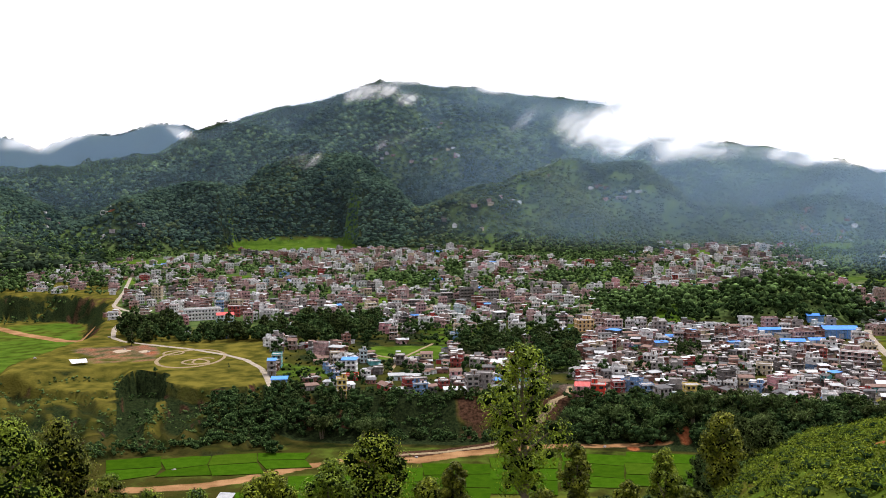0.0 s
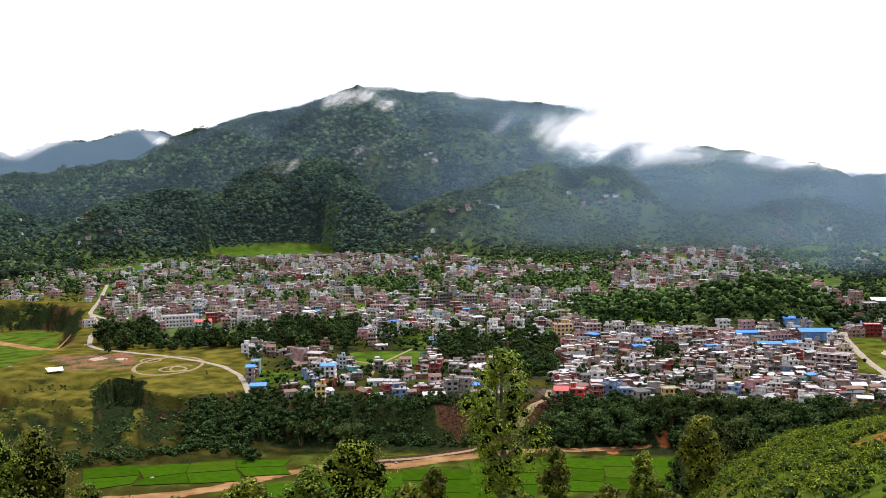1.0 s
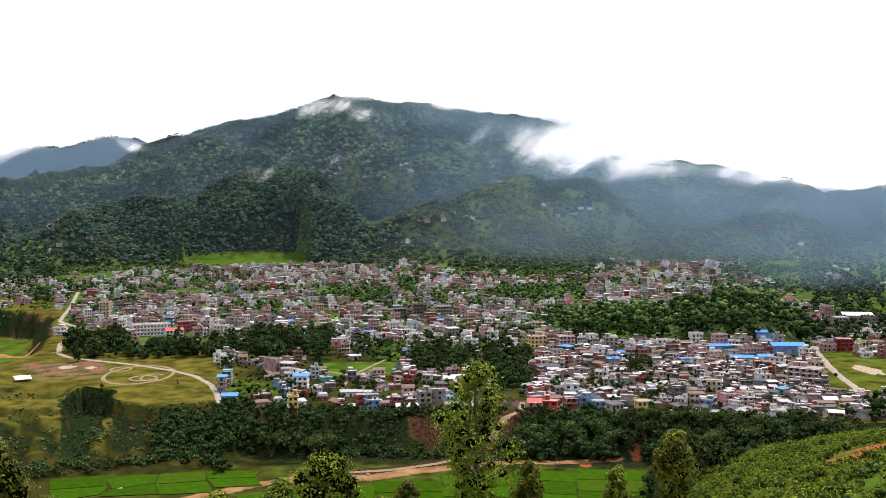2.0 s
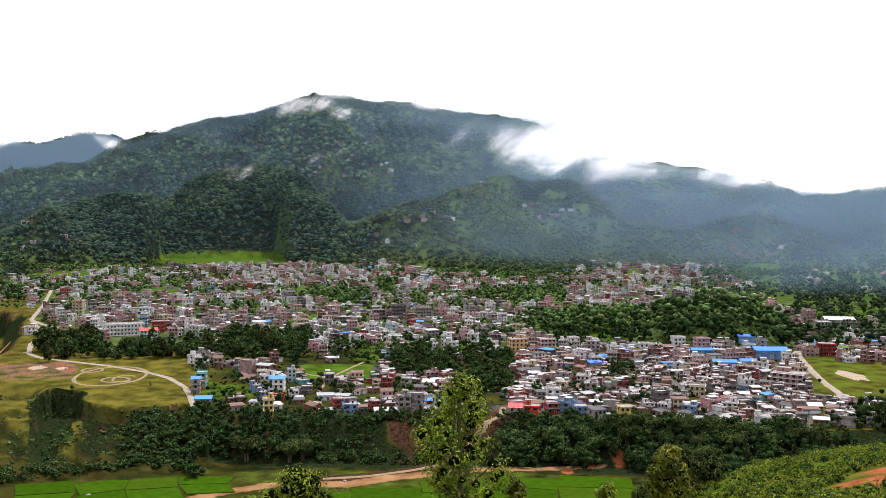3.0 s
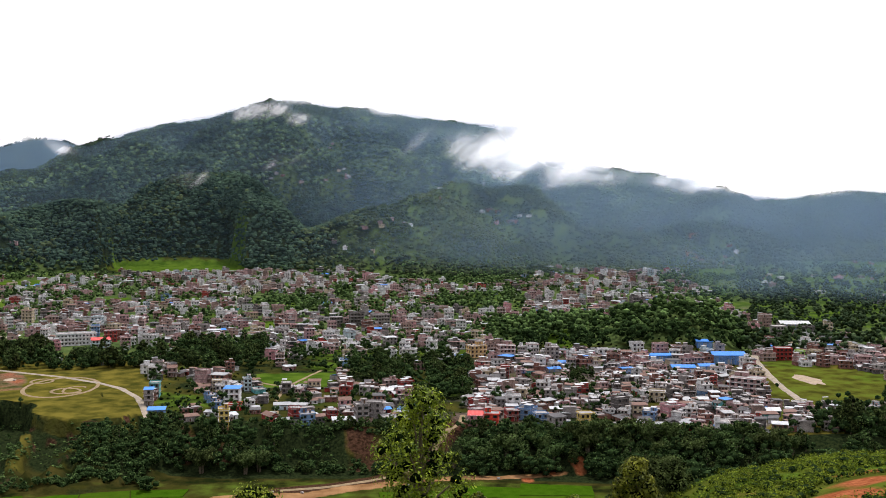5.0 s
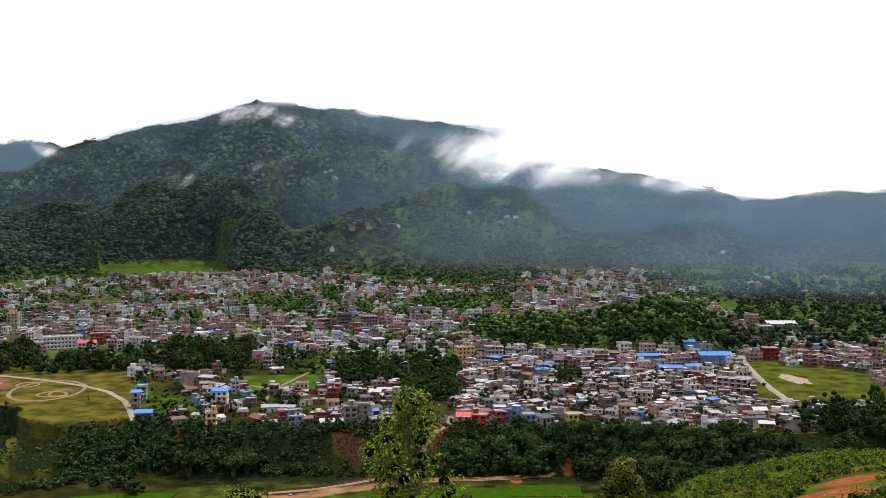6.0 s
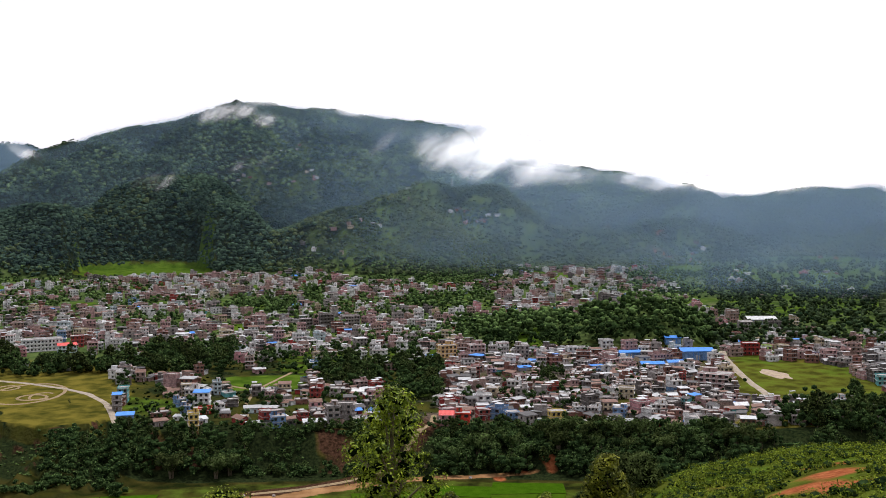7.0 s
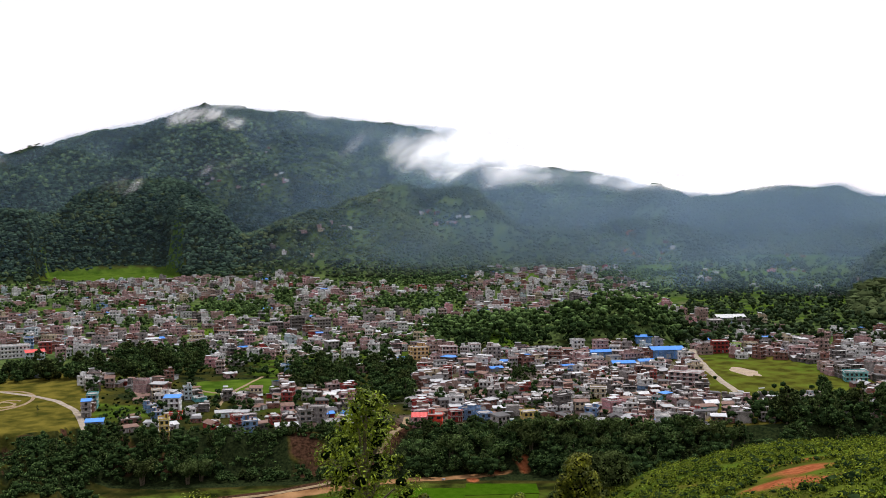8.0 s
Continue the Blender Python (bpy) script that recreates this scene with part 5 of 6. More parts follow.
def build_house(w, d, storeys, wall, roof="flat", tin=None, balcony=False, cabin=False, tank=False, posts=False, wide=False, trim=None, canopy=False, laundry=False, seed=0, label="", name="house", win=None, first=3.0):
    """A house at the origin, its front towards -y: walls, floor slabs, windows, door, roof and what stands on it."""
    rnd = random.Random(seed)
    root = new(name)
    trim = trim or CEMENT
    win = win or (WINDOW_WIDE if wide else WINDOW)
    h = STOREY * storeys
    wall_part = child("wall", box_mesh("wall", [(-w / 2, -d / 2, -1.5, w / 2, d / 2, h, 0)], [wall]), root)
    for k in range(1, storeys + 1):
        o = 0.35 if k < storeys or roof != "flat" else 0.55
        front = 1.35 if balcony and k <= storeys - (0 if roof == "flat" else 1) else o
        child("floor_slab", box_mesh("floor_slab", [(-w / 2 - o, -d / 2 - front, k * STOREY - 0.16, w / 2 + o, d / 2 + o, k * STOREY + 0.02, 0)], [trim]), root)
        if balcony and k < storeys:
            rail = [(-w / 2 - o, -d / 2 - 1.33, k * STOREY + 0.9, w / 2 + o, -d / 2 - 1.25, k * STOREY + 0.98, 0)]
            x = -w / 2 - o
            while x < w / 2 + o:
                rail.append((x, -d / 2 - 1.32, k * STOREY, x + 0.07, -d / 2 - 1.26, k * STOREY + 0.9, 0))
                x += 0.75
            child("balcony_rail", box_mesh("balcony_rail", rail, [trim]), root)
    if balcony:
        for sx in (-w / 2, w / 2 - 0.25):
            child("column", box_mesh("column", [(sx, -d / 2 - 1.25, -1.2, sx + 0.25, -d / 2 - 1.0, h - 0.16, 0)], [trim]), root)
    count = max(1, int(w // (3.4 if wide else 2.6)))
    for k in range(storeys):
        for j in range(count):
            x = -w / 2 + w * (j + 0.5) / count
            if k == 0 and j == count // 2:
                child("door", DOOR, root).location = (x, -d / 2, 0)
                continue
            made = child("window", win, root)
            made.location = (x, -d / 2, k * STOREY + 0.95)
            if label:
                child("pane", PANE, made, "dark glass pane")
        if rnd.random() < 0.85:
            for j in range(1 if d < 7.5 else 2):
                side = child("window", win, root)
                side.location, side.rotation_euler = (w / 2 if seed % 2 else -w / 2, -d / 4 + j * d / 2 if d >= 7.5 else 0, k * STOREY + 0.95), (0, 0, radians(90 if seed % 2 else -90))
    if roof == "flat":
        t, ph = 0.14, rnd.choice((0.45, 0.8, 0.9))
        child("parapet", box_mesh("parapet", [(-w / 2 - 0.3, -d / 2 - 0.3, h + 0.02, w / 2 + 0.3, -d / 2 - 0.3 + t, h + ph, 0), (-w / 2 - 0.3, d / 2 + 0.3 - t, h + 0.02, w / 2 + 0.3, d / 2 + 0.3, h + ph, 0),
                                              (-w / 2 - 0.3, -d / 2 - 0.3 + t, h + 0.02, -w / 2 - 0.3 + t, d / 2 + 0.3 - t, h + ph, 0), (w / 2 + 0.3 - t, -d / 2 - 0.3 + t, h + 0.02, w / 2 + 0.3, d / 2 + 0.3 - t, h + ph, 0)], [wall]), root)
        child("roof", box_mesh("roof", [(-w / 2 - 0.15, -d / 2 - 0.15, h + 0.03, w / 2 + 0.15, d / 2 + 0.15, h + 0.09, 0)], [ROOF_TOP]), root)
        if cabin:
            cx, cw, cd = rnd.choice((-1, 1)) * w * 0.24, w * 0.4, d * 0.42
            child("stair_cabin", box_mesh("stair_cabin", [(cx - cw / 2, d / 2 - cd, h + 0.09, cx + cw / 2, d / 2, h + 2.5, 0), (cx - cw / 2 - 0.3, d / 2 - cd - 0.35, h + 2.5, cx + cw / 2 + 0.3, d / 2 + 0.3, h + 2.66, 1),
                                                          (cx - 0.45, d / 2 - cd - 0.05, h + 0.1, cx + 0.45, d / 2 - cd + 0.02, h + 2.1, 2)], [wall, tin or CEMENT, TIMBER]), root)
        if tank:
            tk = child("water_tank", WATER_TANK, root, "black plastic water tank")
            tk.location = (rnd.uniform(-0.3, 0.3) * w, rnd.uniform(-0.1, 0.25) * d, h + 0.1)
        if canopy:
            cw, cd, ch = w * 0.5, d * 0.45, 2.2
            x0 = -w / 2 + 0.2 if seed % 2 else w / 2 - 0.2 - cw
            V = [(x0 - 0.2, -d / 2 + 0.1, h + ch), (x0 + cw + 0.2, -d / 2 + 0.1, h + ch), (x0 + cw + 0.2, -d / 2 + cd, h + ch + 0.4), (x0 - 0.2, -d / 2 + cd, h + ch + 0.4)]
            V += [(vx, vy, vz + 0.08) for vx, vy, vz in V]
            child("roof_canopy", tri_mesh("roof_canopy", V, [(0, 3, 2, 1), (4, 5, 6, 7), (0, 1, 5, 4), (1, 2, 6, 5), (2, 3, 7, 6), (3, 0, 4, 7)], [tin or TIN_GREY]), root)
            for vx in (x0, x0 + cw - 0.1):
                for vy, vh in ((-d / 2 + 0.2, ch), (-d / 2 + cd - 0.2, ch + 0.35)):
                    child("canopy_post", box_mesh("canopy_post", [(vx, vy, h + 0.09, vx + 0.1, vy + 0.1, h + vh, 0)], [TIMBER]), root)
        if laundry:
            tagged(child("laundry", box_mesh("laundry", [(-w * 0.3 + k * 0.9, d * 0.1, h + 0.9 + 0.1 * (k % 2), -w * 0.3 + k * 0.9 + 0.7, d * 0.1 + 0.04, h + 1.8, 0) for k in range(int(w * 0.6 / 0.9))], [CLOTH]), root), "row of drying laundry", kind="stuff")
        if posts:
            for sx in (-w / 2 + 0.1, w / 2 - 0.35):
                for sy in (-d / 2 + 0.1, d / 2 - 0.35):
                    child("column", box_mesh("column", [(sx, sy, h + 0.09, sx + 0.25, sy + 0.25, h + rnd.uniform(0.9, 1.7), 0)], [CEMENT]), root)
    elif roof == "gable":
        child("roof", gable_mesh(w, d, d * 0.22, 0.5, tin), root).location = (0, 0, h + 0.05)
        V = [(-w / 2, -d / 2, h), (-w / 2, d / 2, h), (-w / 2, 0, h + d * 0.21), (w / 2, -d / 2, h), (w / 2, d / 2, h), (w / 2, 0, h + d * 0.21)]
        for k in (0, 3):
            child("gable_wall", tri_mesh("gable_wall", V[k:k + 3], [(0, 2, 1)], [wall]), root)
    elif roof == "shed":
        V = [(sx, sy, h + 0.05 + (0.75 if sy > 0 else 0.12) + up) for sx in (-w / 2 - 0.5, w / 2 + 0.5) for sy in (-d / 2 - 0.6, d / 2 + 0.5) for up in (0, 0.12)]
        F = [(1, 5, 7, 3), (0, 2, 6, 4), (0, 4, 5, 1), (2, 3, 7, 6), (0, 1, 3, 2), (4, 6, 7, 5)]
        child("roof", tri_mesh("roof", V, F, [tin]), root)
        child("upper_wall", box_mesh("upper_wall", [(-w / 2, d / 2 - 0.2, h, w / 2, d / 2, h + 0.6, 0)], [wall]), root)
    return tagged(root, label or "concrete and brick town house", "house")


WALL_PARTS = ("wall", "parapet", "stair_cabin", "gable_wall", "upper_wall")


def recolour(root, wall, tin=None):
    """Give a copied house its own wall paint (and roof sheet)."""
    for o in root.children:
        base = o.name.split(".")[0]
        if base in WALL_PARTS:
            o.material_slots[0].link = "OBJECT"
            o.material_slots[0].material = wall
        if tin and base == "roof":
            o.material_slots[0].link = "OBJECT"
            o.material_slots[0].material = tin


NAMES = {"red_brick": "red brick", "pale_brick": "pale brick", "grey_cement": "grey cement", "stained_cement": "dark stained cement", "white_paint": "white painted", "cream_paint": "cream painted",
         "pink_paint": "pink painted", "rose_plaster": "faded rose plastered", "red_paint": "bright red", "dark_red_paint": "dark red", "blue_paint": "blue painted", "teal_paint": "teal painted", "pale_blue_paint": "pale blue"}

# ---------------------------------------------------------------- landmarks
taken = []


def stand(ob, a, r, turn, reach=7.0):
    x, y = polar(a, r)
    taken.append((x, y, reach))
    taken.append((x * 0.985, y * 0.985, reach * 0.8))
    xs, ys = x + np.array([0, 3, -3, 0, 0]), y + np.array([0, 0, 0, 3, -3])
    return put(ob, x, y, float(land(xs, ys).min()) + 0.15, turn)


stand(build_house(5.2, 8, 3, YELLOW, cabin=True, trim=WHITE, seed=3, label="narrow three-storey yellow house with white slabs on the terrace edge"), -5.75, 582, 8, 5)
stand(build_house(5.0, 6, 3, CEMENT, roof="shed", tin=TIN_BLUE, balcony=True, seed=5, label="narrow unfinished tower house with a blue tin roof"), -9.6, 645, 5, 5)
stand(build_house(7.5, 8, 2, PINK, roof="gable", tin=TIN_RED, trim=WHITE, seed=7, label="pink two-storey house with a red tin roof"), 7.75, 577, -10, 5.5)
stand(build_house(7.8, 8, 2, RED, cabin=True, trim=RED, seed=8, wide=True, label="bright red two-storey house with a flat roof"), 8.62, 580, -10, 5.5)
stand(build_house(6.5, 7, 2, DARK_RED, seed=9, balcony=True, label="dark red house with balconies among brick houses"), 9.7, 590, 5, 5)
stand(build_house(12, 7, 1, CEMENT, roof="shed", tin=TIN_WHITE, seed=11, label="low shed with a pale tin roof on the cliff edge"), 0.6, 577, 3, 7)
stand(build_house(13, 10, 3, ORANGE, cabin=True, trim=WHITE, tank=True, seed=12, label="apricot three-storey house with white trim"), 7.85, 800, 12, 9)
stand(build_house(12, 9, 3, ROSE, balcony=True, cabin=True, trim=WHITE, seed=14, label="rose and white three-storey house with long balconies"), 9.45, 803, 6, 9)
stand(build_house(14, 9, 2, WHITE, cabin=True, trim=WHITE, seed=15, label="white two-storey house with a rooftop room"), 6.15, 758, 15, 9)
stand(build_house(6, 6, 2, MINT, roof="shed", tin=TIN_BLUE, seed=16, label="small pale house with a blue tin roof"), 6.95, 765, 10, 5)
stand(build_house(9, 7, 2, BLUE, roof="shed", tin=TIN_BLUE, seed=17, label="low blue painted house on the terrace edge"), -9.2, 602, 4, 6)
stand(build_house(9, 8, 3, WHITE, roof="shed", tin=TIN_BLUE, trim=WHITE, balcony=True, seed=18, label="white house with open balconies and a blue tin roof"), -5.3, 640, -4, 6)
stand(build_house(7, 6, 1, RED, trim=WHITE, seed=19, label="small bright red ground-floor shop"), -5.15, 622, 0, 5)
stand(build_house(6.5, 7, 2, BLUE, trim=WHITE, seed=20, label="blue two-storey house beside the trees"), 11.3, 583, 5, 5)
stand(build_house(8, 7, 2, YELLOW, trim=CEMENT, seed=22, label="ochre house with a cement upper floor"), 13.7, 586, 5, 6)
stand(build_house(11, 8, 3, DARK_CEMENT, balcony=True, posts=True, seed=24, label="unfinished four-bay brick block with open balconies"), 0.2, 970, 8, 8)
stand(build_house(13, 8, 4, DARK_CEMENT, balcony=True, posts=True, seed=25, label="unfinished dark concrete block with open floors"), 1.3, 975, 8, 9)
stand(build_house(16, 10, 3, CEMENT, balcony=True, posts=True, seed=26, label="long unfinished brick block with open floors"), 2.6, 985, 8, 10)
stand(build_house(20, 12, 3, ROSE, balcony=True, trim=WHITE, cabin=True, wide=True, seed=27, label="long three-storey rose building beside the open ground"), 22.2, 700, -38, 13)
stand(build_house(10, 8, 3, CEMENT, seed=28, cabin=True, label="bare grey cement house under the wooded hillock"), 11.95, 797, -5, 7)
stand(build_house(9, 8, 2, WHITE, trim=WHITE, seed=29, label="white house beside the wooded hillock"), 16.5, 828, 5, 7)
stand(build_house(8, 7, 1, WHITE, trim=PINK, seed=30, label="low white house with a pink roof room"), 15.3, 820, 5, 6)
stand(build_house(7, 7, 2, WHITE, trim=WHITE, seed=31, label="white corner house with a roof terrace"), 14.7, 808, -8, 6)
stand(build_house(12, 9, 3, DARK_RED, trim=DARK_RED, seed=32, balcony=True, label="dark red building beside the open ground"), 24.0, 838, -10, 8)
stand(build_house(6, 7, 2, LIME, trim=WHITE, seed=33, label="lime green house beside the open ground"), 24.85, 845, -10, 5)
stand(build_house(16, 10, 2, WHITE, trim=CEMENT, seed=34, cabin=True, label="pale two-storey public building with a roof room"), 25.4, 900, -12, 10)
stand(build_house(12, 12, 3, CEMENT, seed=35, label="tall grey cement block behind the trees"), 23.85, 962, -8, 9)
stand(build_house(14, 9, 2, TEAL, trim=WHITE, seed=36, label="teal painted house at the town's end"), 30.6, 735, -20, 9)
stand(build_house(9, 8, 2, CREAM, trim=WHITE, seed=37, label="cream house among the dense lower houses"), 17.5, 655, -20, 7)


def school():
    root = build_house(30, 11, 3, WHITE, trim=MINT, balcony=False, seed=40, win=WINDOW_WHITE, label="long white three-storey school with pale blue bands", name="school")
    for k in range(3):
        child("gallery", box_mesh("gallery", [(-15, -6.6, k * 3.0 - 0.1, 15, -5.7, k * 3.0 + 0.08, 0), (-15, -6.6, k * 3.0 + 0.08, 15, -6.5, k * 3.0 + 0.95, 1)], [WHITE, WHITE]), root)
    return root


stand(school(), -13.3, 893, 20, 15)
stand(build_house(14, 8, 2, MINT, roof="gable", tin=TIN_RED, trim=WHITE, seed=41, label="pale blue school hall with a red tin roof"), -12.1, 876, 20, 9)
stand(build_house(10, 8, 3, DARK_RED, seed=42, label="dark red brick house behind the school"), -11.6, 905, 14, 7)


def hall(w, d, h, label, a, r, turn, roofmat=TIN_BLUE, wallmat=None):
    root = new("market_hall")
    child("wall", box_mesh("wall", [(-w / 2, -d / 2, -1, w / 2, d / 2, h, 0)], [wallmat or BLUE]), root)
    child("roof", gable_mesh(w, d, d * 0.14, 0.8, roofmat), root).location = (0, 0, h)
    V = [(-w / 2, -d / 2, h), (-w / 2, d / 2, h), (-w / 2, 0, h + d * 0.135), (w / 2, -d / 2, h), (w / 2, d / 2, h), (w / 2, 0, h + d * 0.135)]
    for k in (0, 3):
        child("gable_wall", tri_mesh("gable_wall", V[k:k + 3], [(0, 2, 1)], [wallmat or BLUE]), root)
    for k in range(int(w // 4)):
        child("column", box_mesh("column", [(-w / 2 + 4 * k + 0.2, -d / 2 - 0.2, -1, -w / 2 + 4 * k + 0.5, -d / 2, h, 0)], [TIN_BLUE]), root)
    child("door", box_mesh("door", [(-1.6, -d / 2 - 0.06, 0, 1.6, -d / 2, 3.2, 0)], [TIN_GREY]), root)
    return stand(tagged(root, label, "hall"), a, r, turn, max(w, d) / 2)


hall(24, 13, 6.5, "large bright blue metal hall with a low gable roof", 21.2, 805, -4)
hall(16, 8, 4.5, "long shed with a bright blue tin roof", 17.7, 800, -2)
hall(12, 8, 5.0, "blue roofed workshop behind the market hall", 20.0, 838, -6)
hall(16, 9, 3.2, "low open shed with a blue tin roof", 18.9, 765, -6, TIN_BLUE, CEMENT)
hall(11, 8, 3.0, "small shed with a blue tin roof", 20.1, 775, 0, TIN_BLUE, WHITE)
hall(26, 16, 6.0, "large hall with a pale roof behind the trees", 24.6, 1010, -8, TIN_WHITE, CEMENT)
hall(13, 7, 2.6, "low shed with a pale blue tin roof in the town", -0.4, 1140, 6, TIN_BLUE, MINT)
hall(30, 9, 3, "long low shed with a blue tin roof at the forest edge", -0.6, 1510, 3, TIN_BLUE, CEMENT)
hall(26, 8, 3, "long grey roofed shed at the forest edge", -2.4, 1520, 3, TIN_GREY, CEMENT)
hall(11, 6, 2.6, "small shed with a pale roof among the trees", -14.3, 820, 15, TIN_WHITE, MINT)
hall(9, 5, 2.4, "tin roofed hut beneath the school trees", -12.0, 792, 5, TIN_WHITE, TIN_GREY)
hall(10, 7, 2.6, "low shed with a blue tin roof in the town", 12.7, 770, -30, TIN_BLUE, CEMENT)
hall(9, 6, 2.5, "low house with a blue tin roof", 12.0, 745, 15, TIN_BLUE, CEMENT)

# ---------------------------------------------------------------- the town
GAPS = [  # open ground between the houses: azimuths, distances
    (-30, -10.0, 500, 800), (-18.2, -8.7, 770, 868), (-8.4, -3.5, 745, 868), (-4.3, 0.4, 678, 742), (0.7, 4.5, 685, 765), (4.9, 7.7, 635, 765), (-4.5, -0.1, 1075, 1200), (5.7, 10.6, 1085, 1255), (8.5, 10.6, 900, 1000), (0, 1.2, 1165, 1330), (-4.6, -3.0, 955, 1010), (5.9, 8.5, 860, 890), (-12.2, -10.6, 1180, 1250), (9.6, 22.6, 822, 1000), (23.1, 25.5, 655, 812),
    (12.8, 14.1, 685, 745), (-40, -18.0, 700, 1150), (4.5, 7.4, 768, 802), (21.2, 22.3, 735, 780), (5.2, 7.4, 560, 640), (-6.0, -1.0, 1180, 1250), (9.6, 12.2, 690, 720), (-3.6, -2.6, 600, 680)]


def density(a, r):
    if 23.1 < a < float(np.interp(r, [655, 700, 755, 800, 825], [32, 30.9, 29.4, 28.2, 27.0])) and 655 < r < 812:
        return 0.0
    if any(a0 < a < a1 and r0 < r < r1 for a0, a1, r0, r1 in GAPS):
        return 0.0
    back = float(np.interp(a, [-24, -17, -10, -4, 1, 4, 8, 12, 19, 21, 23, 30], [1250, 1420, 1550, 1560, 1540, 1420, 1330, 1560, 1620, 1150, 1040, 960]))
    rim = float(np.interp(a, RIM_AZ, RIM_R))
    if r > back or r < rim + 7:
        return 0.0
    k = 1.0
    if a < -15:
        k = 0.28
    elif r > 1050:
        k = 0.85
    if a > 21 and r > 860:
        k = 0.35 if r > 950 else 0.8
    if 13 < a < 21 and r > 1400:
        k = 0.5
    if 6.5 < a < 12 and 700 < r < 830:
        k = 0.5
    if -9 < a < -3 and 690 < r < 800:
        k = 0.4
    return k


cells = {}


def free(x, y, gap):
    if any((x - tx) ** 2 + (y - ty) ** 2 < (tr + gap * 0.55) ** 2 for tx, ty, tr in taken):
        return False
    cx, cy = int(x // 16), int(y // 16)
    return all((x - px) ** 2 + (y - py) ** 2 >= gap * gap for i in (-1, 0, 1) for j in (-1, 0, 1) for px, py in cells.get((cx + i, cy + j), ()))


rh = random.Random(23)
sites = []
for _ in range(36000):
    a = rh.uniform(-22, 33)
    r = math.sqrt(rh.uniform(570 ** 2, 1630 ** 2))
    k = density(a, r)
    if k == 0 or rh.random() > k:
        continue
    x, y = polar(a, r)
    clump = float(vnoise(x / 70, y / 70, 99))
    if clump < (0.26 if a > 7 and r < 830 else 0.42) and rh.random() < 0.9:
        continue
    gap = 7.5 if (a > 7 and r < 830) else (7.9 if r < 700 else 9.8 if r < 900 else 12.2)
    if free(x, y, gap) and clear_of(a, r):
        cells.setdefault((int(x // 16), int(y // 16)), []).append((x, y))
        sites.append((r, a, x, y))
sites.sort()

PROTOS = [build_house(7.5, 8, 2, CEMENT, cabin=True, tank=True, laundry=True, seed=51), build_house(6.5, 9, 3, CEMENT, posts=True, balcony=True, seed=52), build_house(8.5, 7.5, 2, CEMENT, balcony=True, cabin=True, seed=53),
          build_house(9.5, 8, 1, CEMENT, posts=True, tank=True, canopy=True, tin=TIN_RUST, seed=54), build_house(6, 8, 2, CEMENT, posts=True, canopy=True, seed=55), build_house(7, 9, 3, CEMENT, cabin=True, tank=True, wide=True, seed=56),
          build_house(9, 6.5, 1, CEMENT, roof="gable", tin=TIN_GREY, seed=57), build_house(8, 7, 2, CEMENT, roof="shed", tin=TIN_GREY, seed=58), build_house(10, 6, 1, CEMENT, roof="shed", tin=TIN_GREY, seed=59),
          build_house(7, 6.5, 2, CEMENT, roof="gable", tin=TIN_GREY, balcony=True, seed=60), build_house(10, 9, 2, CEMENT, wide=True, cabin=True, canopy=True, tin=TIN_WHITE, laundry=True, seed=61)]
KIND = ["flat"] * 6 + ["tin"] * 4 + ["flat"]
near_sites, far_sites = sites[:360], sites[360:]
used = set()
for r, a, x, y in near_sites:
    k = rh.choices(range(11), [12, 5, 10, 22, 13, 3, 11, 11, 16, 4, 7])[0]
    wall = rh.choice(WALLS)
    tin = rh.choice(TINS) if KIND[k] == "tin" else None
    turn = rh.gauss(-8 if a > 8 else 4, 17) + rh.choice((0, 0, 0, 90, -90))
    xs, ys = x + np.array([0, 3, -3, 0, 0]), y + np.array([0, 0, 0, 3, -3])
    z = float(land(xs, ys).min()) + 0.1
    if k not in used:
        ob = put(PROTOS[k], x, y, z, turn)
        used.add(k)
    else:
        ob = another(PROTOS[k], x, y, z, turn, rh.uniform(0.70, 0.98), rh.uniform(0.85, 1.1), rh.uniform(0.8, 1.25))
    recolour(ob, wall, tin)
    storeys = (2, 3, 2, 1, 2, 3, 1, 2, 1, 2, 2)[k]
    tagged(ob, f"{NAMES[wall.name]} {('single', 'two', 'three')[storeys - 1]}-storey house with a {'flat concrete roof' if KIND[k] == 'flat' else tin.name.replace('_', ' ') + ' roof'}", "house", "houses of the terrace town")

# the houses farther off, in one mesh
FAR_MATS = [CEMENT, DARK_CEMENT, BRICK, PALE_BRICK, WHITE, ROSE, CREAM, PINK, MINT, TEAL, BLUE, DARK_RED, TIN_GREY, TIN_RUST, TIN_WHITE, TIN_BLUE, SLATE, GLASS, TANK, ROOF_TOP]


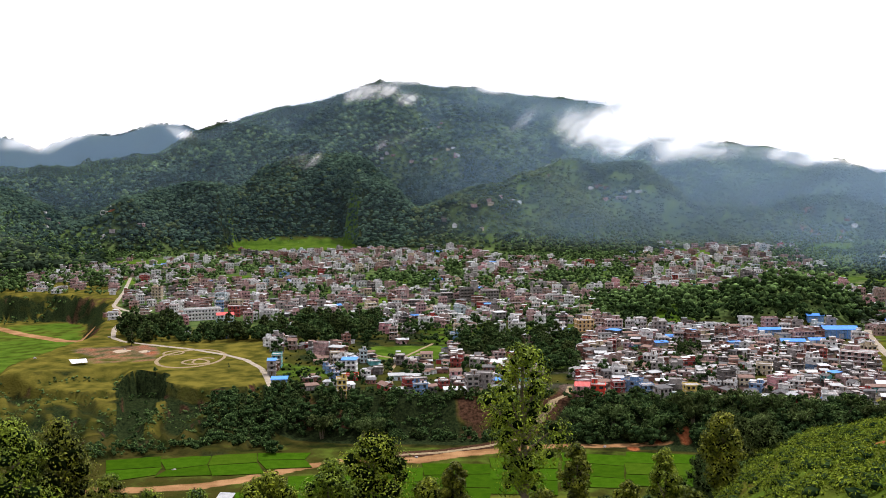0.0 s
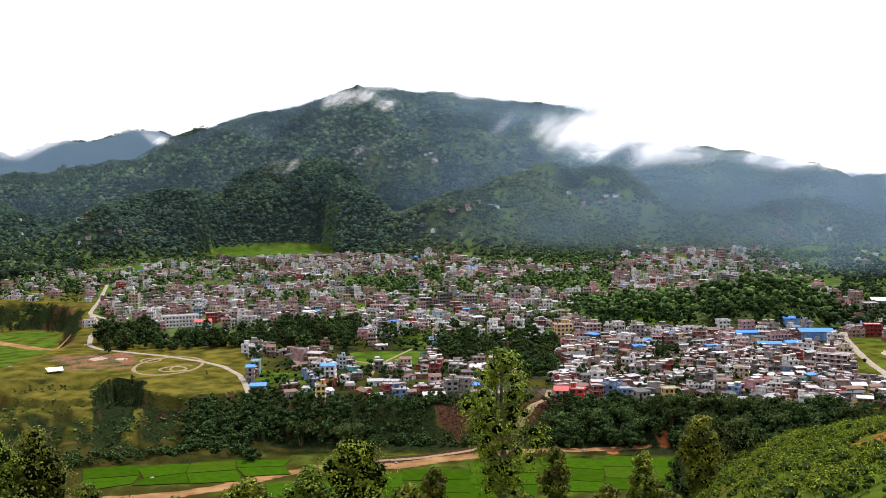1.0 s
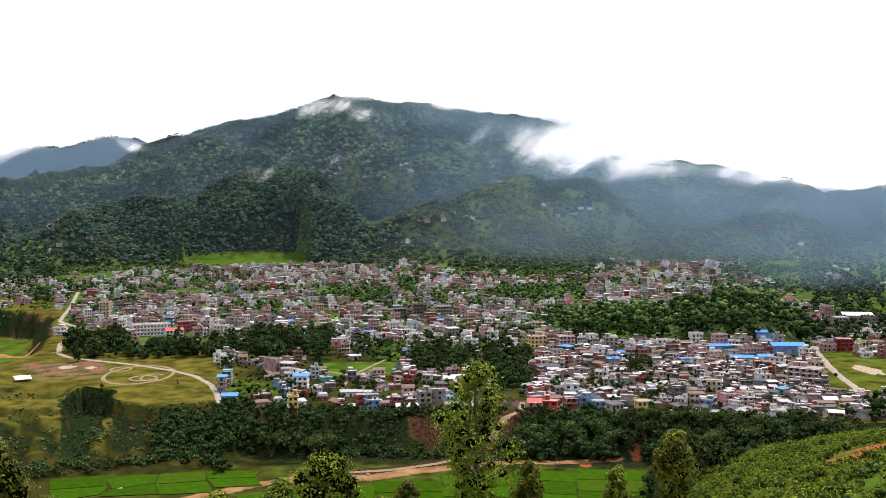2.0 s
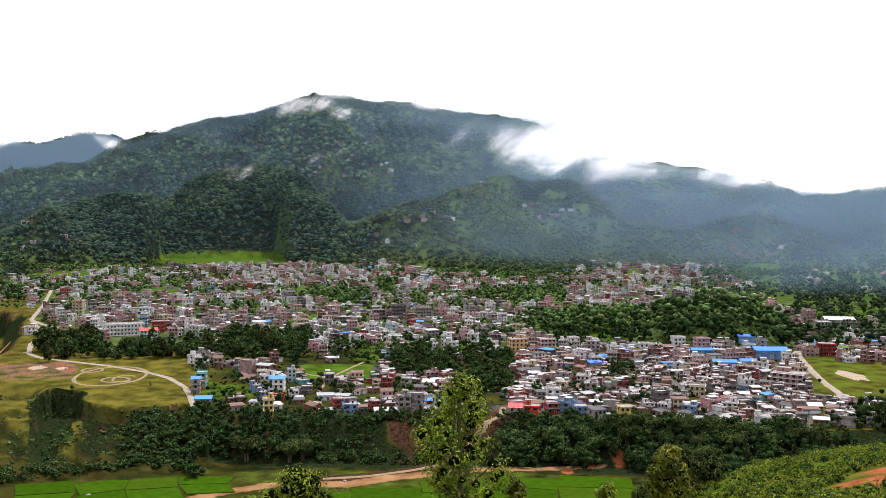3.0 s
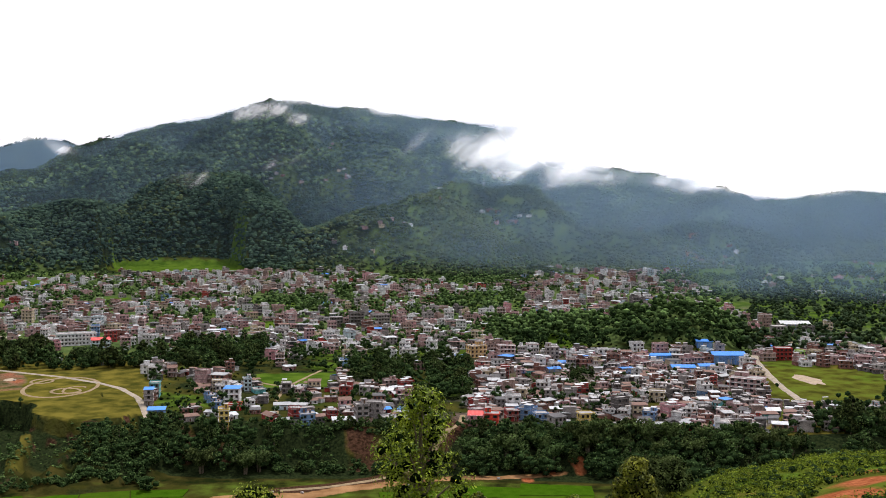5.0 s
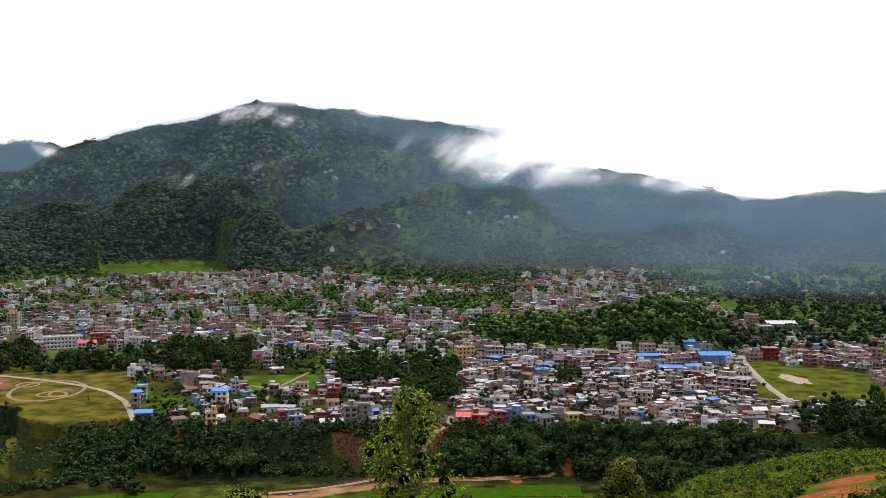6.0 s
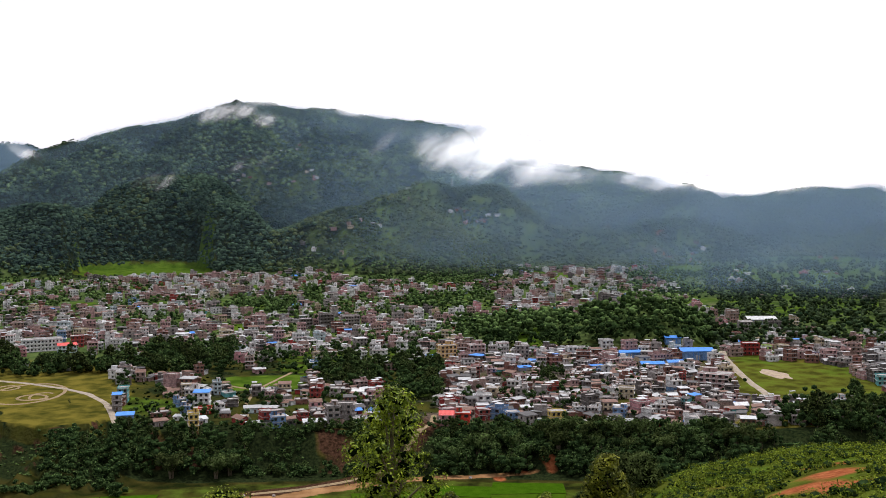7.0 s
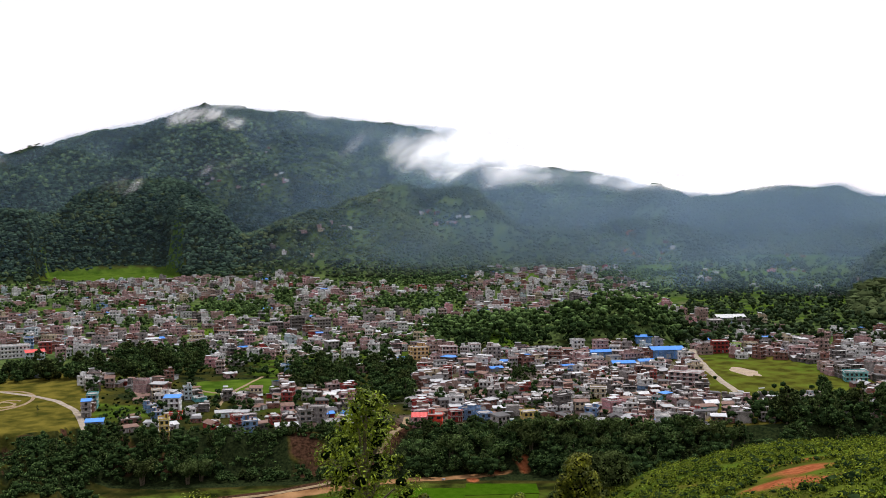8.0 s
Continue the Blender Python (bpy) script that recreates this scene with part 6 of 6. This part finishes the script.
def far_houses(name, spots, label, most=4):
    Vs, Fs, Is, count = [], [], [], 0
    for r, a, x, y, up in spots:
        wall = FAR_MATS.index(rh.choice(FAR_WALLS))
        w, d, st = rh.uniform(5.5, 10.5), rh.uniform(5.5, 9), rh.choices((1, 2, 3, 4), (40, 45, 14, 1))[0]
        st = min(st, most)
        h = 2.9 * st
        b = [(-w / 2, -d / 2, -2, w / 2, d / 2, h, wall)]
        tinned = rh.random() < 0.3 and st < 3
        for k in range(1, st + 1):
            o = 0.4 if k < st else 0.55
            b.append((-w / 2 - o, -d / 2 - o - (0.8 if (k + int(w)) % 2 else 0), k * 2.9 - 0.16, w / 2 + o, d / 2 + o, k * 2.9 + 0.02, rh.choice((0, 0, 4, 5))))
            for j in range(3):
                wx = -w / 2 + w * (j + 0.5) / 3
                if rh.random() < 0.85:
                    b.append((wx - 0.6, -d / 2 - 0.07, k * 2.9 - 2.0, wx + 0.6, -d / 2 + 0.05, k * 2.9 - 0.7, 17))
            for sx in (-1, 1) if r < 1000 else ():
                b.append((sx * w / 2 - 0.06, -0.7, k * 2.9 - 2.0, sx * w / 2 + 0.06, 0.7, k * 2.9 - 0.7, 17))
        if tinned:
            b.append((-w / 2 - 0.6, -d / 2 - 0.6, h + 0.1, w / 2 + 0.6, d / 2 + 0.6, h + 0.3, FAR_MATS.index(rh.choice(TINS))))
        else:
            b.append((-w / 2 - 0.2, -d / 2 - 0.2, h + 0.03, w / 2 + 0.2, d / 2 + 0.2, h + 0.1, 19))
            for x0, y0, x1, y1 in ((-0.5, -0.5, 0.5, -0.47), (-0.5, 0.47, 0.5, 0.5), (-0.5, -0.47, -0.47, 0.47), (0.47, -0.47, 0.5, 0.47)):
                b.append((x0 * w, y0 * d, h + 0.1, x1 * w, y1 * d, h + 0.8, wall))
            if rh.random() < 0.6:
                cx = rh.choice((-0.2, 0.2)) * w
                b.append((cx - w * 0.2, 0, h + 0.1, cx + w * 0.2, d * 0.45, h + 2.5, wall))
                b.append((cx - w * 0.23, -0.3, h + 2.5, cx + w * 0.23, d * 0.5, h + 2.66, rh.choice((0, 12, 14))))
            if rh.random() < 0.35:
                q = rh.uniform(-0.45, 0.0)
                b.append((q * w, -d * 0.45, h + 2.1, q * w + w * 0.45, d * 0.1, h + 2.2, FAR_MATS.index(rh.choice(TINS))))
                b.append((q * w + 0.1, -d * 0.43, h + 0.1, q * w + 0.25, -d * 0.4, h + 2.1, 0))
                b.append((q * w + w * 0.42, -d * 0.43, h + 0.1, q * w + w * 0.45, -d * 0.4, h + 2.1, 0))
            if rh.random() < 0.4:
                b.append((w * 0.2, -d * 0.3, h + 0.1, w * 0.2 + 1, -d * 0.3 + 1, h + 1.3, 18))
        V, F, ix = box_arrays(b)
        t = radians(rh.gauss(5, 18) + rh.choice((0, 0, 90)))
        c, s = math.cos(t), math.sin(t)
        V = np.stack([V[:, 0] * c - V[:, 1] * s + x, V[:, 0] * s + V[:, 1] * c + y, V[:, 2] + up], -1)
        Vs.append(V)
        Fs.append(F + count)
        Is.append(ix)
        count += len(V)
    me = tri_mesh(name, np.concatenate(Vs), np.concatenate(Fs), FAR_MATS, np.concatenate(Is))
    return tagged(new(name, me), label, "houses", kind="stuff")


def with_height(spots):
    xy = np.array([(x, y) for _, _, x, y in spots])
    z = land(xy[:, 0], xy[:, 1])
    return [(r, a, x, y, float(h)) for (r, a, x, y), h in zip(spots, z)]


def lean_tos(spots):
    """Small sheds with sloping tin roofs, crowded in between the houses."""
    Vs, Fs, Is, count = [], [], [], 0
    for r, a, x, y in spots:
        w, d, h, rise = rh.uniform(3, 7), rh.uniform(2.5, 5), rh.uniform(2.1, 2.9), rh.uniform(0.3, 1.0)
        V, F, ix = box_arrays([(-w / 2, -d / 2, -2, w / 2, d / 2, h, FAR_MATS.index(rh.choice(WALLS))), (-w / 2 - 0.4, -d / 2 - 0.5, h, w / 2 + 0.4, d / 2 + 0.4, h + 0.12, FAR_MATS.index(rh.choice(TINS))),
                               (-0.5, -d / 2 - 0.05, 0, 0.5, -d / 2, 2.0, 17)])
        V[8:16, 2] += rise * (V[8:16, 1] + d / 2) / d
        t = radians(rh.gauss(5, 25) + rh.choice((0, 90, 180)))
        c, s = math.cos(t), math.sin(t)
        V = np.stack([V[:, 0] * c - V[:, 1] * s + x, V[:, 0] * s + V[:, 1] * c + y, V[:, 2] + height(x, y)], -1)
        Vs.append(V)
        Fs.append(F + count)
        Is.append(ix)
        count += len(V)
    me = tri_mesh("sheds", np.concatenate(Vs), np.concatenate(Fs), FAR_MATS, np.concatenate(Is))
    return tagged(new("sheds", me), "small tin-roofed sheds and lean-tos crowded between the houses", "sheds", kind="stuff")


shed_spots = []
for r, a, x, y in sites:
    if r < 1150 and rh.random() < 0.75:
        t, dist = rh.uniform(0, 6.283), rh.uniform(5.0, 7.0)
        shed_spots.append((r, a, x + dist * math.cos(t), y + dist * math.sin(t)))
lean_tos([q for q in shed_spots if clear_of(math.degrees(math.atan2(q[2], q[3])), math.hypot(q[2], q[3])) and math.hypot(q[2], q[3]) > float(np.interp(math.degrees(math.atan2(q[2], q[3])), RIM_AZ, RIM_R)) + 4])

far_houses("far_houses", with_height(far_sites), "hundreds of small grey, brick and white houses of the far town")
# hamlets on the mountain and in the side valley
hamlets = []
for a, r, n_, spread in HAMLETS:
    for _ in range(n_):
        x, y = polar(a, r)
        x, y = x + rh.gauss(0, spread), y + rh.gauss(0, spread)
        hamlets.append((math.hypot(x, y), a, x, y))
far_houses("hamlet_houses", with_height(hamlets), "scattered pale houses on the wooded slopes", 1)

# ---------------------------------------------------------------- roads, paths and the landing ground
GRAVEL_ROAD = material("gravel_road", (0.17, 0.145, 0.11), (0.32, 0.275, 0.22), 0.3, 0.95, 0.3, 8)
TRACK = material("earth_track", (0.14, 0.105, 0.06), (0.26, 0.195, 0.115), 0.4, 0.95, 0.3, 8)


def ribbon(name, pts, width, mat, label, lift=0.35, closed=False, wobble=0.6, category="road"):
    """A road along plan points, laid on the land, with uneven edges."""
    P = np.array(list(pts) + ([pts[0]] if closed else []), float)
    seg = np.hypot(*np.diff(P, axis=0).T)
    s = np.concatenate([[0], np.cumsum(seg)])
    u = np.linspace(0, s[-1], max(8, int(s[-1] / 2.5)))
    x, y = np.interp(u, s, P[:, 0]), np.interp(u, s, P[:, 1])
    k = np.array([1, 2, 3, 2, 1]) / 9
    if not closed:
        x[2:-2], y[2:-2] = np.convolve(x, k, "valid"), np.convolve(y, k, "valid")
    tx, ty = np.gradient(x), np.gradient(y)
    ln = np.hypot(tx, ty)
    nx, ny = -ty / ln, tx / ln
    rows = []
    for f in (-1, -0.5, 0, 0.5, 1):
        w = width / 2 * f + (wobble * (vnoise(u / 7, u * 0 + 5 * f, 15) - 0.5) if abs(f) == 1 else 0)
        px, py = x + nx * w, y + ny * w
        rows.append(np.stack([px, py, land(px, py) + lift - (0.3 if abs(f) == 1 else 0)], -1))
    V = np.stack(rows, 1)
    n = len(u)
    ids = np.arange(n * 5).reshape(n, 5)
    q = np.stack([ids[:-1, :-1], ids[:-1, 1:], ids[1:, 1:], ids[1:, :-1]], -1).reshape(-1, 4)
    me = tri_mesh(name, V.reshape(-1, 3), q[:, ::-1], [mat], None, True)
    return tagged(new(name, me), label, category, kind="structure")


ribbon("road", ROAD, 3.9, GRAVEL_ROAD, "pale gravel road winding round the plateau")
ribbon("road", ROAD_2, 4.0, GRAVEL_ROAD, "gravel side road towards the school")
ribbon("road", TOWN_ROAD, 5.0, GRAVEL_ROAD, "worn straight road beside the open ground")
ribbon("path", CLIFF_PATH, 3.2, TRACK, "earth track climbing the terrace edge", category="path")


def ring(a, r, ax, ay, bend=0.0, n=40, start=0.0, stop=1.0):
    cx, cy = polar(a, r)
    out = []
    for k in range(n + 1):
        t = 6.2832 * (start + (stop - start) * k / n)
        out.append((cx + ax * math.cos(t) + bend * math.sin(t), cy + ay * math.sin(t)))
    return out


ribbon("landing_ring", ring(-13.95, 712, 22, 33), 2.4, TRACK, "worn earth ring track on the grass plateau", category="track")
ribbon("landing_mark", ring(-13.75, 698, 9, 9, n=24), 2.0, TRACK, "pale worn loop on the landing ground", category="track", wobble=0.3)
ribbon("landing_mark", ring(-13.3, 700, 7, 12, n=24, start=0.1, stop=0.9), 1.6, TRACK, "pale worn loop on the landing ground", category="track", wobble=0.3)
ribbon("landing_mark", ring(-14.9, 736, 7, 9, n=24), 1.8, TRACK, "pale worn loop on the landing ground", category="track", wobble=0.3)
ribbon("field_path", [polar(a, r) for a, r in ((-2.9, 585), (-3.05, 640), (-2.6, 680), (-2.0, 700), (-0.6, 745))], 2.2, TRACK, "earth footpath between the vegetable plots", category="path")
ribbon("field_path", [polar(a, r) for a, r in ((-4.4, 735), (-4.1, 705), (-3.0, 690), (-1.8, 690))], 2.2, TRACK, "earth footpath round a vegetable plot", category="path")

SAND = material("bare_sand", (0.20, 0.155, 0.11), (0.36, 0.29, 0.21), 0.3, 0.95, 0.3, 6)


def bare_patch(a, r, wx, wy, label):
    """A worn patch on the grass, with a ragged outline."""
    cx, cy = polar(a, r)
    V = [(cx, cy, 0)]
    for ringk in (0.5, 0.85, 1.0):
        for k in range(40):
            t = 6.2832 * k / 40
            e = ringk * (0.75 + 0.5 * float(vnoise(math.cos(t) * 2.2 + 9, math.sin(t) * 2.2 + a, 5)))
            V.append((cx + wx * e * math.cos(t), cy + wy * e * math.sin(t), 0))
    V = np.array(V, float)
    V[:, 2] = land(V[:, 0], V[:, 1]) + 0.22
    V[-40:, 2] -= 0.2
    tris = [(0, 1 + k, 1 + (k + 1) % 40) for k in range(40)]
    for j in range(2):
        for k in range(40):
            p, q = 1 + 40 * j + k, 1 + 40 * j + (k + 1) % 40
            tris += [(p, p + 40, q + 40), (p, q + 40, q)]
    return tagged(new("bare_ground", tri_mesh("bare_ground", V, tris, [SAND], None, True)), label, "bare ground", kind="structure")


bare_patch(25.15, 756, 8, 19, "pale trampled sand patch on the open ground")
bare_patch(-17.6, 755, 6, 7, "pale rubble patch on the plateau")
bare_patch(-16.4, 748, 4, 5, "pale rubble patch beside the gully")

# ---------------------------------------------------------------- rice terraces on the river flat
PADDY = [material("young_rice", (0.019, 0.052, 0.002), (0.036, 0.080, 0.004), 0.25, 0.9, 0.4, 10, gloss=0.0), material("tall_rice", (0.016, 0.043, 0.002), (0.030, 0.066, 0.003), 0.25, 0.9, 0.4, 10, gloss=0.0),
         material("ripening_rice", (0.024, 0.054, 0.003), (0.042, 0.076, 0.005), 0.25, 0.9, 0.4, 10, gloss=0.0)]
BUND = material("grass_bund", (0.020, 0.034, 0.004), (0.040, 0.062, 0.008), 0.6, 0.95, 0.4, 8, gloss=0.0)


def paddy(a0, a1, r0, r1, mat, level=None):
    """A flooded-rice plot with a low bank round it, its corners a little uneven."""
    quad = [polar(a + 0.7 * (float(vnoise(a * 2.1, r / 9.0, 3)) - 0.5), r + 9 * (float(vnoise(a * 0.9, r / 14.0, 4)) - 0.5)) for a, r in ((a0, r0), (a1, r0), (a1, r1), (a0, r1))]
    n, m = 14, 9
    V, F = [], []
    for i in range(n + 1):
        for j in range(m + 1):
            u, v = i / n, j / m
            x = (quad[0][0] * (1 - u) + quad[1][0] * u) * (1 - v) + (quad[3][0] * (1 - u) + quad[2][0] * u) * v
            y = (quad[0][1] * (1 - u) + quad[1][1] * u) * (1 - v) + (quad[3][1] * (1 - u) + quad[2][1] * u) * v
            V.append((x, y, 0.0))
    V = np.array(V)
    V[:, 2] = np.median(land(V[:, 0], V[:, 1])) + 0.34 + 0.12 * vnoise(V[:, 0] * 0.9, V[:, 1] * 0.9, 7) if level is None else level
    F = [(i * (m + 1) + j, (i + 1) * (m + 1) + j, (i + 1) * (m + 1) + j + 1, i * (m + 1) + j + 1) for i in range(n) for j in range(m)]
    root = new("rice_plot")
    child("crop", tri_mesh("crop", V, F, [mat], None, True), root)
    z = float(V[:, 2].mean())
    for k in range(4):
        (ax, ay), (bx, by) = quad[k], quad[(k + 1) % 4]
        tv, tf = tube([(ax, ay, z - 0.15), ((ax + bx) / 2, (ay + by) / 2, z - 0.12), (bx, by, z - 0.15)], [0.13, 0.11, 0.13], 6)
        child("bund", tri_mesh("bund", tv, tf, [BUND], None, True), root)
    return tagged(root, "bright green rice plot with a low grass bank", "rice field", "rice plots on the river flat")


rp = random.Random(8)
for a in np.arange(-18.4, -7.6, 2.7):
    for k in range(2):
        foot = float(np.interp(a, [-20, -15, -10, -7], [532, 520, 520, 512]))
        near_edge = float(np.interp(a, [-20, -13.6, -11.4, -8.6, -6], [492, 484, 488, 500, 508]))
        half = (foot - near_edge) / 2
        paddy(a, a + 2.66, near_edge + k * half + 0.5, near_edge + (k + 1) * half - 0.5, rp.choice(PADDY))
for a in np.arange(-12.5, 14.0, 3.8):
    for k in range(3):
        far_edge = float(np.interp(a, [-13, -8.6, -3.1, 0.4, 5.3, 10, 14], [455, 476, 487, 494, 511, 520, 526]))
        paddy(a, a + 3.75, far_edge - 20 * (k + 1) + 0.5, far_edge - 20 * k - 0.5, rp.choice(PADDY))

# ---------------------------------------------------------------- small things on the plateau
def tent(a, r):
    x, y = polar(a, r)
    root = new("tarpaulin_shelter")
    V = [(-5, -3.5, 1.4), (5, -3.5, 1.5), (5.4, 3.5, 3.0), (-5.4, 3.5, 3.2), (0, 0, 2.0), (-5, -3.5, 1.34), (5, -3.5, 1.44), (5.4, 3.5, 2.94), (-5.4, 3.5, 3.14), (0, 0, 1.94)]
    F = [(0, 1, 4), (1, 2, 4), (2, 3, 4), (3, 0, 4), (6, 5, 9), (7, 6, 9), (8, 7, 9), (5, 8, 9), (0, 5, 6, 1), (1, 6, 7, 2), (2, 7, 8, 3), (3, 8, 5, 0)]
    tris = [t for f in F for t in ((f,) if len(f) == 3 else ((f[0], f[1], f[2]), (f[0], f[2], f[3])))]
    child("tarpaulin", tri_mesh("tarpaulin", V, tris, [WHITE]), root)
    for px, py, h in ((-5, -3.5, 1.4), (5, -3.5, 1.5), (5.4, 3.5, 3.0), (-5.4, 3.5, 3.2)):
        tv, tf = tube([(px, py, -0.5), (px, py, h)], [0.06, 0.05], 6)
        child("pole", tri_mesh("pole", tv, tf, [TIMBER]), root)
    return put(tagged(root, "white tarpaulin shelter on poles over bare earth", "shelter"), x, y, height(x, y), 30)


tent(-19.75, 712)
px_, py_ = polar(-11.95, 668)
put(tagged(build_tree("sapling", 4.0, 2.2, 8, 40, 0.2, LEAF_TOWN, 411, "lone young tree on the grass plateau", low=0.35, core=0.4), group="plateau saplings"), px_, py_, height(px_, py_))
for k, (a, r) in enumerate(((-21.9, 745), (-17.4, 760), (-16.2, 745), (-18.2, 820), (-15.0, 500), (-3.2, 505), (-1.6, 503), (4.1, 512), (9.0, 527))):
    x, y = polar(a, r)
    v, f = ball(1)
    v = v * (1 + 0.35 * (np.random.default_rng(500 + k).random(len(v)) - 0.5))[:, None] * np.array([1.3, 0.9, 0.7])
    put(tagged(new("boulder", tri_mesh("boulder", v, f, [CEMENT])), "pale river boulder on open ground", "boulder", "boulders by the river"), x, y, height(x, y) + 0.25, k * 50.0)


# hut by the rice
def hut(a, r):
    x, y = polar(a, r)
    root = new("field_hut")
    child("wall", box_mesh("wall", [(-3.2, -2.0, -1.5, 3.2, 2.0, 2.2, 0)], [TIMBER]), root)
    child("door", box_mesh("door", [(-0.45, -2.06, 0, 0.45, -2.0, 1.8, 0)], [TIN_GREY]), root)
    for k in range(6):
        sheet = box_mesh("roof_sheet", [(-3.6 + 1.2 * k, -2.5, 2.25 + 0.04 * (k % 2), -2.42 + 1.2 * k, 2.5, 2.31 + 0.04 * (k % 2), 0)], [TIN_GREY])
        for v in sheet.vertices:
            v.co.z += 0.28 * (v.co.y + 2.0)
        child("roof_sheet", sheet, root)
    return put(tagged(root, "timber hut with a pale tin roof beside the rice plots", "hut"), x, y, height(x, y) + 0.2, -12)


hut(-12.26, 442)


# mast on the ridge
def mast(a, r, tall):
    x, y = polar(a, r)
    root = new("radio_mast")
    for sx, sy in ((-1, -1), (1, -1), (1, 1), (-1, 1)):
        tv, tf = tube([(sx * 2.0, sy * 2.0, -2), (sx * 0.35, sy * 0.35, tall)], [0.28, 0.16], 5)
        child("leg", tri_mesh("leg", tv, tf, [TIN_WHITE]), root)
    for k in range(1, 8):
        h = tall * k / 8
        w = 2.0 - 1.65 * k / 8
        child("brace", box_mesh("brace", [(-w, -w - 0.1, h - 0.1, w, -w + 0.1, h + 0.1, 0)], [TIN_RED if k % 2 else TIN_WHITE]), root)
    return put(tagged(root, "slender lattice radio mast on the wooded ridge", "mast"), x, y, height(x, y), 20)


mast(8.3, 2215, 26)
